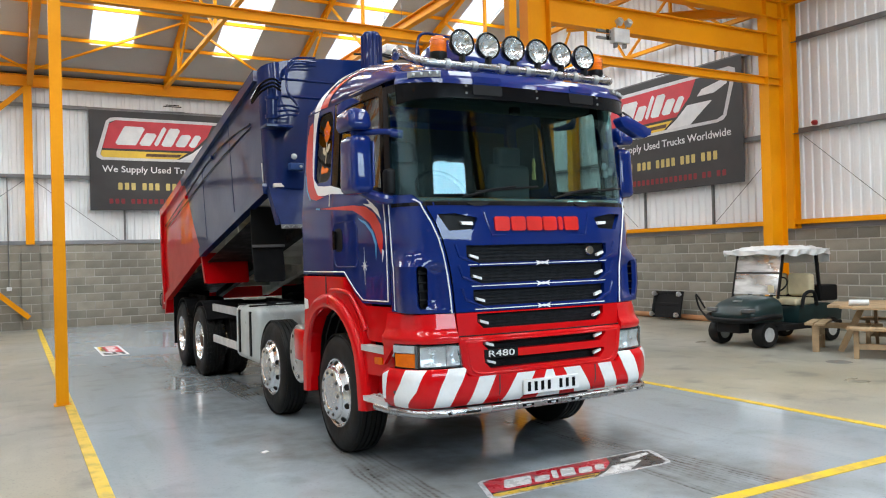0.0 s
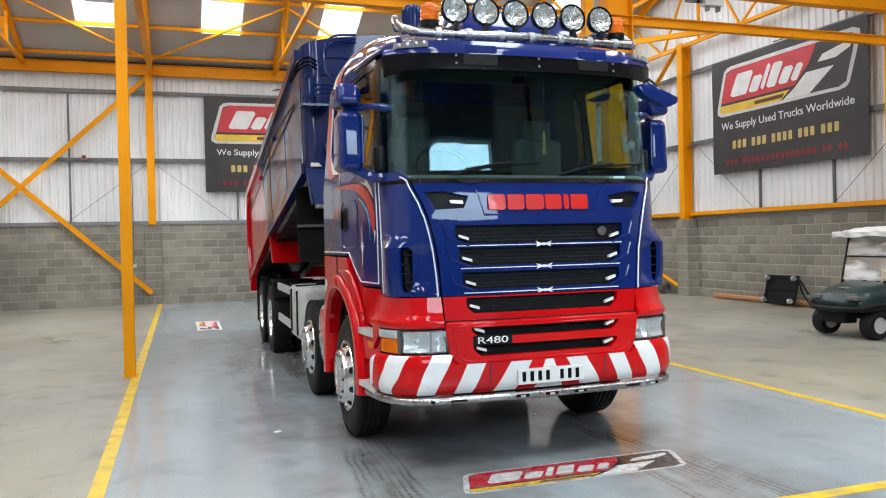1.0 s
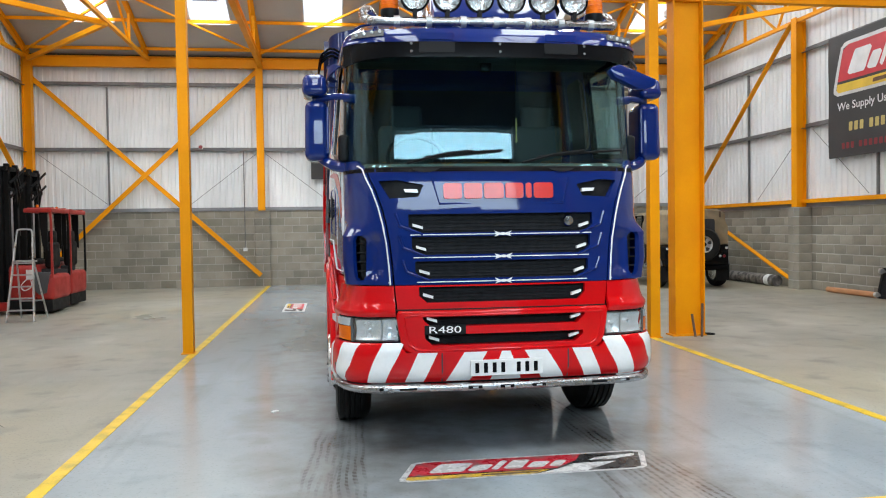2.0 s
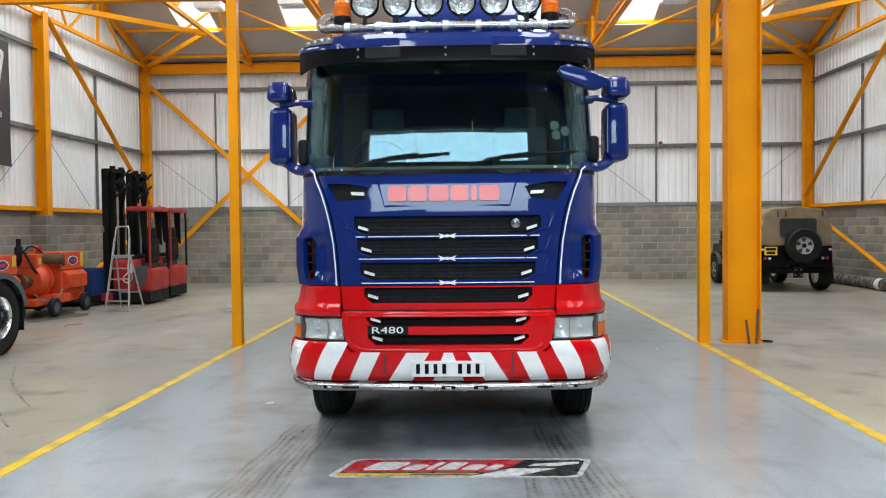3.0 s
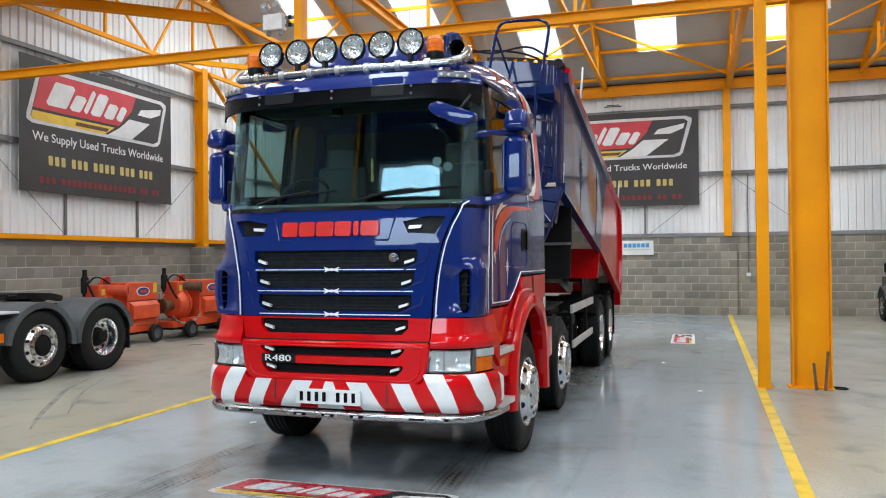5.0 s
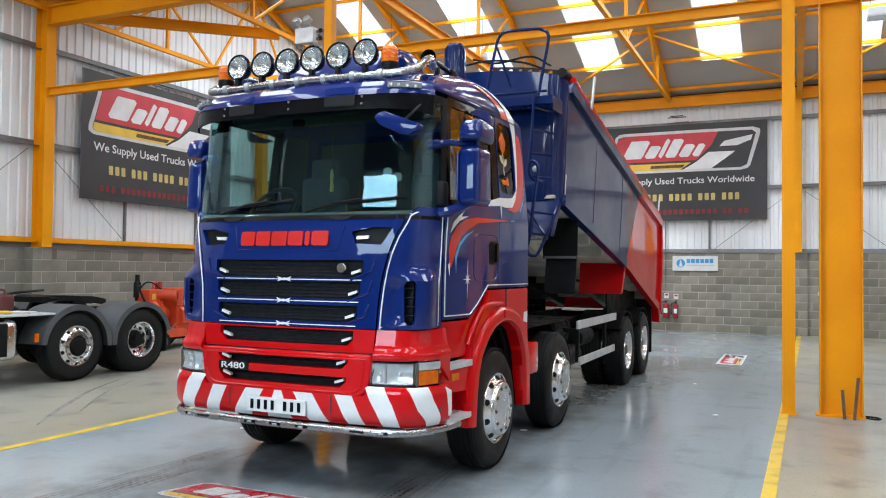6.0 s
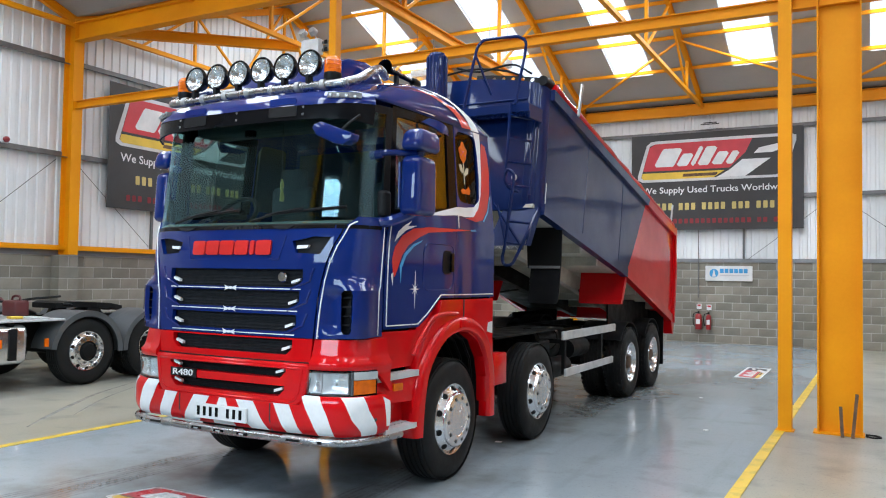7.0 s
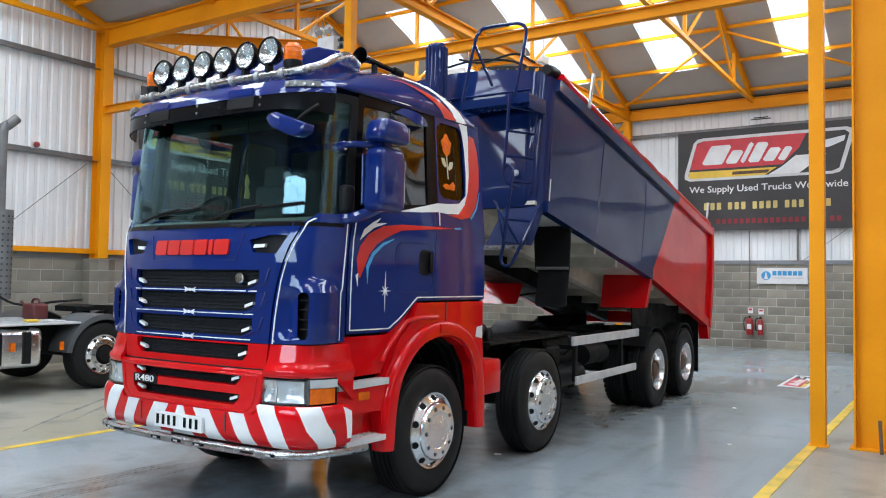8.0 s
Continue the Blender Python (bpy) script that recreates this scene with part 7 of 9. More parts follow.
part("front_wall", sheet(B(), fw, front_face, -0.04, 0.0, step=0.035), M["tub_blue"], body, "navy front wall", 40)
for sg in (1,):
    for k in range(3):
        part("corner_flute", tube(B(), [front_face(sg * (1.11 - k * 0.045), v, -0.002) for v in (0.05, 0.7, 1.36)], 0.008, 8), M["tub_blue"], body, "", 40)
for v in (1.05, 1.25):
    part("wall_swage", tube(B(), [tub(-0.08 * v / 1.4 - 0.004, x, v) for x in np.linspace(-1.0, 1.0, 9)], 0.012, 6), M["tub_blue"], body)
for sg in (1, -1):
    # sloping chequer step under each corner of the front wall, with a turned lip and a flange
    step_ = lambda u, v, d: Vector((sg * u, 3.34 - 0.27 * v - d * 0.8, 2.46 - 0.41 * v + d * 0.5))
    sk = part("front_skirt", sheet(B(), [(0.80, 0.0), (1.205, 0.0), (1.16, 1.0), (0.73, 1.0)], step_, -0.012, 0.0, step=0.1), M["tub_dull"], body, "navy sloping step plate under the front wall")
    part("skirt_flange", sheet(B(), [(3.34, 2.47), (3.44, 2.45), (3.20, 2.05), (3.07, 2.05)], lambda u, v, d: Vector((sg * (1.185 + 0.05 * (v - 2.05) + d), u, v)), -0.012, 0.0), M["tub_dull"], sk)
    part("chequer_lip", sheet(B(), [(0.73, 0.0), (1.16, 0.0), (1.16, 0.045), (0.73, 0.045)], lambda u, v, d: Vector((sg * u, 3.07 - v * 0.4 - d, 2.05 - v)), -0.01, 0.0), M["rail"], sk, "worn chequered lip")
    for k in range(9):
        part("chequer_bar", box(B(), -0.018, 0.018, -0.004, 0.004, -0.003, 0.003, m=Matrix.Translation((sg * (0.755 + k * 0.047), 3.055, 2.028)) @ pose(0, 0, 0, 0, 40 if k % 2 else -40, 0)), M["satin"], sk)
BEAM = [(0.30, 1.545), (0.5, 1.53), (0.8, 1.488), (1.1, 1.43), (1.1, 1.53), (0.8, 1.588), (0.5, 1.63), (0.30, 1.645)]
beam_holes = [[(x + 0.026 * math.cos(w), 1.605 - 0.088 * x * x + 0.026 * math.sin(w)) for w in np.linspace(0, math.tau, 10, endpoint=False)] for x in np.arange(0.40, 1.05, 0.12)]
part("canopy_beam", sheet(B(), BEAM, lambda u, v, d: tub(0.02 + d, u, v), 0.0, 0.012, beam_holes, 0.5), M["black"], body, "black drilled cover beam")
# tailgate
part("tailgate", sheet(B(), [(-1.24, -0.2), (1.24, -0.2), (1.24, 1.36), (-1.24, 1.36)], lambda u, v, d: tub(6.22 - 0.13 * v + d, u, v), 0.0, 0.05, step=0.4), M["red"], body, "red tailgate")
# rolled cover along one top edge, with hooks
roll = part("rolled_cover", tube(B(), [tub(l, 1.22 + 0.012 * l + 0.006 * math.sin(l * 9), 1.45 + 0.005 * math.sin(l * 7)) for l in np.linspace(0.15, 6.0, 40)], 0.042, 10), M["red"], body, "rolled red cover sheet", 60)
for l in (0.75, 5.75):
    part("cover_stop", bar(B(), tub(l, 1.31, 1.35), tub(l, 1.33, 1.75), 0.05, 0.02, (1, 0, 0)), M["satin"], body)
part("cover_crank", lathe(B(), [(0, -0.12), (0.055, -0.12), (0.065, 0.0), (0.055, 0.12), (0, 0.12)], 14, Matrix.Translation(tub(0.06, 1.16, 1.48)) @ pose(0, 0, 0, 90)), M["black"], body, "black roller end", 40)
for pts in (((1.05, 1.52), (0.8, 1.66), (0.4, 1.62), (0.1, 1.70)), ((0.95, 1.50), (0.7, 1.60), (0.3, 1.66), (-0.1, 1.62))):
    part("cable", tube(B(), smooth_path([tub(-0.12, x, h) for x, h in pts], 6), 0.012, 6), M["black"], body)
for sg in (-1,):
    f = tub_side(sg)
    for run in (((0.45, 0.90), (1.4, 1.06), (2.4, 1.14), (4.0, 1.10), (5.85, 1.05)), ((0.45, 0.86), (1.4, 0.93), (2.3, 0.98), (3.2, 0.97), (5.7, 0.98))):
        part("cover_rope", tube(B(), smooth_path([f(l, h, 0.012) for l, h in run], 6), 0.007, 5), M["black"], body, "black cover rope")
    part("rope_cleat", bar(B(), f(2.30, 1.12, 0.02), f(2.46, 1.15, 0.02), 0.05, 0.04, (1, 0, 0)), M["tub_blue"], body)
    part("rope_cleat", bar(B(), f(4.02, 1.05, 0.02), f(4.16, 1.10, 0.02), 0.05, 0.04, (1, 0, 0)), M["red"], body)
    # hydraulic motor of the cover on the front corner, with its pipes
    mo = part("cover_motor", lathe(B(), [(0, 3.14), (0.055, 3.14), (0.055, 3.20), (0.075, 3.20), (0.075, 3.24), (0.058, 3.245), (0.062, 3.40), (0.075, 3.405), (0.075, 3.44), (0.045, 3.445), (0.045, 3.52), (0, 3.52)], 18, pose(-1.16, 3.30, 0)), M["tub_blue"], body, "navy cover winding motor", 35)
    part("motor_shelf", box(B(), -1.25, -0.95, 3.22, 3.44, 3.105, 3.135, 0.004), M["tub_blue"], mo)
    for k in range(3):
        part("motor_pipe", tube(B(), smooth_path([(-1.12, 3.24, 3.22 + k * 0.055), (-1.0, 3.22, 3.24 + k * 0.05), (-0.90, 3.24, 3.25 + k * 0.04), (-0.88, 3.28, 3.36), (-0.97, 3.34, 3.52), (-0.96, 3.38, 3.72 + k * 0.03), (-0.86, 3.42, 3.85 + k * 0.03), (-0.60, 3.46, 3.86 + k * 0.045)], 5), 0.012, 6), M["tub_blue"], mo, "", 40)
        part("clamp_rod", tube(B(), smooth_path([(-1.08, 3.24, 3.50 + k * 0.04), (-1.18, 3.20, 3.53 + k * 0.04), (-1.28, 3.30, 3.48 + k * 0.04), (-1.32, 3.52, 3.40 + k * 0.02)], 5), 0.013, 6), M["gloss_black"], mo)
    lb2 = part("lamp_box", box(B(), -1.0, -0.84, 3.22, 3.30, 2.645, 2.725, 0.01), M["bin_blue"], body, "small blue lamp box")
    part("box_bolt", lathe(B(), [(0, 0.01), (0.016, 0.008), (0.018, 0)], 10, pose(-0.88, 3.219, 2.685, 90)), M["satin"], lb2)
    # small pale lens disc on the front wall, one on each side
    part("work_lamp", lathe(B(), [(0, 0.02), (0.03, 0.015), (0.036, 0)], 12, pose(-0.93, 3.29, 2.80, 90)), M["lens"], body)
# ladder, platform and hoop at the left of the front wall
lad = B()
tube(lad, smooth_path([(1.00, 3.05, 3.56), (0.985, 3.04, 3.20), (0.955, 3.03, 2.82), (0.95, 3.03, 2.74), (0.99, 3.06, 2.66), (1.06, 3.14, 2.62)], 4), 0.016, 8)
tube(lad, [(1.13, 3.40, 3.50), (1.13, 3.28, 2.60)], 0.014, 6)
for z in (2.68, 2.93, 3.18, 3.42):
    tube(lad, [(0.965 + 0.04 * (z - 2.7), 3.035, z), (1.13, 3.29 + 0.13 * (z - 2.6), z)], 0.013, 6)
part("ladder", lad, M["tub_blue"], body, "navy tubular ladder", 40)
lad = B()
tube(lad, smooth_path([(0.42, 3.10, 3.54), (0.50, 3.12, 3.95), (0.545, 3.14, 4.18), (0.585, 3.15, 4.26), (0.67, 3.15, 4.295), (0.97, 3.15, 4.285), (1.05, 3.15, 4.27), (1.115, 3.15, 4.22), (1.12, 3.15, 4.12), (1.07, 3.12, 3.80), (1.03, 3.10, 3.54)], 5), 0.017, 8)
tube(lad, [(0.545, 3.13, 4.13), (0.66, 3.30, 3.72)], 0.014, 6)
part("hand_hoop", lad, M["tub_blue"], body, "tall hooped grab rail", 40)
# punched platform: two edge plates and rows of raised teeth on a grid of bars
plat = part("platform", boxes((0.40, 1.19, 3.10, 3.115, 3.46, 3.545), (1.175, 1.19, 3.115, 3.48, 3.40, 3.545), (0.40, 0.415, 3.115, 3.48, 3.46, 3.545)), M["tub_blue"], body, "navy punched platform")
for j in range(5):
    part("platform_bar", boxes((0.415, 1.175, 3.135 + j * 0.07, 3.165 + j * 0.07, 3.515, 3.530)), M["tub_blue"], plat)
    for k in range(11):
        part("grip_tooth", box(B(), 0.43 + k * 0.068, 0.465 + k * 0.068, 3.138 + j * 0.07, 3.162 + j * 0.07, 3.49, 3.55), M["tub_blue"], plat)
lad = B()
tube(lad, smooth_path([(0.95, 3.04, 2.78), (0.99, 3.02, 2.84), (1.05, 3.02, 2.80), (1.06, 3.01, 2.70), (1.02, 3.0, 2.40), (0.985, 2.98, 2.05), (0.965, 2.97, 1.92), (0.99, 2.97, 1.85), (1.06, 2.98, 1.85), (1.11, 3.0, 1.94), (1.16, 3.06, 2.10), (1.25, 3.20, 2.42)], 5), 0.017, 8)
for z in (2.08, 2.30):
    tube(lad, [(0.99 + 0.10 * (z - 2.05), 2.985, z), (1.155 + 0.26 * (z - 2.1), 3.06 + 0.4 * (z - 2.1), z - 0.02)], 0.013, 6)
tube(lad, [(0.80, 3.10, 2.50), (1.14, 3.02, 2.06)], 0.014, 6)
tube(lad, [(0.84, 3.10, 2.49), (0.98, 2.99, 2.10)], 0.012, 6)
part("drop_ladder", lad, M["tub_blue"], body, "navy folding lower ladder", 40)
part("work_lamp", lathe(B(), [(0, 0.02), (0.03, 0.015), (0.036, 0)], 12, pose(0.93, 3.33, 2.80, 90)), M["lens"], body)
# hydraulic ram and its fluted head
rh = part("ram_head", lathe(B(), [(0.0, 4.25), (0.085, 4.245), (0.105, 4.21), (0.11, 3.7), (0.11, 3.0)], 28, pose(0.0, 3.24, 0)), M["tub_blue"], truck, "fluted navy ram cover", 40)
for k in range(14):
    a = k * math.tau / 14
    part("flute", tube(B(), [(0.11 * math.cos(a), 3.24 + 0.11 * math.sin(a), z) for z in (3.0, 4.20)], 0.012, 6), M["tub_blue"], rh)
part("ram", lathe(B(), [(0.09, 3.1), (0.09, 2.2), (0.12, 2.2), (0.12, 1.5), (0.15, 1.5), (0.15, 0.8)], 20, pose(0.0, 3.16, 0)), M["chassis"], truck, "telescopic tipping ram", 40)
part("fly_box", box(B(), -0.7, 0.2, 2.55, 2.9, 1.0, 1.3, 0.03), M["chassis"], truck)


# ---- small fixtures of the hall ----
def extinguisher(x, r, h):
    e = thing("fire_extinguisher", "red fire extinguisher hung on the blockwork", "extinguisher", (x, YB - 0.10, 0.36), group="extinguishers")
    part("cylinder", lathe(B(), [(0, 0), (r, 0.01), (r, h - 0.06), (r * 0.6, h - 0.01), (r * 0.3, h), (0, h)], 18), M["ext_red"], e, "", 40)
    part("valve", boxes((-0.02, 0.02, -0.03, 0.05, h, h + 0.06)), M["black"], e)
    part("hose", tube(B(), smooth_path([(0, -0.03, h + 0.03), (-r - 0.04, -0.03, h - 0.02), (-r - 0.05, -0.02, h * 0.4), (-r - 0.01, -0.02, 0.1)], 5), 0.012, 6), M["black"], e)
    part("info_label", boxes((-r * 0.6, r * 0.6, -r - 0.004, -r + 0.01, h * 0.35, h * 0.65)), M["decal_white"], e)
    part("id_sign", boxes((-0.065, 0.065, 0.075, 0.085, h + 0.12, h + 0.27)), M["decal_white"], e, "small white safety sign")
    part("id_print", boxes((-0.045, 0.045, 0.070, 0.076, h + 0.20, h + 0.25)), M["ban_red"], e)


extinguisher(4.42, 0.09, 0.45)
extinguisher(4.69, 0.07, 0.43)


def conduit(x, z0, z1, switch):
    c = tagged(part("conduit", tube(B(), [(x, YB - 0.05, z0), (x, YB - 0.05, z1)], 0.013, 6), M["rail"]), "thin grey cable conduit on the back wall", "conduit", "conduits")
    if switch:
        part("switch_box", box(B(), x - 0.06, x + 0.06, YB - 0.09, YB - 0.03, z0 - 0.1, z0, 0.008), M["white"], c)


conduit(0.55, 1.15, 4.0, True)
conduit(4.40, 1.25, 3.2, False)
conduit(8.42, 1.2, 4.0, True)
conduit(13.95, 1.0, 4.1, True)


def sounder(m):
    s = tagged(new("alarm_sounder"), "small red alarm sounder on a sheeting rail", "alarm", "alarms")
    s.matrix_world = m
    part("base", boxes((-0.06, 0.06, 0.0, 0.05, -0.06, 0.06)), M["ban_white"], s)
    part("horn", lathe(B(), [(0, 0.09), (0.03, 0.09), (0.055, 0.05), (0.055, 0)], 14, pose(0, -0.002, 0, 90)), M["ext_red"], s, "", 40)


sounder(pose(-0.65, YB - 0.16, 4.12))
sounder(pose(10.3, YB - 0.16, 4.12))
sounder(pose(XL + 0.16, 9.35, 4.12, 0, 0, 90))
sounder(pose(XR - 0.16, 10.1, 4.12, 0, 0, -90))


def high_bay(x, y, z):
    h = thing("high_bay_lamp", "white rectangular high-bay lamp hung under the roof, switched off", "lamp", (x, y, z), group="high-bay lamps")
    part("housing", box(B(), -0.32, 0.32, -0.22, 0.22, -0.09, 0.09, 0.02), M["white"], h)
    part("diffuser", boxes((-0.28, 0.28, -0.18, 0.18, -0.10, -0.088)), M["lens"], h)
    for sx in (-0.25, 0.25):
        part("hanger_wire", tube(B(), [(sx, 0, 0.09), (sx, 0, roof_z(y) - z - 0.02)], 0.006, 5), M["rail"], h)


for p in ((-1.75, 18.5, 7.1), (0.2, 18.9, 7.25), (9.5, 18.6, 7.1), (12.2, 19.2, 7.2)):
    high_bay(*p)


def flood_box(x, y, z, turn, arm):
    f = thing("junction_box", "grey electrical box with small emergency floodlights", "electrical box", (x, y, z), turn, "junction boxes")
    part("case", box(B(), -0.175, 0.175, -0.07, 0.07, -0.125, 0.125, 0.015), M["pale_alloy"], f)
    for z0 in (-0.05, 0.07):
        part("channel_rail", boxes((min(arm * 0.17, arm * 0.48), max(arm * 0.17, arm * 0.48), 0.02, 0.06, z0 - 0.02, z0 + 0.02)), M["rail"], f, "dull strut channel")
        part("rail_nut", boxes((arm * 0.26 - 0.025, arm * 0.26 + 0.025, 0.0, 0.02, z0 - 0.03, z0 + 0.03)), M["chassis"], f)
    for sx in (-0.1, 0.1):
        part("flood_head", lathe(B(), [(0, 0.10), (0.06, 0.08), (0.075, 0), (0, 0)], 12, pose(sx, -0.09, 0.20, 60)), M["satin"], f, "", 40)
        part("flood_glass", lathe(B(), [(0, 0.004), (0.065, 0.003)], 12, pose(sx, -0.09, 0.20, 60) @ pose(0, 0, -0.005, 180)), M["lens"], f)
        part("head_stem", tube(B(), [(sx, -0.03, 0.12), (sx, -0.07, 0.20)], 0.015, 6), M["satin"], f)
    part("bracket", boxes((-0.22, 0.22, 0.07, 0.10, -0.02, 0.04), (-0.12, -0.08, -0.04, 0.04, -0.20, -0.125), (0.08, 0.12, -0.04, 0.04, -0.20, -0.125)), M["rail"], f)


flood_box(9.96, 10.48, 5.40, 0, -1)
flood_box(0.72, 10.60, 5.38, 0, 1)

for k, (x, h, lean) in enumerate(((8.34, 0.33, 0.02), (8.44, 0.48, -0.045))):
    tagged(part("steel_strip", bar(B(), (x, 10.46, 0.0), (x - lean, 10.53, h), 0.035, 0.010, (0, 1, 0)), M["steel"]), "short rusty steel strip leaning on the pillar", "steel strip", "leaning strips")
tagged(part("cable_end", tube(B(), smooth_path([(8.57, 10.60, 0.012), (8.66, 10.56, 0.012), (8.72, 10.62, 0.012), (8.67, 10.70, 0.012), (8.57, 10.72, 0.012)], 5), 0.010, 6), M["black"], None, "", 40), "short loop of black cable on the floor by the pillar", "cable")


# ---- tractor unit seen from behind its cab ----
tr = thing("tractor_unit", "grey-winged tractor unit chassis with polished wheels on bare concrete", "lorry", (-3.0, 0, 0))
XO = 1.20
trw = make_wheel(True, False)
put_wheels(trw, [(XO - 0.15, 8.53, 0.51, 0), (-XO + 0.15, 8.53, 0.51, 180)], tr)
trd = make_wheel(False, hub="chassis")
put_wheels(trd, [(XO - 0.15, 9.78, 0.51, 0), (-XO + 0.15, 9.78, 0.51, 180), (XO - 0.49, 9.78, 0.51, 0), (-XO + 0.49, 9.78, 0.51, 180)], tr)
c = B()
for sg in (1, -1):
    box(c, sg * 0.42 - 0.04, sg * 0.42 + 0.04, 5.2, 10.45, 0.70, 0.98)
for y in (8.53, 9.78):
    tube(c, [(-1.0, y, 0.51), (1.0, y, 0.51)], 0.09, 10)
for y in (5.4, 7.2, 9.1, 10.4):
    box(c, -0.4, 0.4, y - 0.05, y + 0.05, 0.72, 0.96)
box(c, -0.75, 0.75, 7.75, 8.05, 0.55, 0.95)
part("chassis", c, M["chassis"], tr, "black ladder chassis")
for sg in (1, -1):
    for yc, w0, w1 in ((8.53, -1.45, 1.62), (9.78, -1.62, 1.35)):
        arc = lambda u: w0 + (w1 - w0) * u
        w = part("wing", sheet(B(), [(0.0, 0.0), (1.0, 0.0), (1.0, 1.0), (0.0, 1.0)], lambda u, v, d: Vector((sg * (XO + 0.02 - 0.66 * v), yc + (0.60 + d) * math.sin(arc(u)), 0.50 + (0.60 + d) * math.cos(arc(u)))), 0.0, 0.018, step=0.05), M["grey_plastic"], tr, "grey plastic wheel wing", 40)
        part("wing_valance", sheet(B(), [(0.0, 0.0), (1.0, 0.0), (1.0, 1.0), (0.0, 1.0)], lambda u, v, d: Vector((sg * (XO + 0.02 + d), yc + (0.535 + 0.083 * v) * math.sin(arc(u)), 0.50 + (0.535 + 0.083 * v) * math.cos(arc(u)))), 0.0, 0.015, step=0.05), M["grey_plastic"], w, "", 40)
    part("mud_flap", boxes((sg * 0.87 - 0.33, sg * 0.87 + 0.33, 10.31, 10.33, 0.28, 0.85)), M["black"], tr)
    part("side_marker", boxes((sg * (XO + 0.01) - 0.012, sg * (XO + 0.01) + 0.012, 7.82, 7.88, 0.62, 0.74)), M["amber"], tr, "amber side marker")
fifth = part("fifth_wheel", sheet(B(), [(-0.46, 8.80), (-0.30, 8.62), (0.30, 8.62), (0.46, 8.80), (0.50, 9.2), (0.40, 9.62), (0.26, 9.90), (0.12, 9.96), (0.06, 9.35), (-0.06, 9.35), (-0.12, 9.96), (-0.26, 9.90), (-0.40, 9.62), (-0.50, 9.2)], lambda u, v, d: Vector((u, v, 1.225 - 0.05 * (v - 8.9) - 0.10 * max(0.0, v - 9.5) - 0.16 * max(0.0, 8.85 - v) + d)), -0.085, 0.0, step=0.12), M["chassis"], tr, "greasy black fifth wheel plate", 30)
for sg in (1, -1):
    part("fifth_wheel_bracket", prism(B(), [(8.98, 0.98), (9.36, 0.98), (9.26, 1.16), (9.08, 1.16)], "x", sg * 0.44 - 0.05, sg * 0.44 + 0.05, 0.008), M["chassis"], fifth)
part("release_handle", tube(B(), smooth_path([(0.20, 8.72, 1.16), (0.55, 8.70, 1.18), (0.60, 8.62, 1.20), (0.62, 8.50, 1.20)], 4), 0.014, 6), M["chassis"], fifth)
part("fifth_wheel_stand", boxes((-0.55, 0.55, 8.95, 9.38, 0.955, 0.985)), M["chassis"], tr)
tk2 = part("fuel_tank", box(B(), 0.55, 1.20, 5.6, 7.60, 0.40, 0.95, 0.10, 4), M["bright"], tr, "polished fuel tank with black straps", 40)
for y in (6.3, 6.95, 7.35):
    part("tank_strap", boxes((1.195, 1.215, y - 0.055, y + 0.055, 0.46, 0.90), (0.6, 1.16, y - 0.055, y + 0.055, 0.945, 0.96)), M["black"], tk2)
part("side_marker", boxes((1.21, 1.23, 7.12, 7.18, 0.64, 0.76)), M["amber"], tk2)
deck = part("catwalk", box(B(), -0.6, 1.22, 6.2, 8.14, 0.985, 1.015, 0.008), M["pale_alloy"], tr, "pale aluminium catwalk")
for k in range(12):
    part("catwalk_rib", boxes((-0.55, 1.18, 6.28 + k * 0.15, 6.31 + k * 0.15, 1.015, 1.02)), M["alu"], deck)
part("airlines", tube(B(), smooth_path([(-0.1, 7.3, 1.6), (0.0, 7.8, 1.25), (0.15, 8.4, 1.28), (0.0, 8.9, 1.3)], 6), 0.02, 6), M["black"], tr)
# upright exhaust with its drilled guard, behind the cab's place
ex = part("exhaust_pipe", tube(B(), smooth_path([(-0.72, 7.91, 0.9), (-0.72, 7.91, 2.5), (-0.72, 7.91, 3.95), (-0.71, 7.97, 4.07), (-0.70, 8.12, 4.22)], 4), 0.075, 14), M["rail"], tr, "tall dull exhaust pipe", 50)
part("exhaust_guard", tube(B(), [(-0.66, 7.95, 1.3), (-0.66, 7.95, 2.72)], 0.13, 16), M["rail"], ex, "drilled steel guard", 50)
for k in range(14):
    for a in (-0.6, 0.0, 0.6):
        part("guard_hole", lathe(B(), [(0, 0.004), (0.016, 0.004), (0.018, 0)], 8, pose(-0.66 + 0.13 * math.cos(a), 7.95 + 0.13 * math.sin(a), 1.38 + k * 0.095, 0, 90, math.degrees(a))), M["dark"], ex)

can = thing("jerry_can", "maroon plastic fuel can standing on the catwalk", "can", (-2.74, 7.98, 1.02))
part("can_body", box(B(), -0.17, 0.17, -0.12, 0.12, 0, 0.24, 0.04, 3), M["jerry"], can, "", 40)
part("can_spout", tube(B(), [(-0.15, 0, 0.10), (-0.36, -0.02, 0.26)], 0.025, 8), M["jerry"], can)
part("can_handle", tube(B(), smooth_path([(-0.10, 0, 0.23), (-0.05, 0, 0.30), (0.08, 0, 0.30), (0.12, 0, 0.23)], 4), 0.018, 6), M["jerry"], can)
tagged(part("paper_sheet", box(B(), -2.50, -2.12, 7.84, 8.10, 1.02, 1.026), M["white"]), "white paper lying on the catwalk", "paper")
tagged(part("cleaning_cloth", prism(B(), [(-2.24, 7.52), (-2.06, 7.48), (-2.02, 7.64), (-2.18, 7.68)], "z", 1.02, 1.055, 0.012), M["ban_yellow"], None, "", 40), "crumpled yellow cleaning cloth on the catwalk", "cloth")


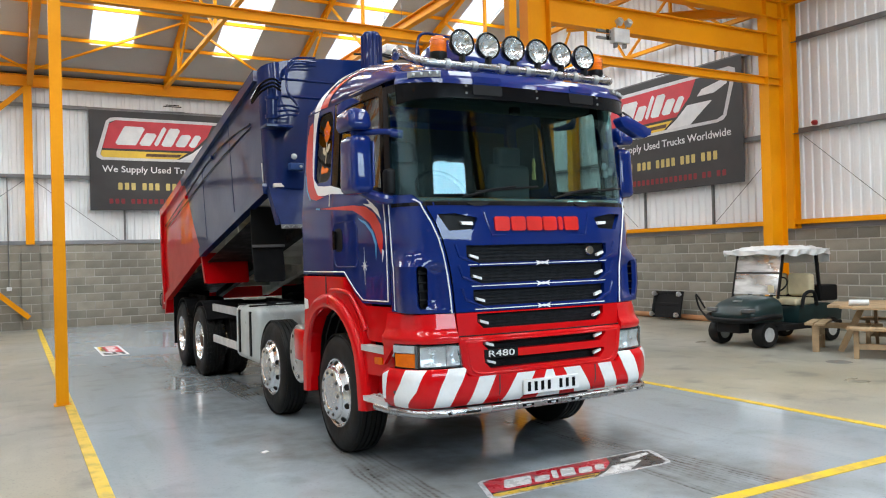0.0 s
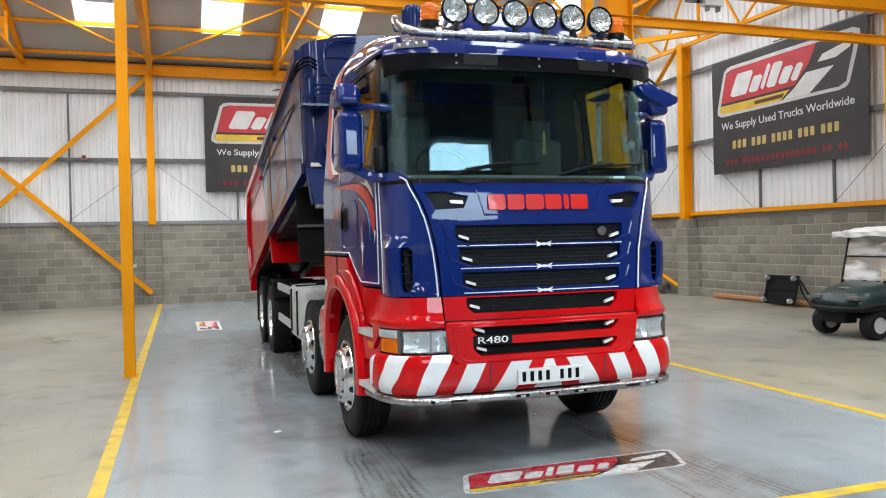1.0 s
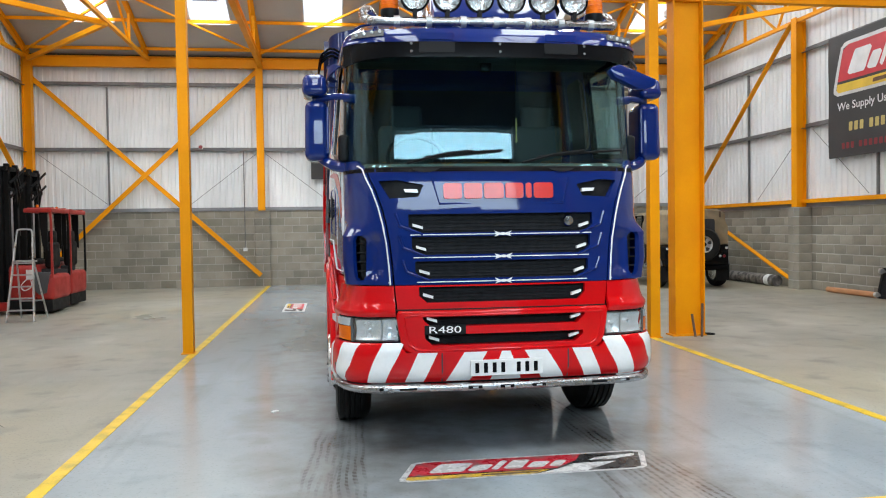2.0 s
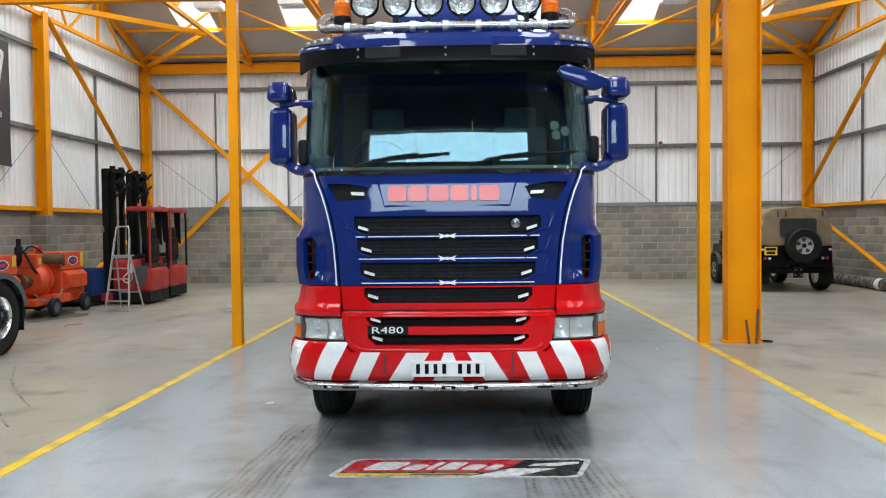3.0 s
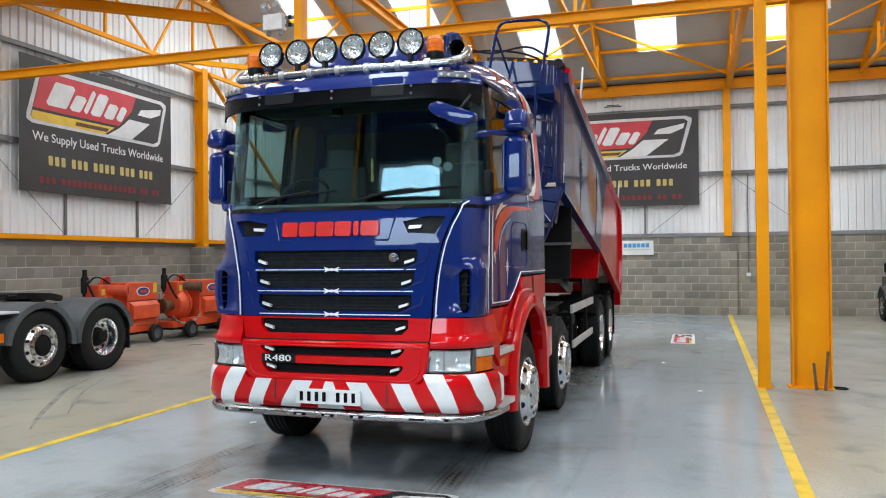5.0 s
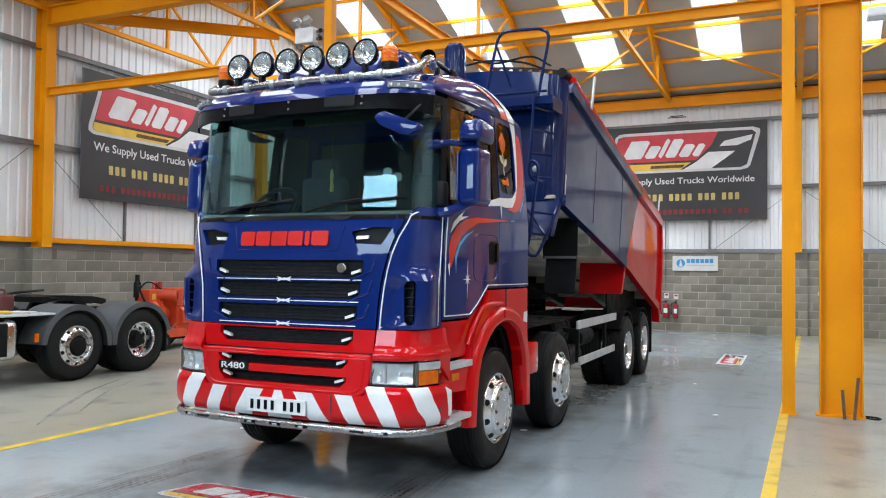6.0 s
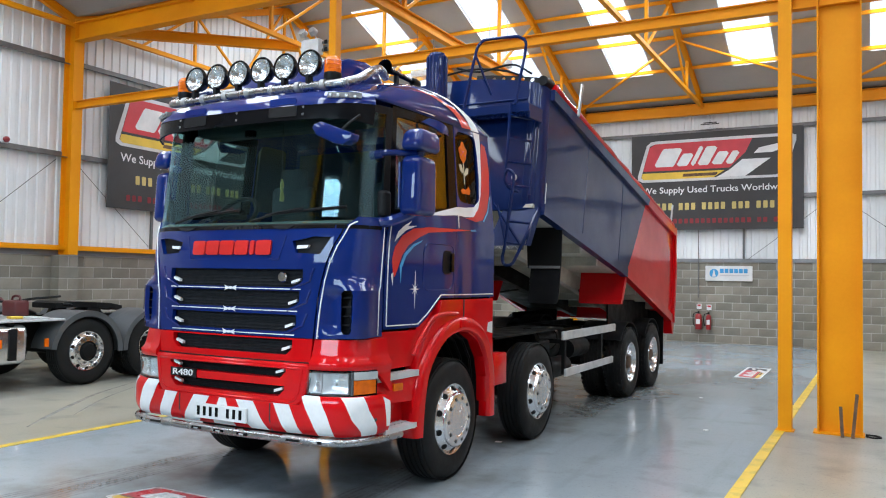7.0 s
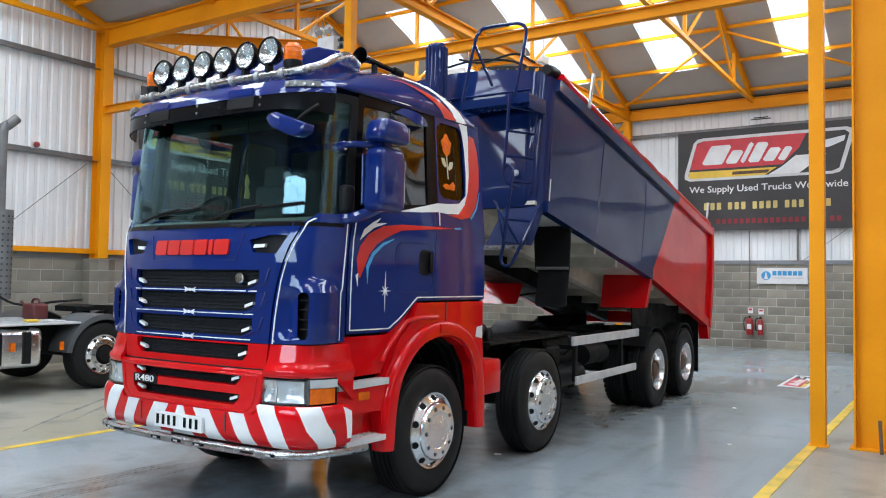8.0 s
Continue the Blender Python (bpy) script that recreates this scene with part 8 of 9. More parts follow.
# ---- small castor wheel for machines ----
def cart_wheel(parent, x, y, r, w, axis_y=True, hub="grey_plastic"):
    rot = pose(x, y, r, 90, 0, 0) if not axis_y else pose(x, y, r, 0, 90, 0)
    t = part("wheel", lathe(B(), [(r * 0.55, -w / 2), (r * 0.92, -w / 2), (r, -w / 4), (r, w / 4), (r * 0.92, w / 2), (r * 0.55, w / 2)], 22, rot), M["rubber"], parent, "", 40)
    part("hub", lathe(B(), [(0, -w / 2 - 0.004), (r * 0.5, -w / 2 + 0.004), (r * 0.56, -w / 2), (r * 0.56, w / 2), (r * 0.5, w / 2 - 0.004), (0, w / 2 + 0.004)], 18, rot), M[hub], t, "", 40)
    return t


def pump_set(x, y, label, bare):
    """Wheeled orange engine and pump: engine box at +y, pump and pipes at -y."""
    p = thing("pump_set", label, "pump", (x, y, 0), group="pump sets")
    part("skid", boxes((-0.34, 0.34, -0.95, 0.95, 0.24, 0.36)), M["orange"], p, "orange skid frame")
    part("tow_step", boxes((0.2, 0.5, -0.5, 0.1, 0.26, 0.42)), M["orange"], p)
    for wy in (-0.55, 0.66):
        cart_wheel(p, 0.50, wy, 0.19, 0.10)
        cart_wheel(p, -0.50, wy, 0.19, 0.10)
        part("axle", tube(B(), [(-0.5, wy, 0.19), (0.5, wy, 0.19)], 0.025, 6), M["steel"], p)
    eng = part("engine_box", box(B(), -0.36, 0.36, -0.02, 0.92, 0.36, 1.24, 0.02), M["orange"], p, "orange engine canopy")
    part("canopy_ledge", prism(B(), [(0.36, 0.86), (0.46, 0.78), (0.46, 0.52), (0.36, 0.48)], "y", 0.05, 0.85), M["orange"], eng)
    part("maker_plate", lathe(B(), [(0, 0.006), (0.145, 0.006), (0.15, 0)], 22, pose(0.362, 0.45, 1.06, 0, 90) @ Matrix.Diagonal((0.62, 1.35, 1, 1))), M["decal_white"], eng, "oval white and blue maker plate", 30)
    part("plate_field", lathe(B(), [(0, 0.009), (0.122, 0.009), (0.128, 0.006)], 22, pose(0.363, 0.45, 1.06, 0, 90) @ Matrix.Diagonal((0.62, 1.35, 1, 1))), M["bin_blue"], eng)
    part("plate_bar", boxes((0.372, 0.376, 0.35, 0.55, 1.03, 1.09)), M["ban_red"], eng)
    part("caution_label", boxes((0.362, 0.367, 0.76, 0.88, 0.92 if bare else 1.02, 1.22)), M["ban_yellow"], eng)
    part("volute", lathe(B(), [(0, -0.16), (0.26, -0.15), (0.33, -0.05), (0.33, 0.05), (0.26, 0.15), (0, 0.16)], 26, pose(0.02, -0.45, 0.72, 90)), M["orange"], p, "round orange pump casing", 40)
    part("coupling", tube(B(), [(0.02, -0.45, 0.72), (0.02, 0.0, 0.72)], 0.16, 16), M["orange"], p, "", 40)
    part("suction_pipe", tube(B(), [(0.02, -0.55, 0.70), (0.02, -0.90, 0.70)], 0.11, 16), M["steel"] if bare else M["orange"], p, "", 40)
    part("suction_flange", lathe(B(), [(0.09, -0.03), (0.16, -0.03), (0.16, 0.03), (0.09, 0.03)], 18, pose(0.02, -0.90, 0.70, 90)), M["steel"], p)
    part("tower", box(B(), -0.2, 0.2, -0.62, -0.22, 0.95, 1.22, 0.02), M["orange"], p)
    part("discharge_pipe", tube(B(), smooth_path([(0.05, -0.35, 1.05), (0.22, -0.32, 1.12), (0.50, -0.20, 1.10)], 4), 0.10, 14), M["steel"] if bare else M["orange"], p, "", 40)
    part("discharge_flange", lathe(B(), [(0.08, -0.02), (0.13, -0.02), (0.13, 0.03), (0.08, 0.03)], 16, Matrix.Translation((0.50, -0.20, 1.10)) @ pose(0, 0, 0, 0, 90, 30)), M["steel"] if bare else M["orange"], p)
    part("exhaust", tube(B(), [(-0.15, -0.60, 1.0), (-0.15, -0.60, 1.52)], 0.045, 10), M["black"], p, "black exhaust pipe")
    part("air_filter", lathe(B(), [(0, 0.16), (0.07, 0.15), (0.08, 0), (0, 0)], 14, pose(-0.02, -0.15, 1.22)), M["fork_red"], p)
    part("hose", tube(B(), smooth_path([(-0.1, -0.6, 1.3), (0.05, -0.75, 1.25), (0.15, -0.7, 1.0), (0.2, -0.62, 0.85)], 5), 0.022, 6), M["black"], p)
    part("exhaust_box", lathe(B(), [(0, 0.34), (0.05, 0.33), (0.075, 0.28), (0.075, 0.0), (0, 0.0)], 12, pose(-0.15, -0.60, 1.06)), M["black"], p, "black exhaust silencer", 40)
    part("lift_eye", tube(B(), smooth_path([(0.0, -0.34, 1.22), (0.0, -0.30, 1.34), (0.0, -0.22, 1.36), (0.0, -0.16, 1.24)], 4), 0.022, 6), M["orange"], p)
    part("pressure_pipe", tube(B(), smooth_path([(-0.1, -0.62, 1.20), (0.0, -0.52, 1.36), (0.05, -0.36, 1.34), (0.10, -0.2, 1.22)], 5), 0.016, 6), M["black"], p)
    part("drain_hose", tube(B(), smooth_path([(0.3, -0.92, 0.48), (0.42, -0.75, 0.33), (0.50, -0.45, 0.36), (0.46, -0.15, 0.52)], 5), 0.016, 6), M["rail"], p, "pale drain hose")
    part("volute_flange", lathe(B(), [(0.30, -0.025), (0.36, -0.025), (0.36, 0.025), (0.30, 0.025)], 24, pose(0.02, -0.36, 0.72, 90)), M["orange"], p)
    for k in range(8):
        w = k * math.tau / 8
        part("flange_bolt", lathe(B(), [(0, 0.03), (0.016, 0.03), (0.018, 0)], 6, pose(0.02 + 0.13 * math.cos(w), -0.93, 0.70 + 0.13 * math.sin(w), 90)), M["steel"], p)
    part("canopy_seam", boxes((0.358, 0.366, -0.02, 0.92, 0.868, 0.882)), M["chassis"], eng)
    part("under_tray", boxes((-0.30, 0.30, -0.90, 0.90, 0.19, 0.24)), M["black"], p)
    part("warning_label", boxes((0.20, 0.205, -0.55, -0.45, 1.02, 1.14)), M["ban_yellow"], p)


pump_set(-4.05, 14.95, "orange wheeled pump set with rusty pipes beside the wall", True)
pump_set(-4.20, 12.75, "orange wheeled pump set with an orange outlet pipe", False)


def reach_truck(x, y, label):
    """Red reach truck: mast at -x, driver's side open towards +x."""
    r = thing("reach_truck", label, "forklift", (x, y, 0), group="reach trucks")
    part("base", box(B(), -0.5, 0.82, -0.55, 0.55, 0.05, 0.30, 0.03), M["black"], r, "black base")
    part("motor_body", box(B(), -0.50, 0.34, -0.56, 0.56, 0.28, 1.02, 0.11, 4), M["fork_red"], r, "dull red motor body", 40)
    part("control_deck", box(B(), -0.44, 0.26, -0.48, 0.48, 1.0, 1.10, 0.05, 3), M["black"], r, "black control deck", 40)
    part("rear_body", box(B(), 0.30, 0.86, -0.56, 0.56, 0.28, 0.80, 0.10, 4), M["fork_red"], r, "", 40)
    part("seat", box(B(), 0.28, 0.62, -0.24, 0.24, 0.80, 0.92, 0.03), M["seat"], r, "black driver's seat", 40)
    part("seat_back", box(B(), 0.44, 0.70, -0.26, 0.26, 0.92, 1.48, 0.08, 3), M["chassis"], r, "black seat back", 40)
    part("head_rest", box(B(), 0.48, 0.66, -0.17, 0.17, 1.45, 1.72, 0.06, 3), M["chassis"], r, "", 40)
    for sy in (-1, 1):
        part("guard_post", prism(B(), [(0.79, 0.74), (0.85, 0.74), (0.85, 1.9), (0.83, 2.12), (0.77, 2.12), (0.79, 1.9)], "y", sy * 0.52 - 0.02, sy * 0.52 + 0.02), M["fork_red"] if sy < 0 else M["chassis"], r, "slim rear guard post")
        part("cab_pillar", bar(B(), (0.06, sy * 0.50, 1.02), (0.06, sy * 0.50, 2.12), 0.05, 0.04, (0, 1, 0)), M["chassis"], r)
        part("side_pillar", prism(B(), [(0.50, 1.40), (0.66, 1.30), (0.66, 2.11), (0.42, 2.11), (0.44, 1.85)], "y", sy * 0.42 - 0.02, sy * 0.42 + 0.02), M["chassis"], r, "black inner side panel")
        part("mast_channel", boxes((-0.92, -0.72, sy * 0.30 - 0.07, sy * 0.30 + 0.07, 0.1, 3.05)), M["chassis"], r, "black mast channel")
        part("inner_channel", boxes((-0.70, -0.56, sy * 0.22 - 0.05, sy * 0.22 + 0.05, 0.15, 3.12)), M["chassis"], r)
        part("load_leg", box(B(), -1.9, -0.5, sy * 0.46 - 0.08, sy * 0.46 + 0.08, 0.08, 0.26, 0.02), M["fork_red"], r)
    roof_ = part("overhead_guard", box(B(), 0.02, 0.86, -0.56, 0.56, 2.09, 2.18, 0.02), M["fork_red"], r, "red overhead guard")
    part("guard_rib", boxes((0.05, 0.84, -0.40, -0.34, 2.175, 2.20), (0.05, 0.84, 0.34, 0.40, 2.175, 2.20)), M["fork_red"], roof_)
    part("beacon", lathe(B(), [(0, 0.09), (0.04, 0.08), (0.045, 0)], 12, pose(0.25, -0.2, 2.18)), M["amber"], roof_)
    m = B()
    box(m, -0.9, -0.56, -0.34, 0.34, 2.98, 3.06)
    tube(m, [(-0.5, -0.1, 2.85), (-0.42, -0.1, 2.5), (-0.5, -0.1, 2.3)], 0.025, 6)
    tube(m, [(-0.5, 0.12, 2.9), (-0.40, 0.12, 2.62), (-0.52, 0.12, 2.2)], 0.025, 6)
    box(m, -0.56, -0.46, -0.3, 0.3, 2.55, 2.62)
    part("mast_head", m, M["chassis"], r, "black hoses and mast head")
    part("mast_sheet", boxes((-0.80, -0.74, -0.24, 0.24, 0.2, 2.95)), M["chassis"], r)
    for z0 in (2.42, 2.72):
        part("scissor_arm", bar(B(), (-0.52, -0.26, z0), (-0.30, 0.22, z0 + 0.34), 0.04, 0.05), M["black"], r)
        part("scissor_arm", bar(B(), (-0.30, -0.26, z0 + 0.34), (-0.52, 0.22, z0), 0.04, 0.05), M["black"], r)
    part("mast_label", boxes((-0.925, -0.92, -0.33, -0.27, 1.62, 1.76), (-0.92, -0.86, -0.374, -0.37, 1.62, 1.76)), M["rail"], r)
    part("cable_loop", tube(B(), smooth_path([(0.10, -0.58, 0.74), (-0.08, -0.60, 0.60), (0.02, -0.60, 0.50), (0.22, -0.59, 0.58), (0.20, -0.58, 0.72)], 5), 0.012, 6), M["white"], r, "pale cable loop")
    part("lift_ram", tube(B(), [(-0.65, 0, 0.3), (-0.65, 0, 2.6)], 0.05, 10), M["satin"], r)
    part("notice", boxes((0.06, 0.24, -0.572, -0.561, 0.72, 0.92)), M["white"], r, "white paper notice")
    part("step_well", prism(B(), [(0.28, 0.50), (0.44, 0.40), (0.66, 0.44), (0.78, 0.86), (0.28, 0.88)], "y", -0.578, -0.54, 0.01), M["grey_plastic"], r)
    part("steering_wheel", lathe(B(), [(0.10 + 0.012 * math.cos(a), 0.012 * math.sin(a)) for a in np.linspace(0, math.tau, 7)], 16, pose(0.05, -0.15, 1.14, 0, 20)), M["black"], r)
    # compact body: the whole is short for its height
    for ob in r.children_recursive:
        for v in ob.data.vertices:
            v.co.x = 0.86 - (0.86 - v.co.x) * 0.65
    return r


reach_truck(-3.45, 17.25, "dull red reach truck with a tall black mast, nearer the ladder")
reach_truck(-3.56, 18.75, "dull red reach truck with a tall black mast, parked behind another")

bn = thing("steel_bin", "open blue painted steel bin beside the reach truck", "bin", (-4.16, 16.72, 0))
for r in ((-0.44, 0.44, -0.44, -0.41, 0.27, 0.80), (-0.44, 0.44, 0.41, 0.44, 0.27, 0.80), (-0.44, -0.41, -0.41, 0.41, 0.27, 0.80), (0.41, 0.44, -0.41, 0.41, 0.27, 0.80)):
    part("side_plate", boxes(r), M["bin_blue"], bn)
part("base_plate", boxes((-0.43, 0.43, -0.43, 0.43, 0.24, 0.27)), M["bin_blue"], bn)
part("pallet", box(B(), -0.43, 0.43, -0.43, 0.43, 0.07, 0.238, 0.01), M["black"], bn, "black plastic pallet base")
for x in (-0.37, 0.30):
    part("skid", boxes((x, x + 0.07, -0.38, 0.38, 0.0, 0.07)), M["bin_blue"], bn)
part("bin_rim", tube(B(), [(-0.44, -0.44, 0.80), (0.44, -0.44, 0.80), (0.44, 0.44, 0.80), (-0.44, 0.44, 0.80)], 0.018, 6, True), M["bin_blue"], bn)

# step ladder
sl = thing("step_ladder", "silver aluminium step ladder standing open", "ladder", (-2.72, 15.55, 0), 3)
for sx in (-1, 1):
    part("front_rail", bar(B(), (sx * 0.24, -0.32, 0), (sx * 0.15, 0.02, 1.50), 0.025, 0.06, (0, 1, 0)), M["alu"], sl)
    part("rear_rail", bar(B(), (sx * 0.24, 0.52, 0), (sx * 0.15, 0.06, 1.12), 0.022, 0.04, (0, 1, 0)), M["alu"], sl)
part("hand_rail", tube(B(), smooth_path([(-0.15, 0.02, 1.48), (-0.13, 0.05, 1.70), (-0.09, 0.05, 1.74), (0.09, 0.05, 1.74), (0.13, 0.05, 1.70), (0.15, 0.02, 1.48)], 4), 0.016, 8), M["alu"], sl, "", 40)
for k in range(5):
    z = 0.22 + k * 0.22
    f = z / 1.5
    w = 0.24 - 0.09 * f
    part("tread", box(B(), -w, w, -0.36 + 0.34 * f, -0.26 + 0.34 * f, z - 0.012, z + 0.012), M["satin"], sl)
part("top_platform", box(B(), -0.18, 0.18, -0.10, 0.16, 1.12, 1.15), M["satin"], sl)
part("rear_brace", bar(B(), (-0.22, 0.40, 0.35), (0.22, 0.40, 0.35), 0.02, 0.03), M["alu"], sl)

# ---- off-road vehicle with a canvas roof ----
ov = thing("off_road_vehicle", "black off-road vehicle with a khaki canvas roof and spare wheel", "vehicle", (12.38, 18.62, 0))
OV = [(0.0, 0.55), (0.0, 1.12), (3.55, 1.12), (3.62, 1.02), (3.64, 0.62), (3.3, 0.55)]
part("body", prism(B(), [(y, z) for y, z in OV], "x", -0.80, 0.80, 0.03), M["gloss_black"], ov, "black flat-sided body", 30)
part("bonnet", box(B(), -0.66, 0.66, 2.25, 3.55, 1.10, 1.22, 0.04), M["gloss_black"], ov)
hoodm = part("canvas_roof", prism(B(), [(-0.78, 1.12), (0.78, 1.12), (0.76, 1.55), (0.70, 1.92), (0.55, 2.02), (0.0, 2.06), (-0.55, 2.02), (-0.70, 1.92), (-0.76, 1.55)], "y", -0.02, 1.55, 0.03), M["canvas"], ov, "creased khaki canvas roof", 40)
bm = bmesh.new()
bm.from_mesh(hoodm.data)
bmesh.ops.triangulate(bm, faces=bm.faces[:])
bmesh.ops.subdivide_edges(bm, edges=[e for e in bm.edges if e.calc_length() > 0.12], cuts=5, use_grid_fill=True)
bm.normal_update()
for v in bm.verts:
    x, y, z = v.co
    v.co += v.normal * 1.5 * (0.009 * math.sin(5 * z + 9 * y + 2 * x) + 0.006 * math.sin(19 * z - 5 * y + 13 * x) + 0.010 * math.sin(17 * x + 4 * z) * max(0.0, 1.9 - z))
bm.to_mesh(hoodm.data)
bm.free()
hoodm.data.shade_smooth()
part("cab_roof", prism(B(), [(-0.72, 1.88), (0.72, 1.88), (0.6, 1.99), (0.0, 2.03), (-0.6, 1.99)], "y", 1.55, 2.2, 0.02), M["canvas"], ov, "", 40)
part("rear_curtain_window", sheet(B(), rounded(-0.38, 0.42, 1.35, 1.78, 0.06), lambda u, v, d: Vector((u, -0.055 - d, v)), 0, 0.006), M["seat"], hoodm, "dull dark rear window")
for x in (-0.42, -0.25, 0.55):
    part("roof_strap", boxes((x - 0.02, x + 0.02, -0.06, -0.05, 1.82, 1.97)), M["steel"], hoodm)
for sg in (1, -1):
    part("side_window", sheet(B(), [(1.62, 1.22), (2.1, 1.22), (2.02, 1.84), (1.62, 1.84)], lambda u, v, d: Vector((sg * (0.765 + d), u, v)), 0, 0.006), M["window"], ov)
    part("door_frame", tube(B(), [(sg * 0.76, 1.58, 1.14), (sg * 0.74, 1.58, 1.90), (sg * 0.73, 2.05, 1.90), (sg * 0.76, 2.18, 1.14)], 0.03, 6, True), M["gloss_black"], ov)
    part("wing_mirror", box(B(), min(sg * 0.85, sg * 1.02), max(sg * 0.85, sg * 1.02), 2.12, 2.2, 1.25, 1.48, 0.02), M["black"], ov)
    part("mirror_stem", tube(B(), [(sg * 0.78, 2.18, 1.2), (sg * 0.9, 2.16, 1.3)], 0.012, 6), M["black"], ov)
    part("sill", box(B(), min(sg * 0.78, sg * 0.84), max(sg * 0.78, sg * 0.84), 1.05, 2.45, 0.52, 0.60, 0.015), M["alu"], ov, "bright sill bar")
    for y in (0.58, 3.2):
        part("wheel_arch", sheet(B(), [(-1.2, 0), (1.2, 0), (1.2, 1), (-1.2, 1)], lambda u, v, d: Vector((sg * (0.79 + 0.10 * v), y + (0.46 + d) * math.sin(u), 0.40 + (0.46 + d) * math.cos(u))), 0.0, 0.03, step=0.3), M["grey_plastic"], ov, "grey plastic arch", 40)
        t = cart_wheel(ov, sg * 0.76, y, 0.39, 0.24, True, "bright")
    part("tail_light", lathe(B(), [(0, 0.02), (0.035, 0.018), (0.04, 0)], 12, pose(sg * 0.68, -0.001, 0.82, 90)), M["ban_dkred"], ov)
    part("reverse_light", lathe(B(), [(0, 0.02), (0.03, 0.018), (0.035, 0)], 12, pose(sg * 0.58, -0.001, 0.82, 90)), M["lens"], ov)
    part("mud_flap", boxes((sg * 0.70 - 0.16, sg * 0.70 + 0.16, 0.10, 0.12, 0.18, 0.6)), M["black"], ov)
    part("corner_light", boxes((sg * 0.74 - 0.03, sg * 0.74 + 0.03, -0.012, 0.0, 1.0, 1.06)), M["lens"], ov)
part("windscreen", sheet(B(), [(-0.66, 1.22), (0.66, 1.22), (0.62, 1.84), (-0.62, 1.84)], lambda u, v, d: Vector((u, 2.28 - 0.14 * (v - 1.22) + d, v)), 0, 0.008), M["window"], ov)
part("rear_bumper", box(B(), -0.76, 0.76, -0.08, 0.02, 0.46, 0.58, 0.02), M["gloss_black"], ov)
part("tow_plate", boxes((-0.10, 0.10, -0.12, -0.08, 0.36, 0.62)), M["chassis"], ov)
for z in (0.42, 0.55):
    for x in (-0.06, 0.06):
        part("bolt_head", lathe(B(), [(0, 0.012), (0.012, 0.01), (0.014, 0)], 6, pose(x, -0.121, z, 90)), M["alu"], ov)
sp_rot = pose(0.18, -0.16, 1.13, 90)
spw = part("spare_wheel", lathe(B(), [(0.22, -0.11), (0.38, -0.11), (0.425, -0.05), (0.425, 0.06), (0.38, 0.11), (0.22, 0.11)], 28, sp_rot), M["rubber"], ov, "spare wheel on the tail door", 40)
part("spare_rim", lathe(B(), [(0.21, 0.09), (0.205, 0.10), (0.19, 0.03), (0.08, 0.02), (0.06, 0.05), (0, 0.05)], 24, sp_rot), M["pale_alloy"], spw, "silver alloy rim", 40)
for k in range(5):
    a = k * math.tau / 5 + 0.3
    part("rim_gap", prism(B(), [(0.18 + r_ * math.cos(a + w_), 1.13 + r_ * math.sin(a + w_)) for r_, w_ in ((0.095, -0.16), (0.175, -0.30), (0.188, 0.0), (0.175, 0.30), (0.095, 0.16))], "y", -0.225, -0.19), M["dark"], spw)
part("spare_centre", lathe(B(), [(0, 0.075), (0.05, 0.07), (0.055, 0.05)], 16, sp_rot), M["black"], spw)
pl = part("number_plate", boxes((-0.70, -0.42, -0.02, -0.005, 0.90, 1.10)), M["ban_yellow"], ov, "yellow rear plate with plain bars")
part("plate_bar", boxes((-0.67, -0.45, -0.025, -0.018, 1.015, 1.075)), M["black"], pl)
part("plate_bar", boxes((-0.65, -0.47, -0.025, -0.018, 0.925, 0.985)), M["black"], pl)

# spokes on its road wheels
for sg in (1, -1):
    for y in (0.58, 3.2):
        for k in range(5):
            a = k * math.tau / 5 + 0.3
            gap = [(y + r * math.cos(a + w), 0.39 + r * math.sin(a + w)) for r, w in ((0.085, -0.30), (0.165, -0.42), (0.180, 0.0), (0.165, 0.42), (0.085, 0.30))]
            part("rim_gap", prism(B(), gap, "x", *sorted((sg * 0.868, sg * 0.882))), M["dark"], ov)
# its body is broad for the height
for ob in ov.children_recursive:
    if not (ob.name.startswith("spare") or (ob.parent and ob.parent.name.startswith("spare"))):
        for v in ob.data.vertices:
            v.co.x *= 1.09
    else:
        for v in ob.data.vertices:
            v.co.x -= 0.08

# ---- golf buggy, front towards the hall ----
gc = thing("golf_buggy", "dark green golf buggy with a white canopy and cream seats", "golf cart", (11.61, 9.46, 0))
cowl, ring_rows = B(), []
for x, w, top in ((-0.35, 0.30, 0.50), (-0.335, 0.38, 0.57), (-0.29, 0.44, 0.64), (-0.20, 0.49, 0.70), (-0.06, 0.52, 0.77), (0.12, 0.53, 0.82), (0.30, 0.53, 0.85), (0.36, 0.52, 0.84)):
    ring_rows.append([cowl.verts.new((x + 0.05 * (abs(u) ** 3), w * math.copysign(1 - (1 - abs(u)) ** 1.8, u), 0.42 + (top - 0.42) * max(0.0, 1 - abs(u) ** 3.2) ** 0.5)) for u in np.linspace(-1, 1, 19)])
for a, b in zip(ring_rows, ring_rows[1:]):
    for k in range(18):
        cowl.faces.new((a[k], a[k + 1], b[k + 1], b[k]))
cowl.faces.new(ring_rows[0]), cowl.faces.new(ring_rows[-1][::-1])
part("front_cowl", cowl, M["green"], gc, "rounded dark green front cowl", 50)
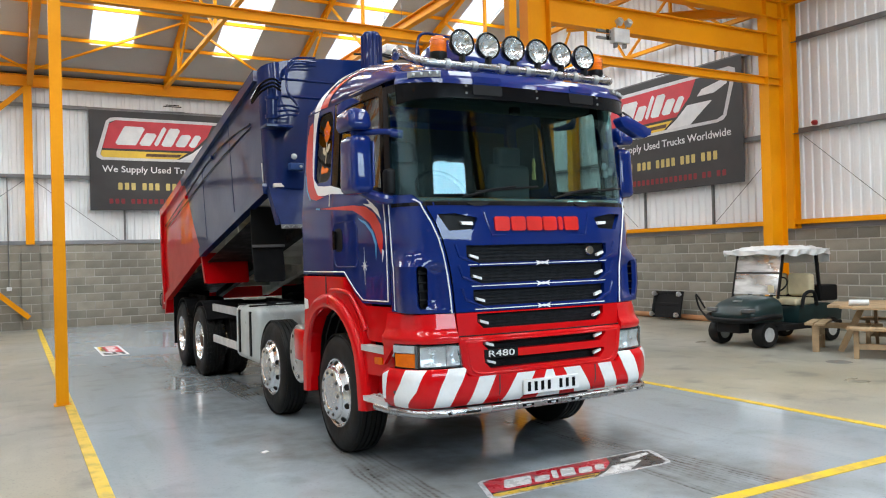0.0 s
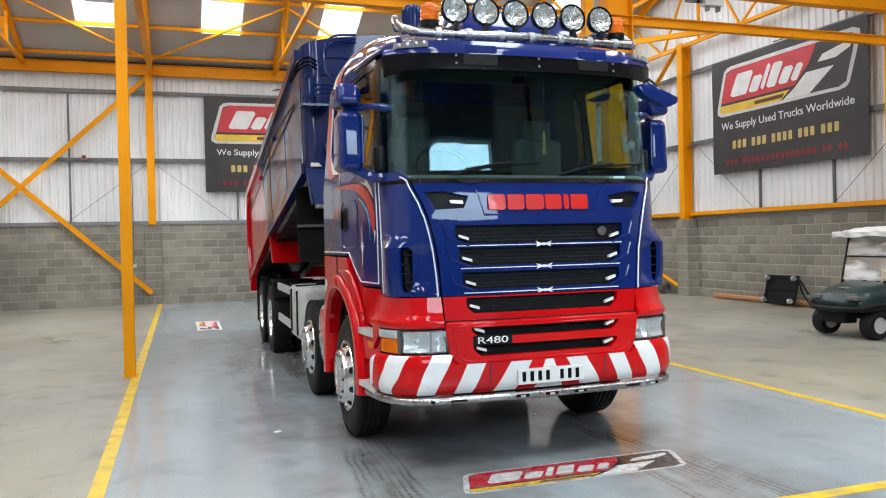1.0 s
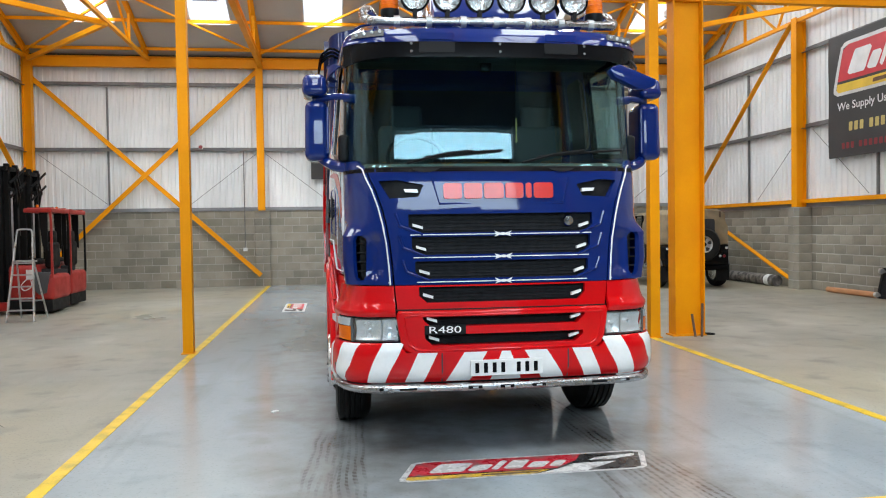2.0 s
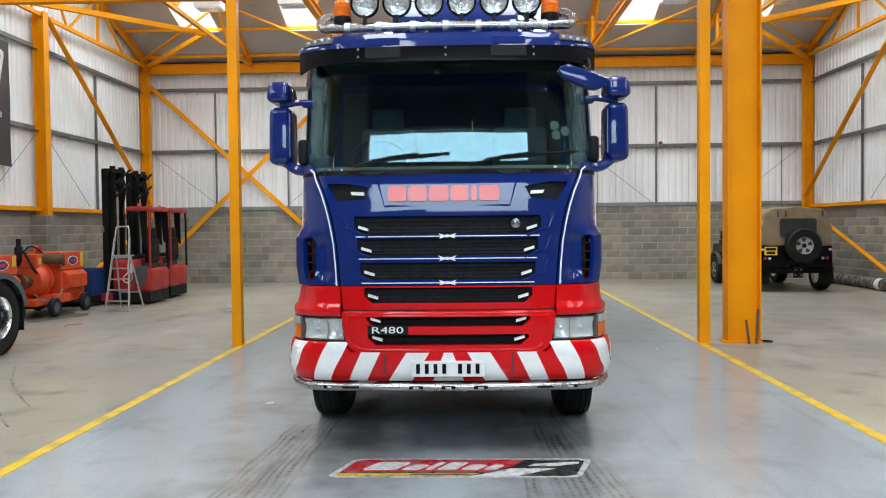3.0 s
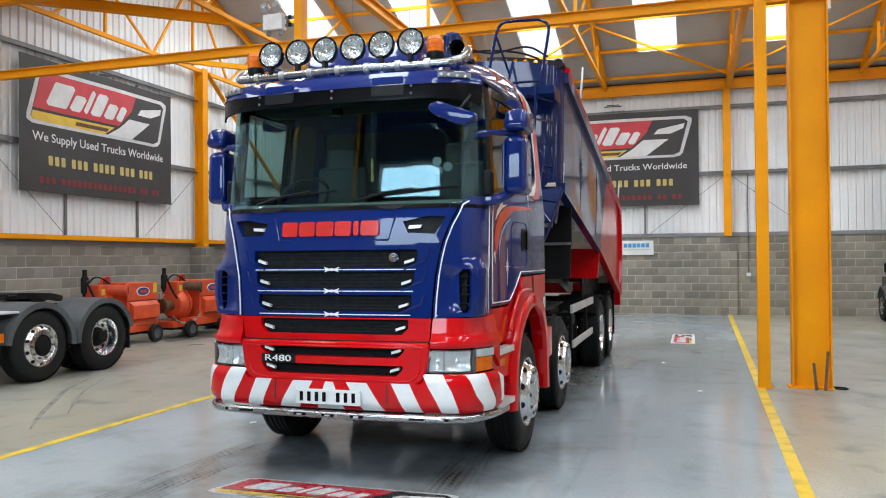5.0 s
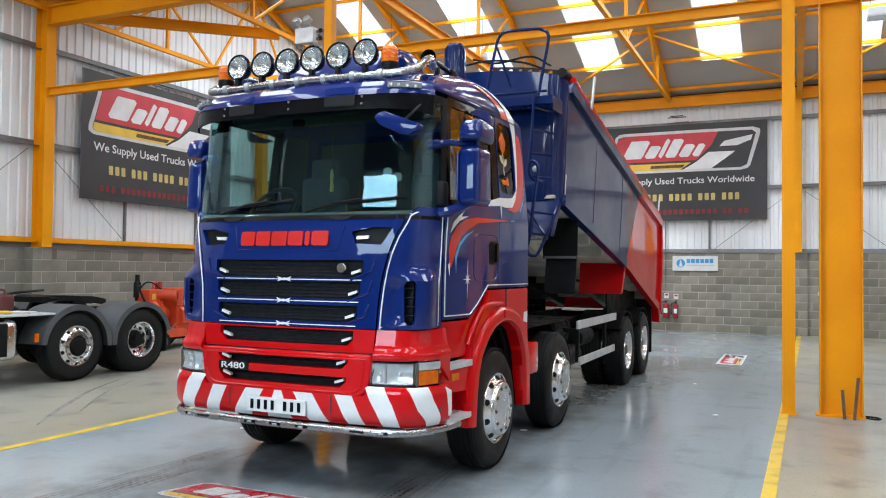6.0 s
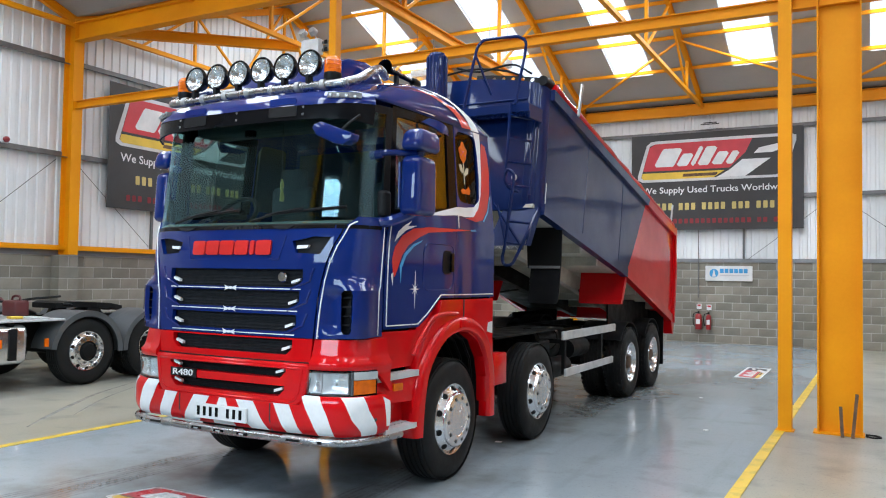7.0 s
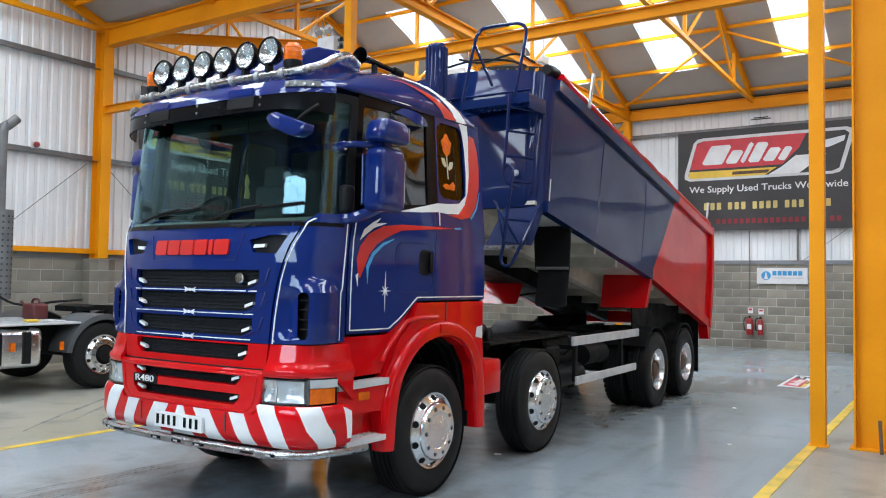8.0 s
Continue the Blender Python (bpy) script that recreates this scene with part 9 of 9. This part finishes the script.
part("front_bumper", tube(B(), smooth_path([(0.28, -0.56, 0.50), (0.05, -0.58, 0.52), (-0.20, -0.54, 0.50), (-0.33, -0.38, 0.46), (-0.37, 0.0, 0.45), (-0.33, 0.38, 0.46), (-0.20, 0.54, 0.50), (0.05, 0.58, 0.52), (0.28, 0.56, 0.50)], 5), 0.045, 10), M["black"], gc, "black wrap-round bumper", 50)
part("grille_box", box(B(), -0.34, -0.10, -0.24, 0.24, 0.24, 0.44, 0.02), M["black"], gc)
for sy in (-1, 1):
    part("head_lamp", box(B(), -0.34, -0.20, sy * 0.36 - 0.10, sy * 0.36 + 0.10, 0.59, 0.655, 0.015), M["rail"], gc)
    for x, r in ((0.0, 0.22), (1.65, 0.22)):
        cart_wheel(gc, x, sy * 0.46, r, 0.20, False, "pale_alloy")
    part("roof_post", bar(B(), (0.34, sy * 0.47, 0.80), (0.52, sy * 0.47, 1.60), 0.035, 0.035), M["black"], gc)
    part("roof_post", bar(B(), (1.45, sy * 0.47, 0.75), (1.36, sy * 0.47, 1.60), 0.045, 0.045), M["black"], gc)
    part("arm_rest", tube(B(), smooth_path([(0.85, sy * 0.55, 0.62), (0.92, sy * 0.56, 0.85), (1.15, sy * 0.56, 0.88), (1.25, sy * 0.55, 0.65)], 4), 0.03, 8), M["black"], gc, "", 40)
    part("seat_back", box(B(), 1.16, 1.30, sy * 0.26 - 0.24, sy * 0.26 + 0.24, 0.80, 1.20, 0.06, 3), M["cream"], gc, "cream seat back", 50)
part("floor_pan", box(B(), 0.20, 1.95, -0.54, 0.54, 0.26, 0.36, 0.02), M["black"], gc)
part("seat_base", prism(B(), [(0.78, 0.36), (1.95, 0.36), (2.0, 0.62), (1.55, 0.68), (0.82, 0.66)], "y", -0.52, 0.52, 0.02), M["green"], gc, "dark green seat base", 40)
part("seat_cushion", box(B(), 0.76, 1.28, -0.50, 0.50, 0.66, 0.78, 0.04, 3), M["cream"], gc, "cream seat cushion", 50)
part("bag_well", box(B(), 1.50, 1.98, -0.45, 0.45, 0.70, 0.98, 0.03), M["black"], gc, "black rear basket")
part("canopy", sheet(B(), [(0.27, -0.57), (1.60, -0.57), (1.64, 0.57), (0.27, 0.57)], lambda u, v, d: Vector((u, v, 1.635 - 0.06 * (abs(v) / 0.57) ** 4 - 0.06 * (abs(u - 0.93) / 0.66) ** 6 + 0.012 * math.sin(u * 17 + v * 9) + 0.010 * math.sin(u * 31 - v * 23) + d)), 0, 0.05, step=0.06), M["white"], gc, "crumpled white canopy", 50)
part("canopy_front", sheet(B(), [(-0.57, 0.0), (0.57, 0.0), (0.57, 1.0), (-0.57, 1.0)], lambda u, v, d: Vector((0.27 + 0.012 * math.sin(u * 19 + 2 * v) - d, u, 1.62 - (0.075 + 0.015 * math.sin(u * 9)) * v)), 0, 0.012, step=0.06), M["white"], gc, "", 50)
part("canopy_skirt", sheet(B(), [(-0.57, 0.0), (0.57, 0.0), (0.57, 1.0), (-0.57, 1.0)], lambda u, v, d: Vector((1.62 + 0.03 * math.sin(u * 14) + d, u, 1.58 - 0.20 * v)), 0, 0.01), M["white"], gc, "", 50)
for sy in (-1, 1):
    part("canopy_edge", sheet(B(), [(0.27, 0.0), (1.60, 0.0), (1.60, 1.0), (0.27, 1.0)], lambda u, v, d: Vector((u, sy * (0.575 + 0.012 * math.sin(u * 26 + 3 * v) + d), 1.63 - (0.10 + 0.02 * math.sin(u * 12)) * v)), 0, 0.01, step=0.06), M["white"], gc)
sc = part("screen_lower", sheet(B(), [(-0.46, 0.86), (0.46, 0.86), (0.46, 1.22), (-0.46, 1.22)], lambda u, v, d: Vector((0.33 + 0.225 * (v - 0.8) + d, u, v)), 0, 0.006), M["scuffed"], gc, "clear plastic screen")
sc2 = part("screen_upper", sheet(B(), [(-0.46, 1.24), (0.46, 1.24), (0.46, 1.57), (-0.46, 1.57)], lambda u, v, d: Vector((0.33 + 0.225 * (v - 0.8) + d, u, v)), 0, 0.006), M["scuffed"], gc)
sc.visible_shadow = sc2.visible_shadow = False
part("screen_bar", tube(B(), [(0.425, -0.47, 1.23), (0.425, 0.47, 1.23)], 0.014, 6), M["black"], gc)
part("screen_notice", boxes((0.335, 0.340, -0.40, -0.28, 0.90, 1.02)), M["cream"], gc)
part("steering_wheel", lathe(B(), [(0.16 + 0.014 * math.cos(a), 0.014 * math.sin(a)) for a in np.linspace(0, math.tau, 7)], 18, pose(0.66, -0.24, 1.02, 0, -50)), M["black"], gc, "", 40)
part("steering_column", tube(B(), [(0.40, -0.24, 0.78), (0.66, -0.24, 1.02)], 0.03, 8), M["black"], gc)
part("bag_rack", tube(B(), smooth_path([(-0.2, 0.62, 0.62), (-0.22, 0.80, 0.86), (-0.1, 0.85, 0.62), (-0.18, 0.60, 0.45)], 5), 0.018, 6), M["black"], gc)
part("cowl_badge", boxes((-0.12, -0.02, -0.08, 0.08, 0.752, 0.772)), M["satin"], gc)

# ---- picnic table ----
pt = thing("picnic_table", "weathered timber picnic table with four benches", "table", (12.50, 7.48, 0), 28)
for k in range(9):
    x = -0.76 + k * 0.19
    hw = min(0.76, 1.14 - abs(x))
    part("top_plank", box(B(), x - 0.088, x + 0.088, -hw, hw, 0.71, 0.75, 0.005), M["wood"], pt)
for k in range(4):
    a = radians(90 * k)
    R = Matrix.Rotation(a, 4, "Z")
    part("bench_plank", box(B(), 0.80, 0.95, -0.45, 0.45, 0.42, 0.46, 0.005, m=R), M["wood"], pt)
    part("bench_plank", box(B(), 0.97, 1.10, -0.40, 0.40, 0.42, 0.46, 0.005, m=R), M["wood"], pt)
    for sy in (-1, 1):
        part("bench_leg", box(B(), 0.90, 1.0, sy * 0.32 - 0.035, sy * 0.32 + 0.035, 0.0, 0.42, 0.004, m=R), M["wood"], pt)
    part("brace", box(B(), 0.93, 0.97, -0.32, 0.32, 0.14, 0.22, m=R), M["wood"], pt)
    lg = B()
    bar(lg, R @ Vector((0.62, 0.16, 0.0)), R @ Vector((0.30, 0.16, 0.71)), 0.045, 0.09, (0, 0, 1))
    part("table_leg", lg, M["wood"], pt)
    lg = B()
    bar(lg, R @ Vector((0.05, -0.16, 0.38)), R @ Vector((1.0, -0.16, 0.38)), 0.045, 0.09, (0, 0, 1))
    part("bench_bearer", lg, M["wood"], pt)
tagged(part("paper_roll", tube(B(), [(11.86, 7.65, 0.795), (12.04, 7.45, 0.795)], 0.045, 14), M["white"], None, "", 40), "white paper roll on the picnic table", "paper roll")

# ---- dolly, pipes and carpet roll at the wall ----
dl = new("furniture_dolly")
tagged(dl, "black four-wheel dolly stood on edge against the wall", "dolly")
dl.matrix_world = pose(14.28, 13.95, 0.06, 0, 14, 4)
part("deck", box(B(), -0.015, 0.02, -0.43, 0.43, 0.0, 0.64, 0.01), M["black"], dl, "moulded black deck")
for y in (-0.40, 0.40):
    part("deck_rail", box(B(), -0.04, -0.013, y - 0.035, y + 0.035, 0.0, 0.64, 0.006), M["black"], dl)
for z in (0.035, 0.32, 0.605):
    part("deck_slat", box(B(), -0.035, -0.013, -0.36, 0.36, z - 0.035, z + 0.035, 0.006), M["black"], dl)
for y in (-0.37, 0.37):
    for z in (0.06, 0.56):
        part("castor", lathe(B(), [(0, -0.03), (0.055, -0.03), (0.06, 0), (0.055, 0.03), (0, 0.03)], 14, pose(-0.10, y, z, 90)), M["satin"], dl, "", 40)
        part("castor_fork", boxes((-0.10, -0.03, y - 0.045, y + 0.045, z - 0.02, z + 0.02)), M["satin"], dl)
tagged(part("plastic_pipe", tube(B(), [(14.62, 12.0, 0.07), (14.66, 16.6, 0.07)], 0.065, 14), M["pvc"], None, "", 40), "tan plastic pipe lying along the wall", "pipe")
cr = tagged(part("carpet_roll", tube(B(), [(14.52, 18.5, 0.15), (14.60, 20.0, 0.15), (14.58, 21.8, 0.15)], 0.145, 18), M["carpet"], None, "", 40), "long grey-brown carpet roll lying along the wall", "carpet roll")
part("wrap_tape", tube(B(), [(14.53, 18.75, 0.15), (14.53, 18.95, 0.15)], 0.149, 18), M["white"], cr)


# ---- blockwork, block by block ----
def block_mesh(w, h, d, name):
    bm = box(B(), -w / 2, w / 2, -d / 2, d / 2, -h / 2, h / 2, 0.006, 1)
    return finish(bm, name, M["block"])


BW, BH = 0.45, 0.225
FULL = block_mesh(BW - 0.014, BH - 0.018, 0.05, "block")


def lay_blocks(wall, side, a0, a1, top, near):
    """Courses of blocks on a wall: singly within the stretch near, joined outside it."""
    f = wall_map(side)
    turn = {"back": 0, "left": 90, "right": 90, "front": 0}[side]
    rest, singles = B(), 0
    for c in range(round(top / BH)):
        z = (c + 0.5) * BH
        a = a0 + (0.0 if c % 2 else BW / 2)
        while a < a1:
            d = -0.0325 + random.uniform(-0.0015, 0.0015)
            p = f(a, z, d)
            if near[0] < a < near[1] and singles < 300:
                ob = new("block", FULL)
                ob.parent = wall
                ob.matrix_basis = pose(p.x, p.y, p.z, 0, 0, turn)
                singles += 1
            else:
                m = pose(p.x, p.y, p.z, 0, 0, turn)
                w, h, dd = (BW - 0.014) / 2, (BH - 0.018) / 2, 0.025
                vs = [rest.verts.new(m @ Vector((sx * w, sy * dd, sz * h))) for sx in (-1, 1) for sy in (-1, 1) for sz in (-1, 1)]
                for q in ((0, 1, 3, 2), (4, 6, 7, 5), (0, 4, 5, 1), (2, 3, 7, 6), (0, 2, 6, 4), (1, 5, 7, 3)):
                    rest.faces.new([vs[i] for i in q])
            a += BW
    tagged(part("blockwork", rest, M["block"], wall), kind="stuff")


lay_blocks(wall_back, "back", XL, XR, 2.25, (2.5, 15.0))
lay_blocks(wall_left, "left", YF, YB, 2.03, (9.0, 24.0))
lay_blocks(wall_right, "right", YF, YB, 2.03, (8.0, 23.0))
lay_blocks(wall_front, "front", XL, DOOR0 - 0.2, 2.25, (50, 51))
lay_blocks(wall_front, "front", DOOR1 + 0.3, XR, 2.25, (50, 51))


# piers under the columns
def pier(wall, side, a, top, depth=0.085, wide=0.42):
    f = wall_map(side)
    turn = {"back": 0, "left": 90, "right": 90}[side]
    whole = block_mesh(wide + 0.018, BH - 0.018, depth + 0.012, "pier_block")
    half = block_mesh((wide + 0.018) / 2 - 0.009, BH - 0.018, depth + 0.012, "pier_half")
    core = slab(B(), f, a - wide / 2, a + wide / 2, 0, top, 0.0, depth)
    part("pier_core", core, M["grout"], wall)
    for c in range(round(top / BH)):
        for me, off in ((whole, 0.0),) if c % 2 else ((half, -wide / 4 - 0.009), (half, wide / 4 + 0.009)):
            p = f(a + off, (c + 0.5) * BH, depth / 2)
            ob = new("pier_block", me)
            ob.parent = wall
            ob.matrix_basis = pose(p.x, p.y, p.z, 0, 0, turn)


for a in (1.06, 7.90):
    pier(wall_back, "back", a, 2.25)
for w_, side_ in ((wall_left, "left"), (wall_right, "right")):
    pier(w_, side_, 17.34 if side_ == "left" else 17.68, 2.03, 0.33, 0.45)
pier(wall_left, "left", 10.664, 2.03, 0.24, 0.40)
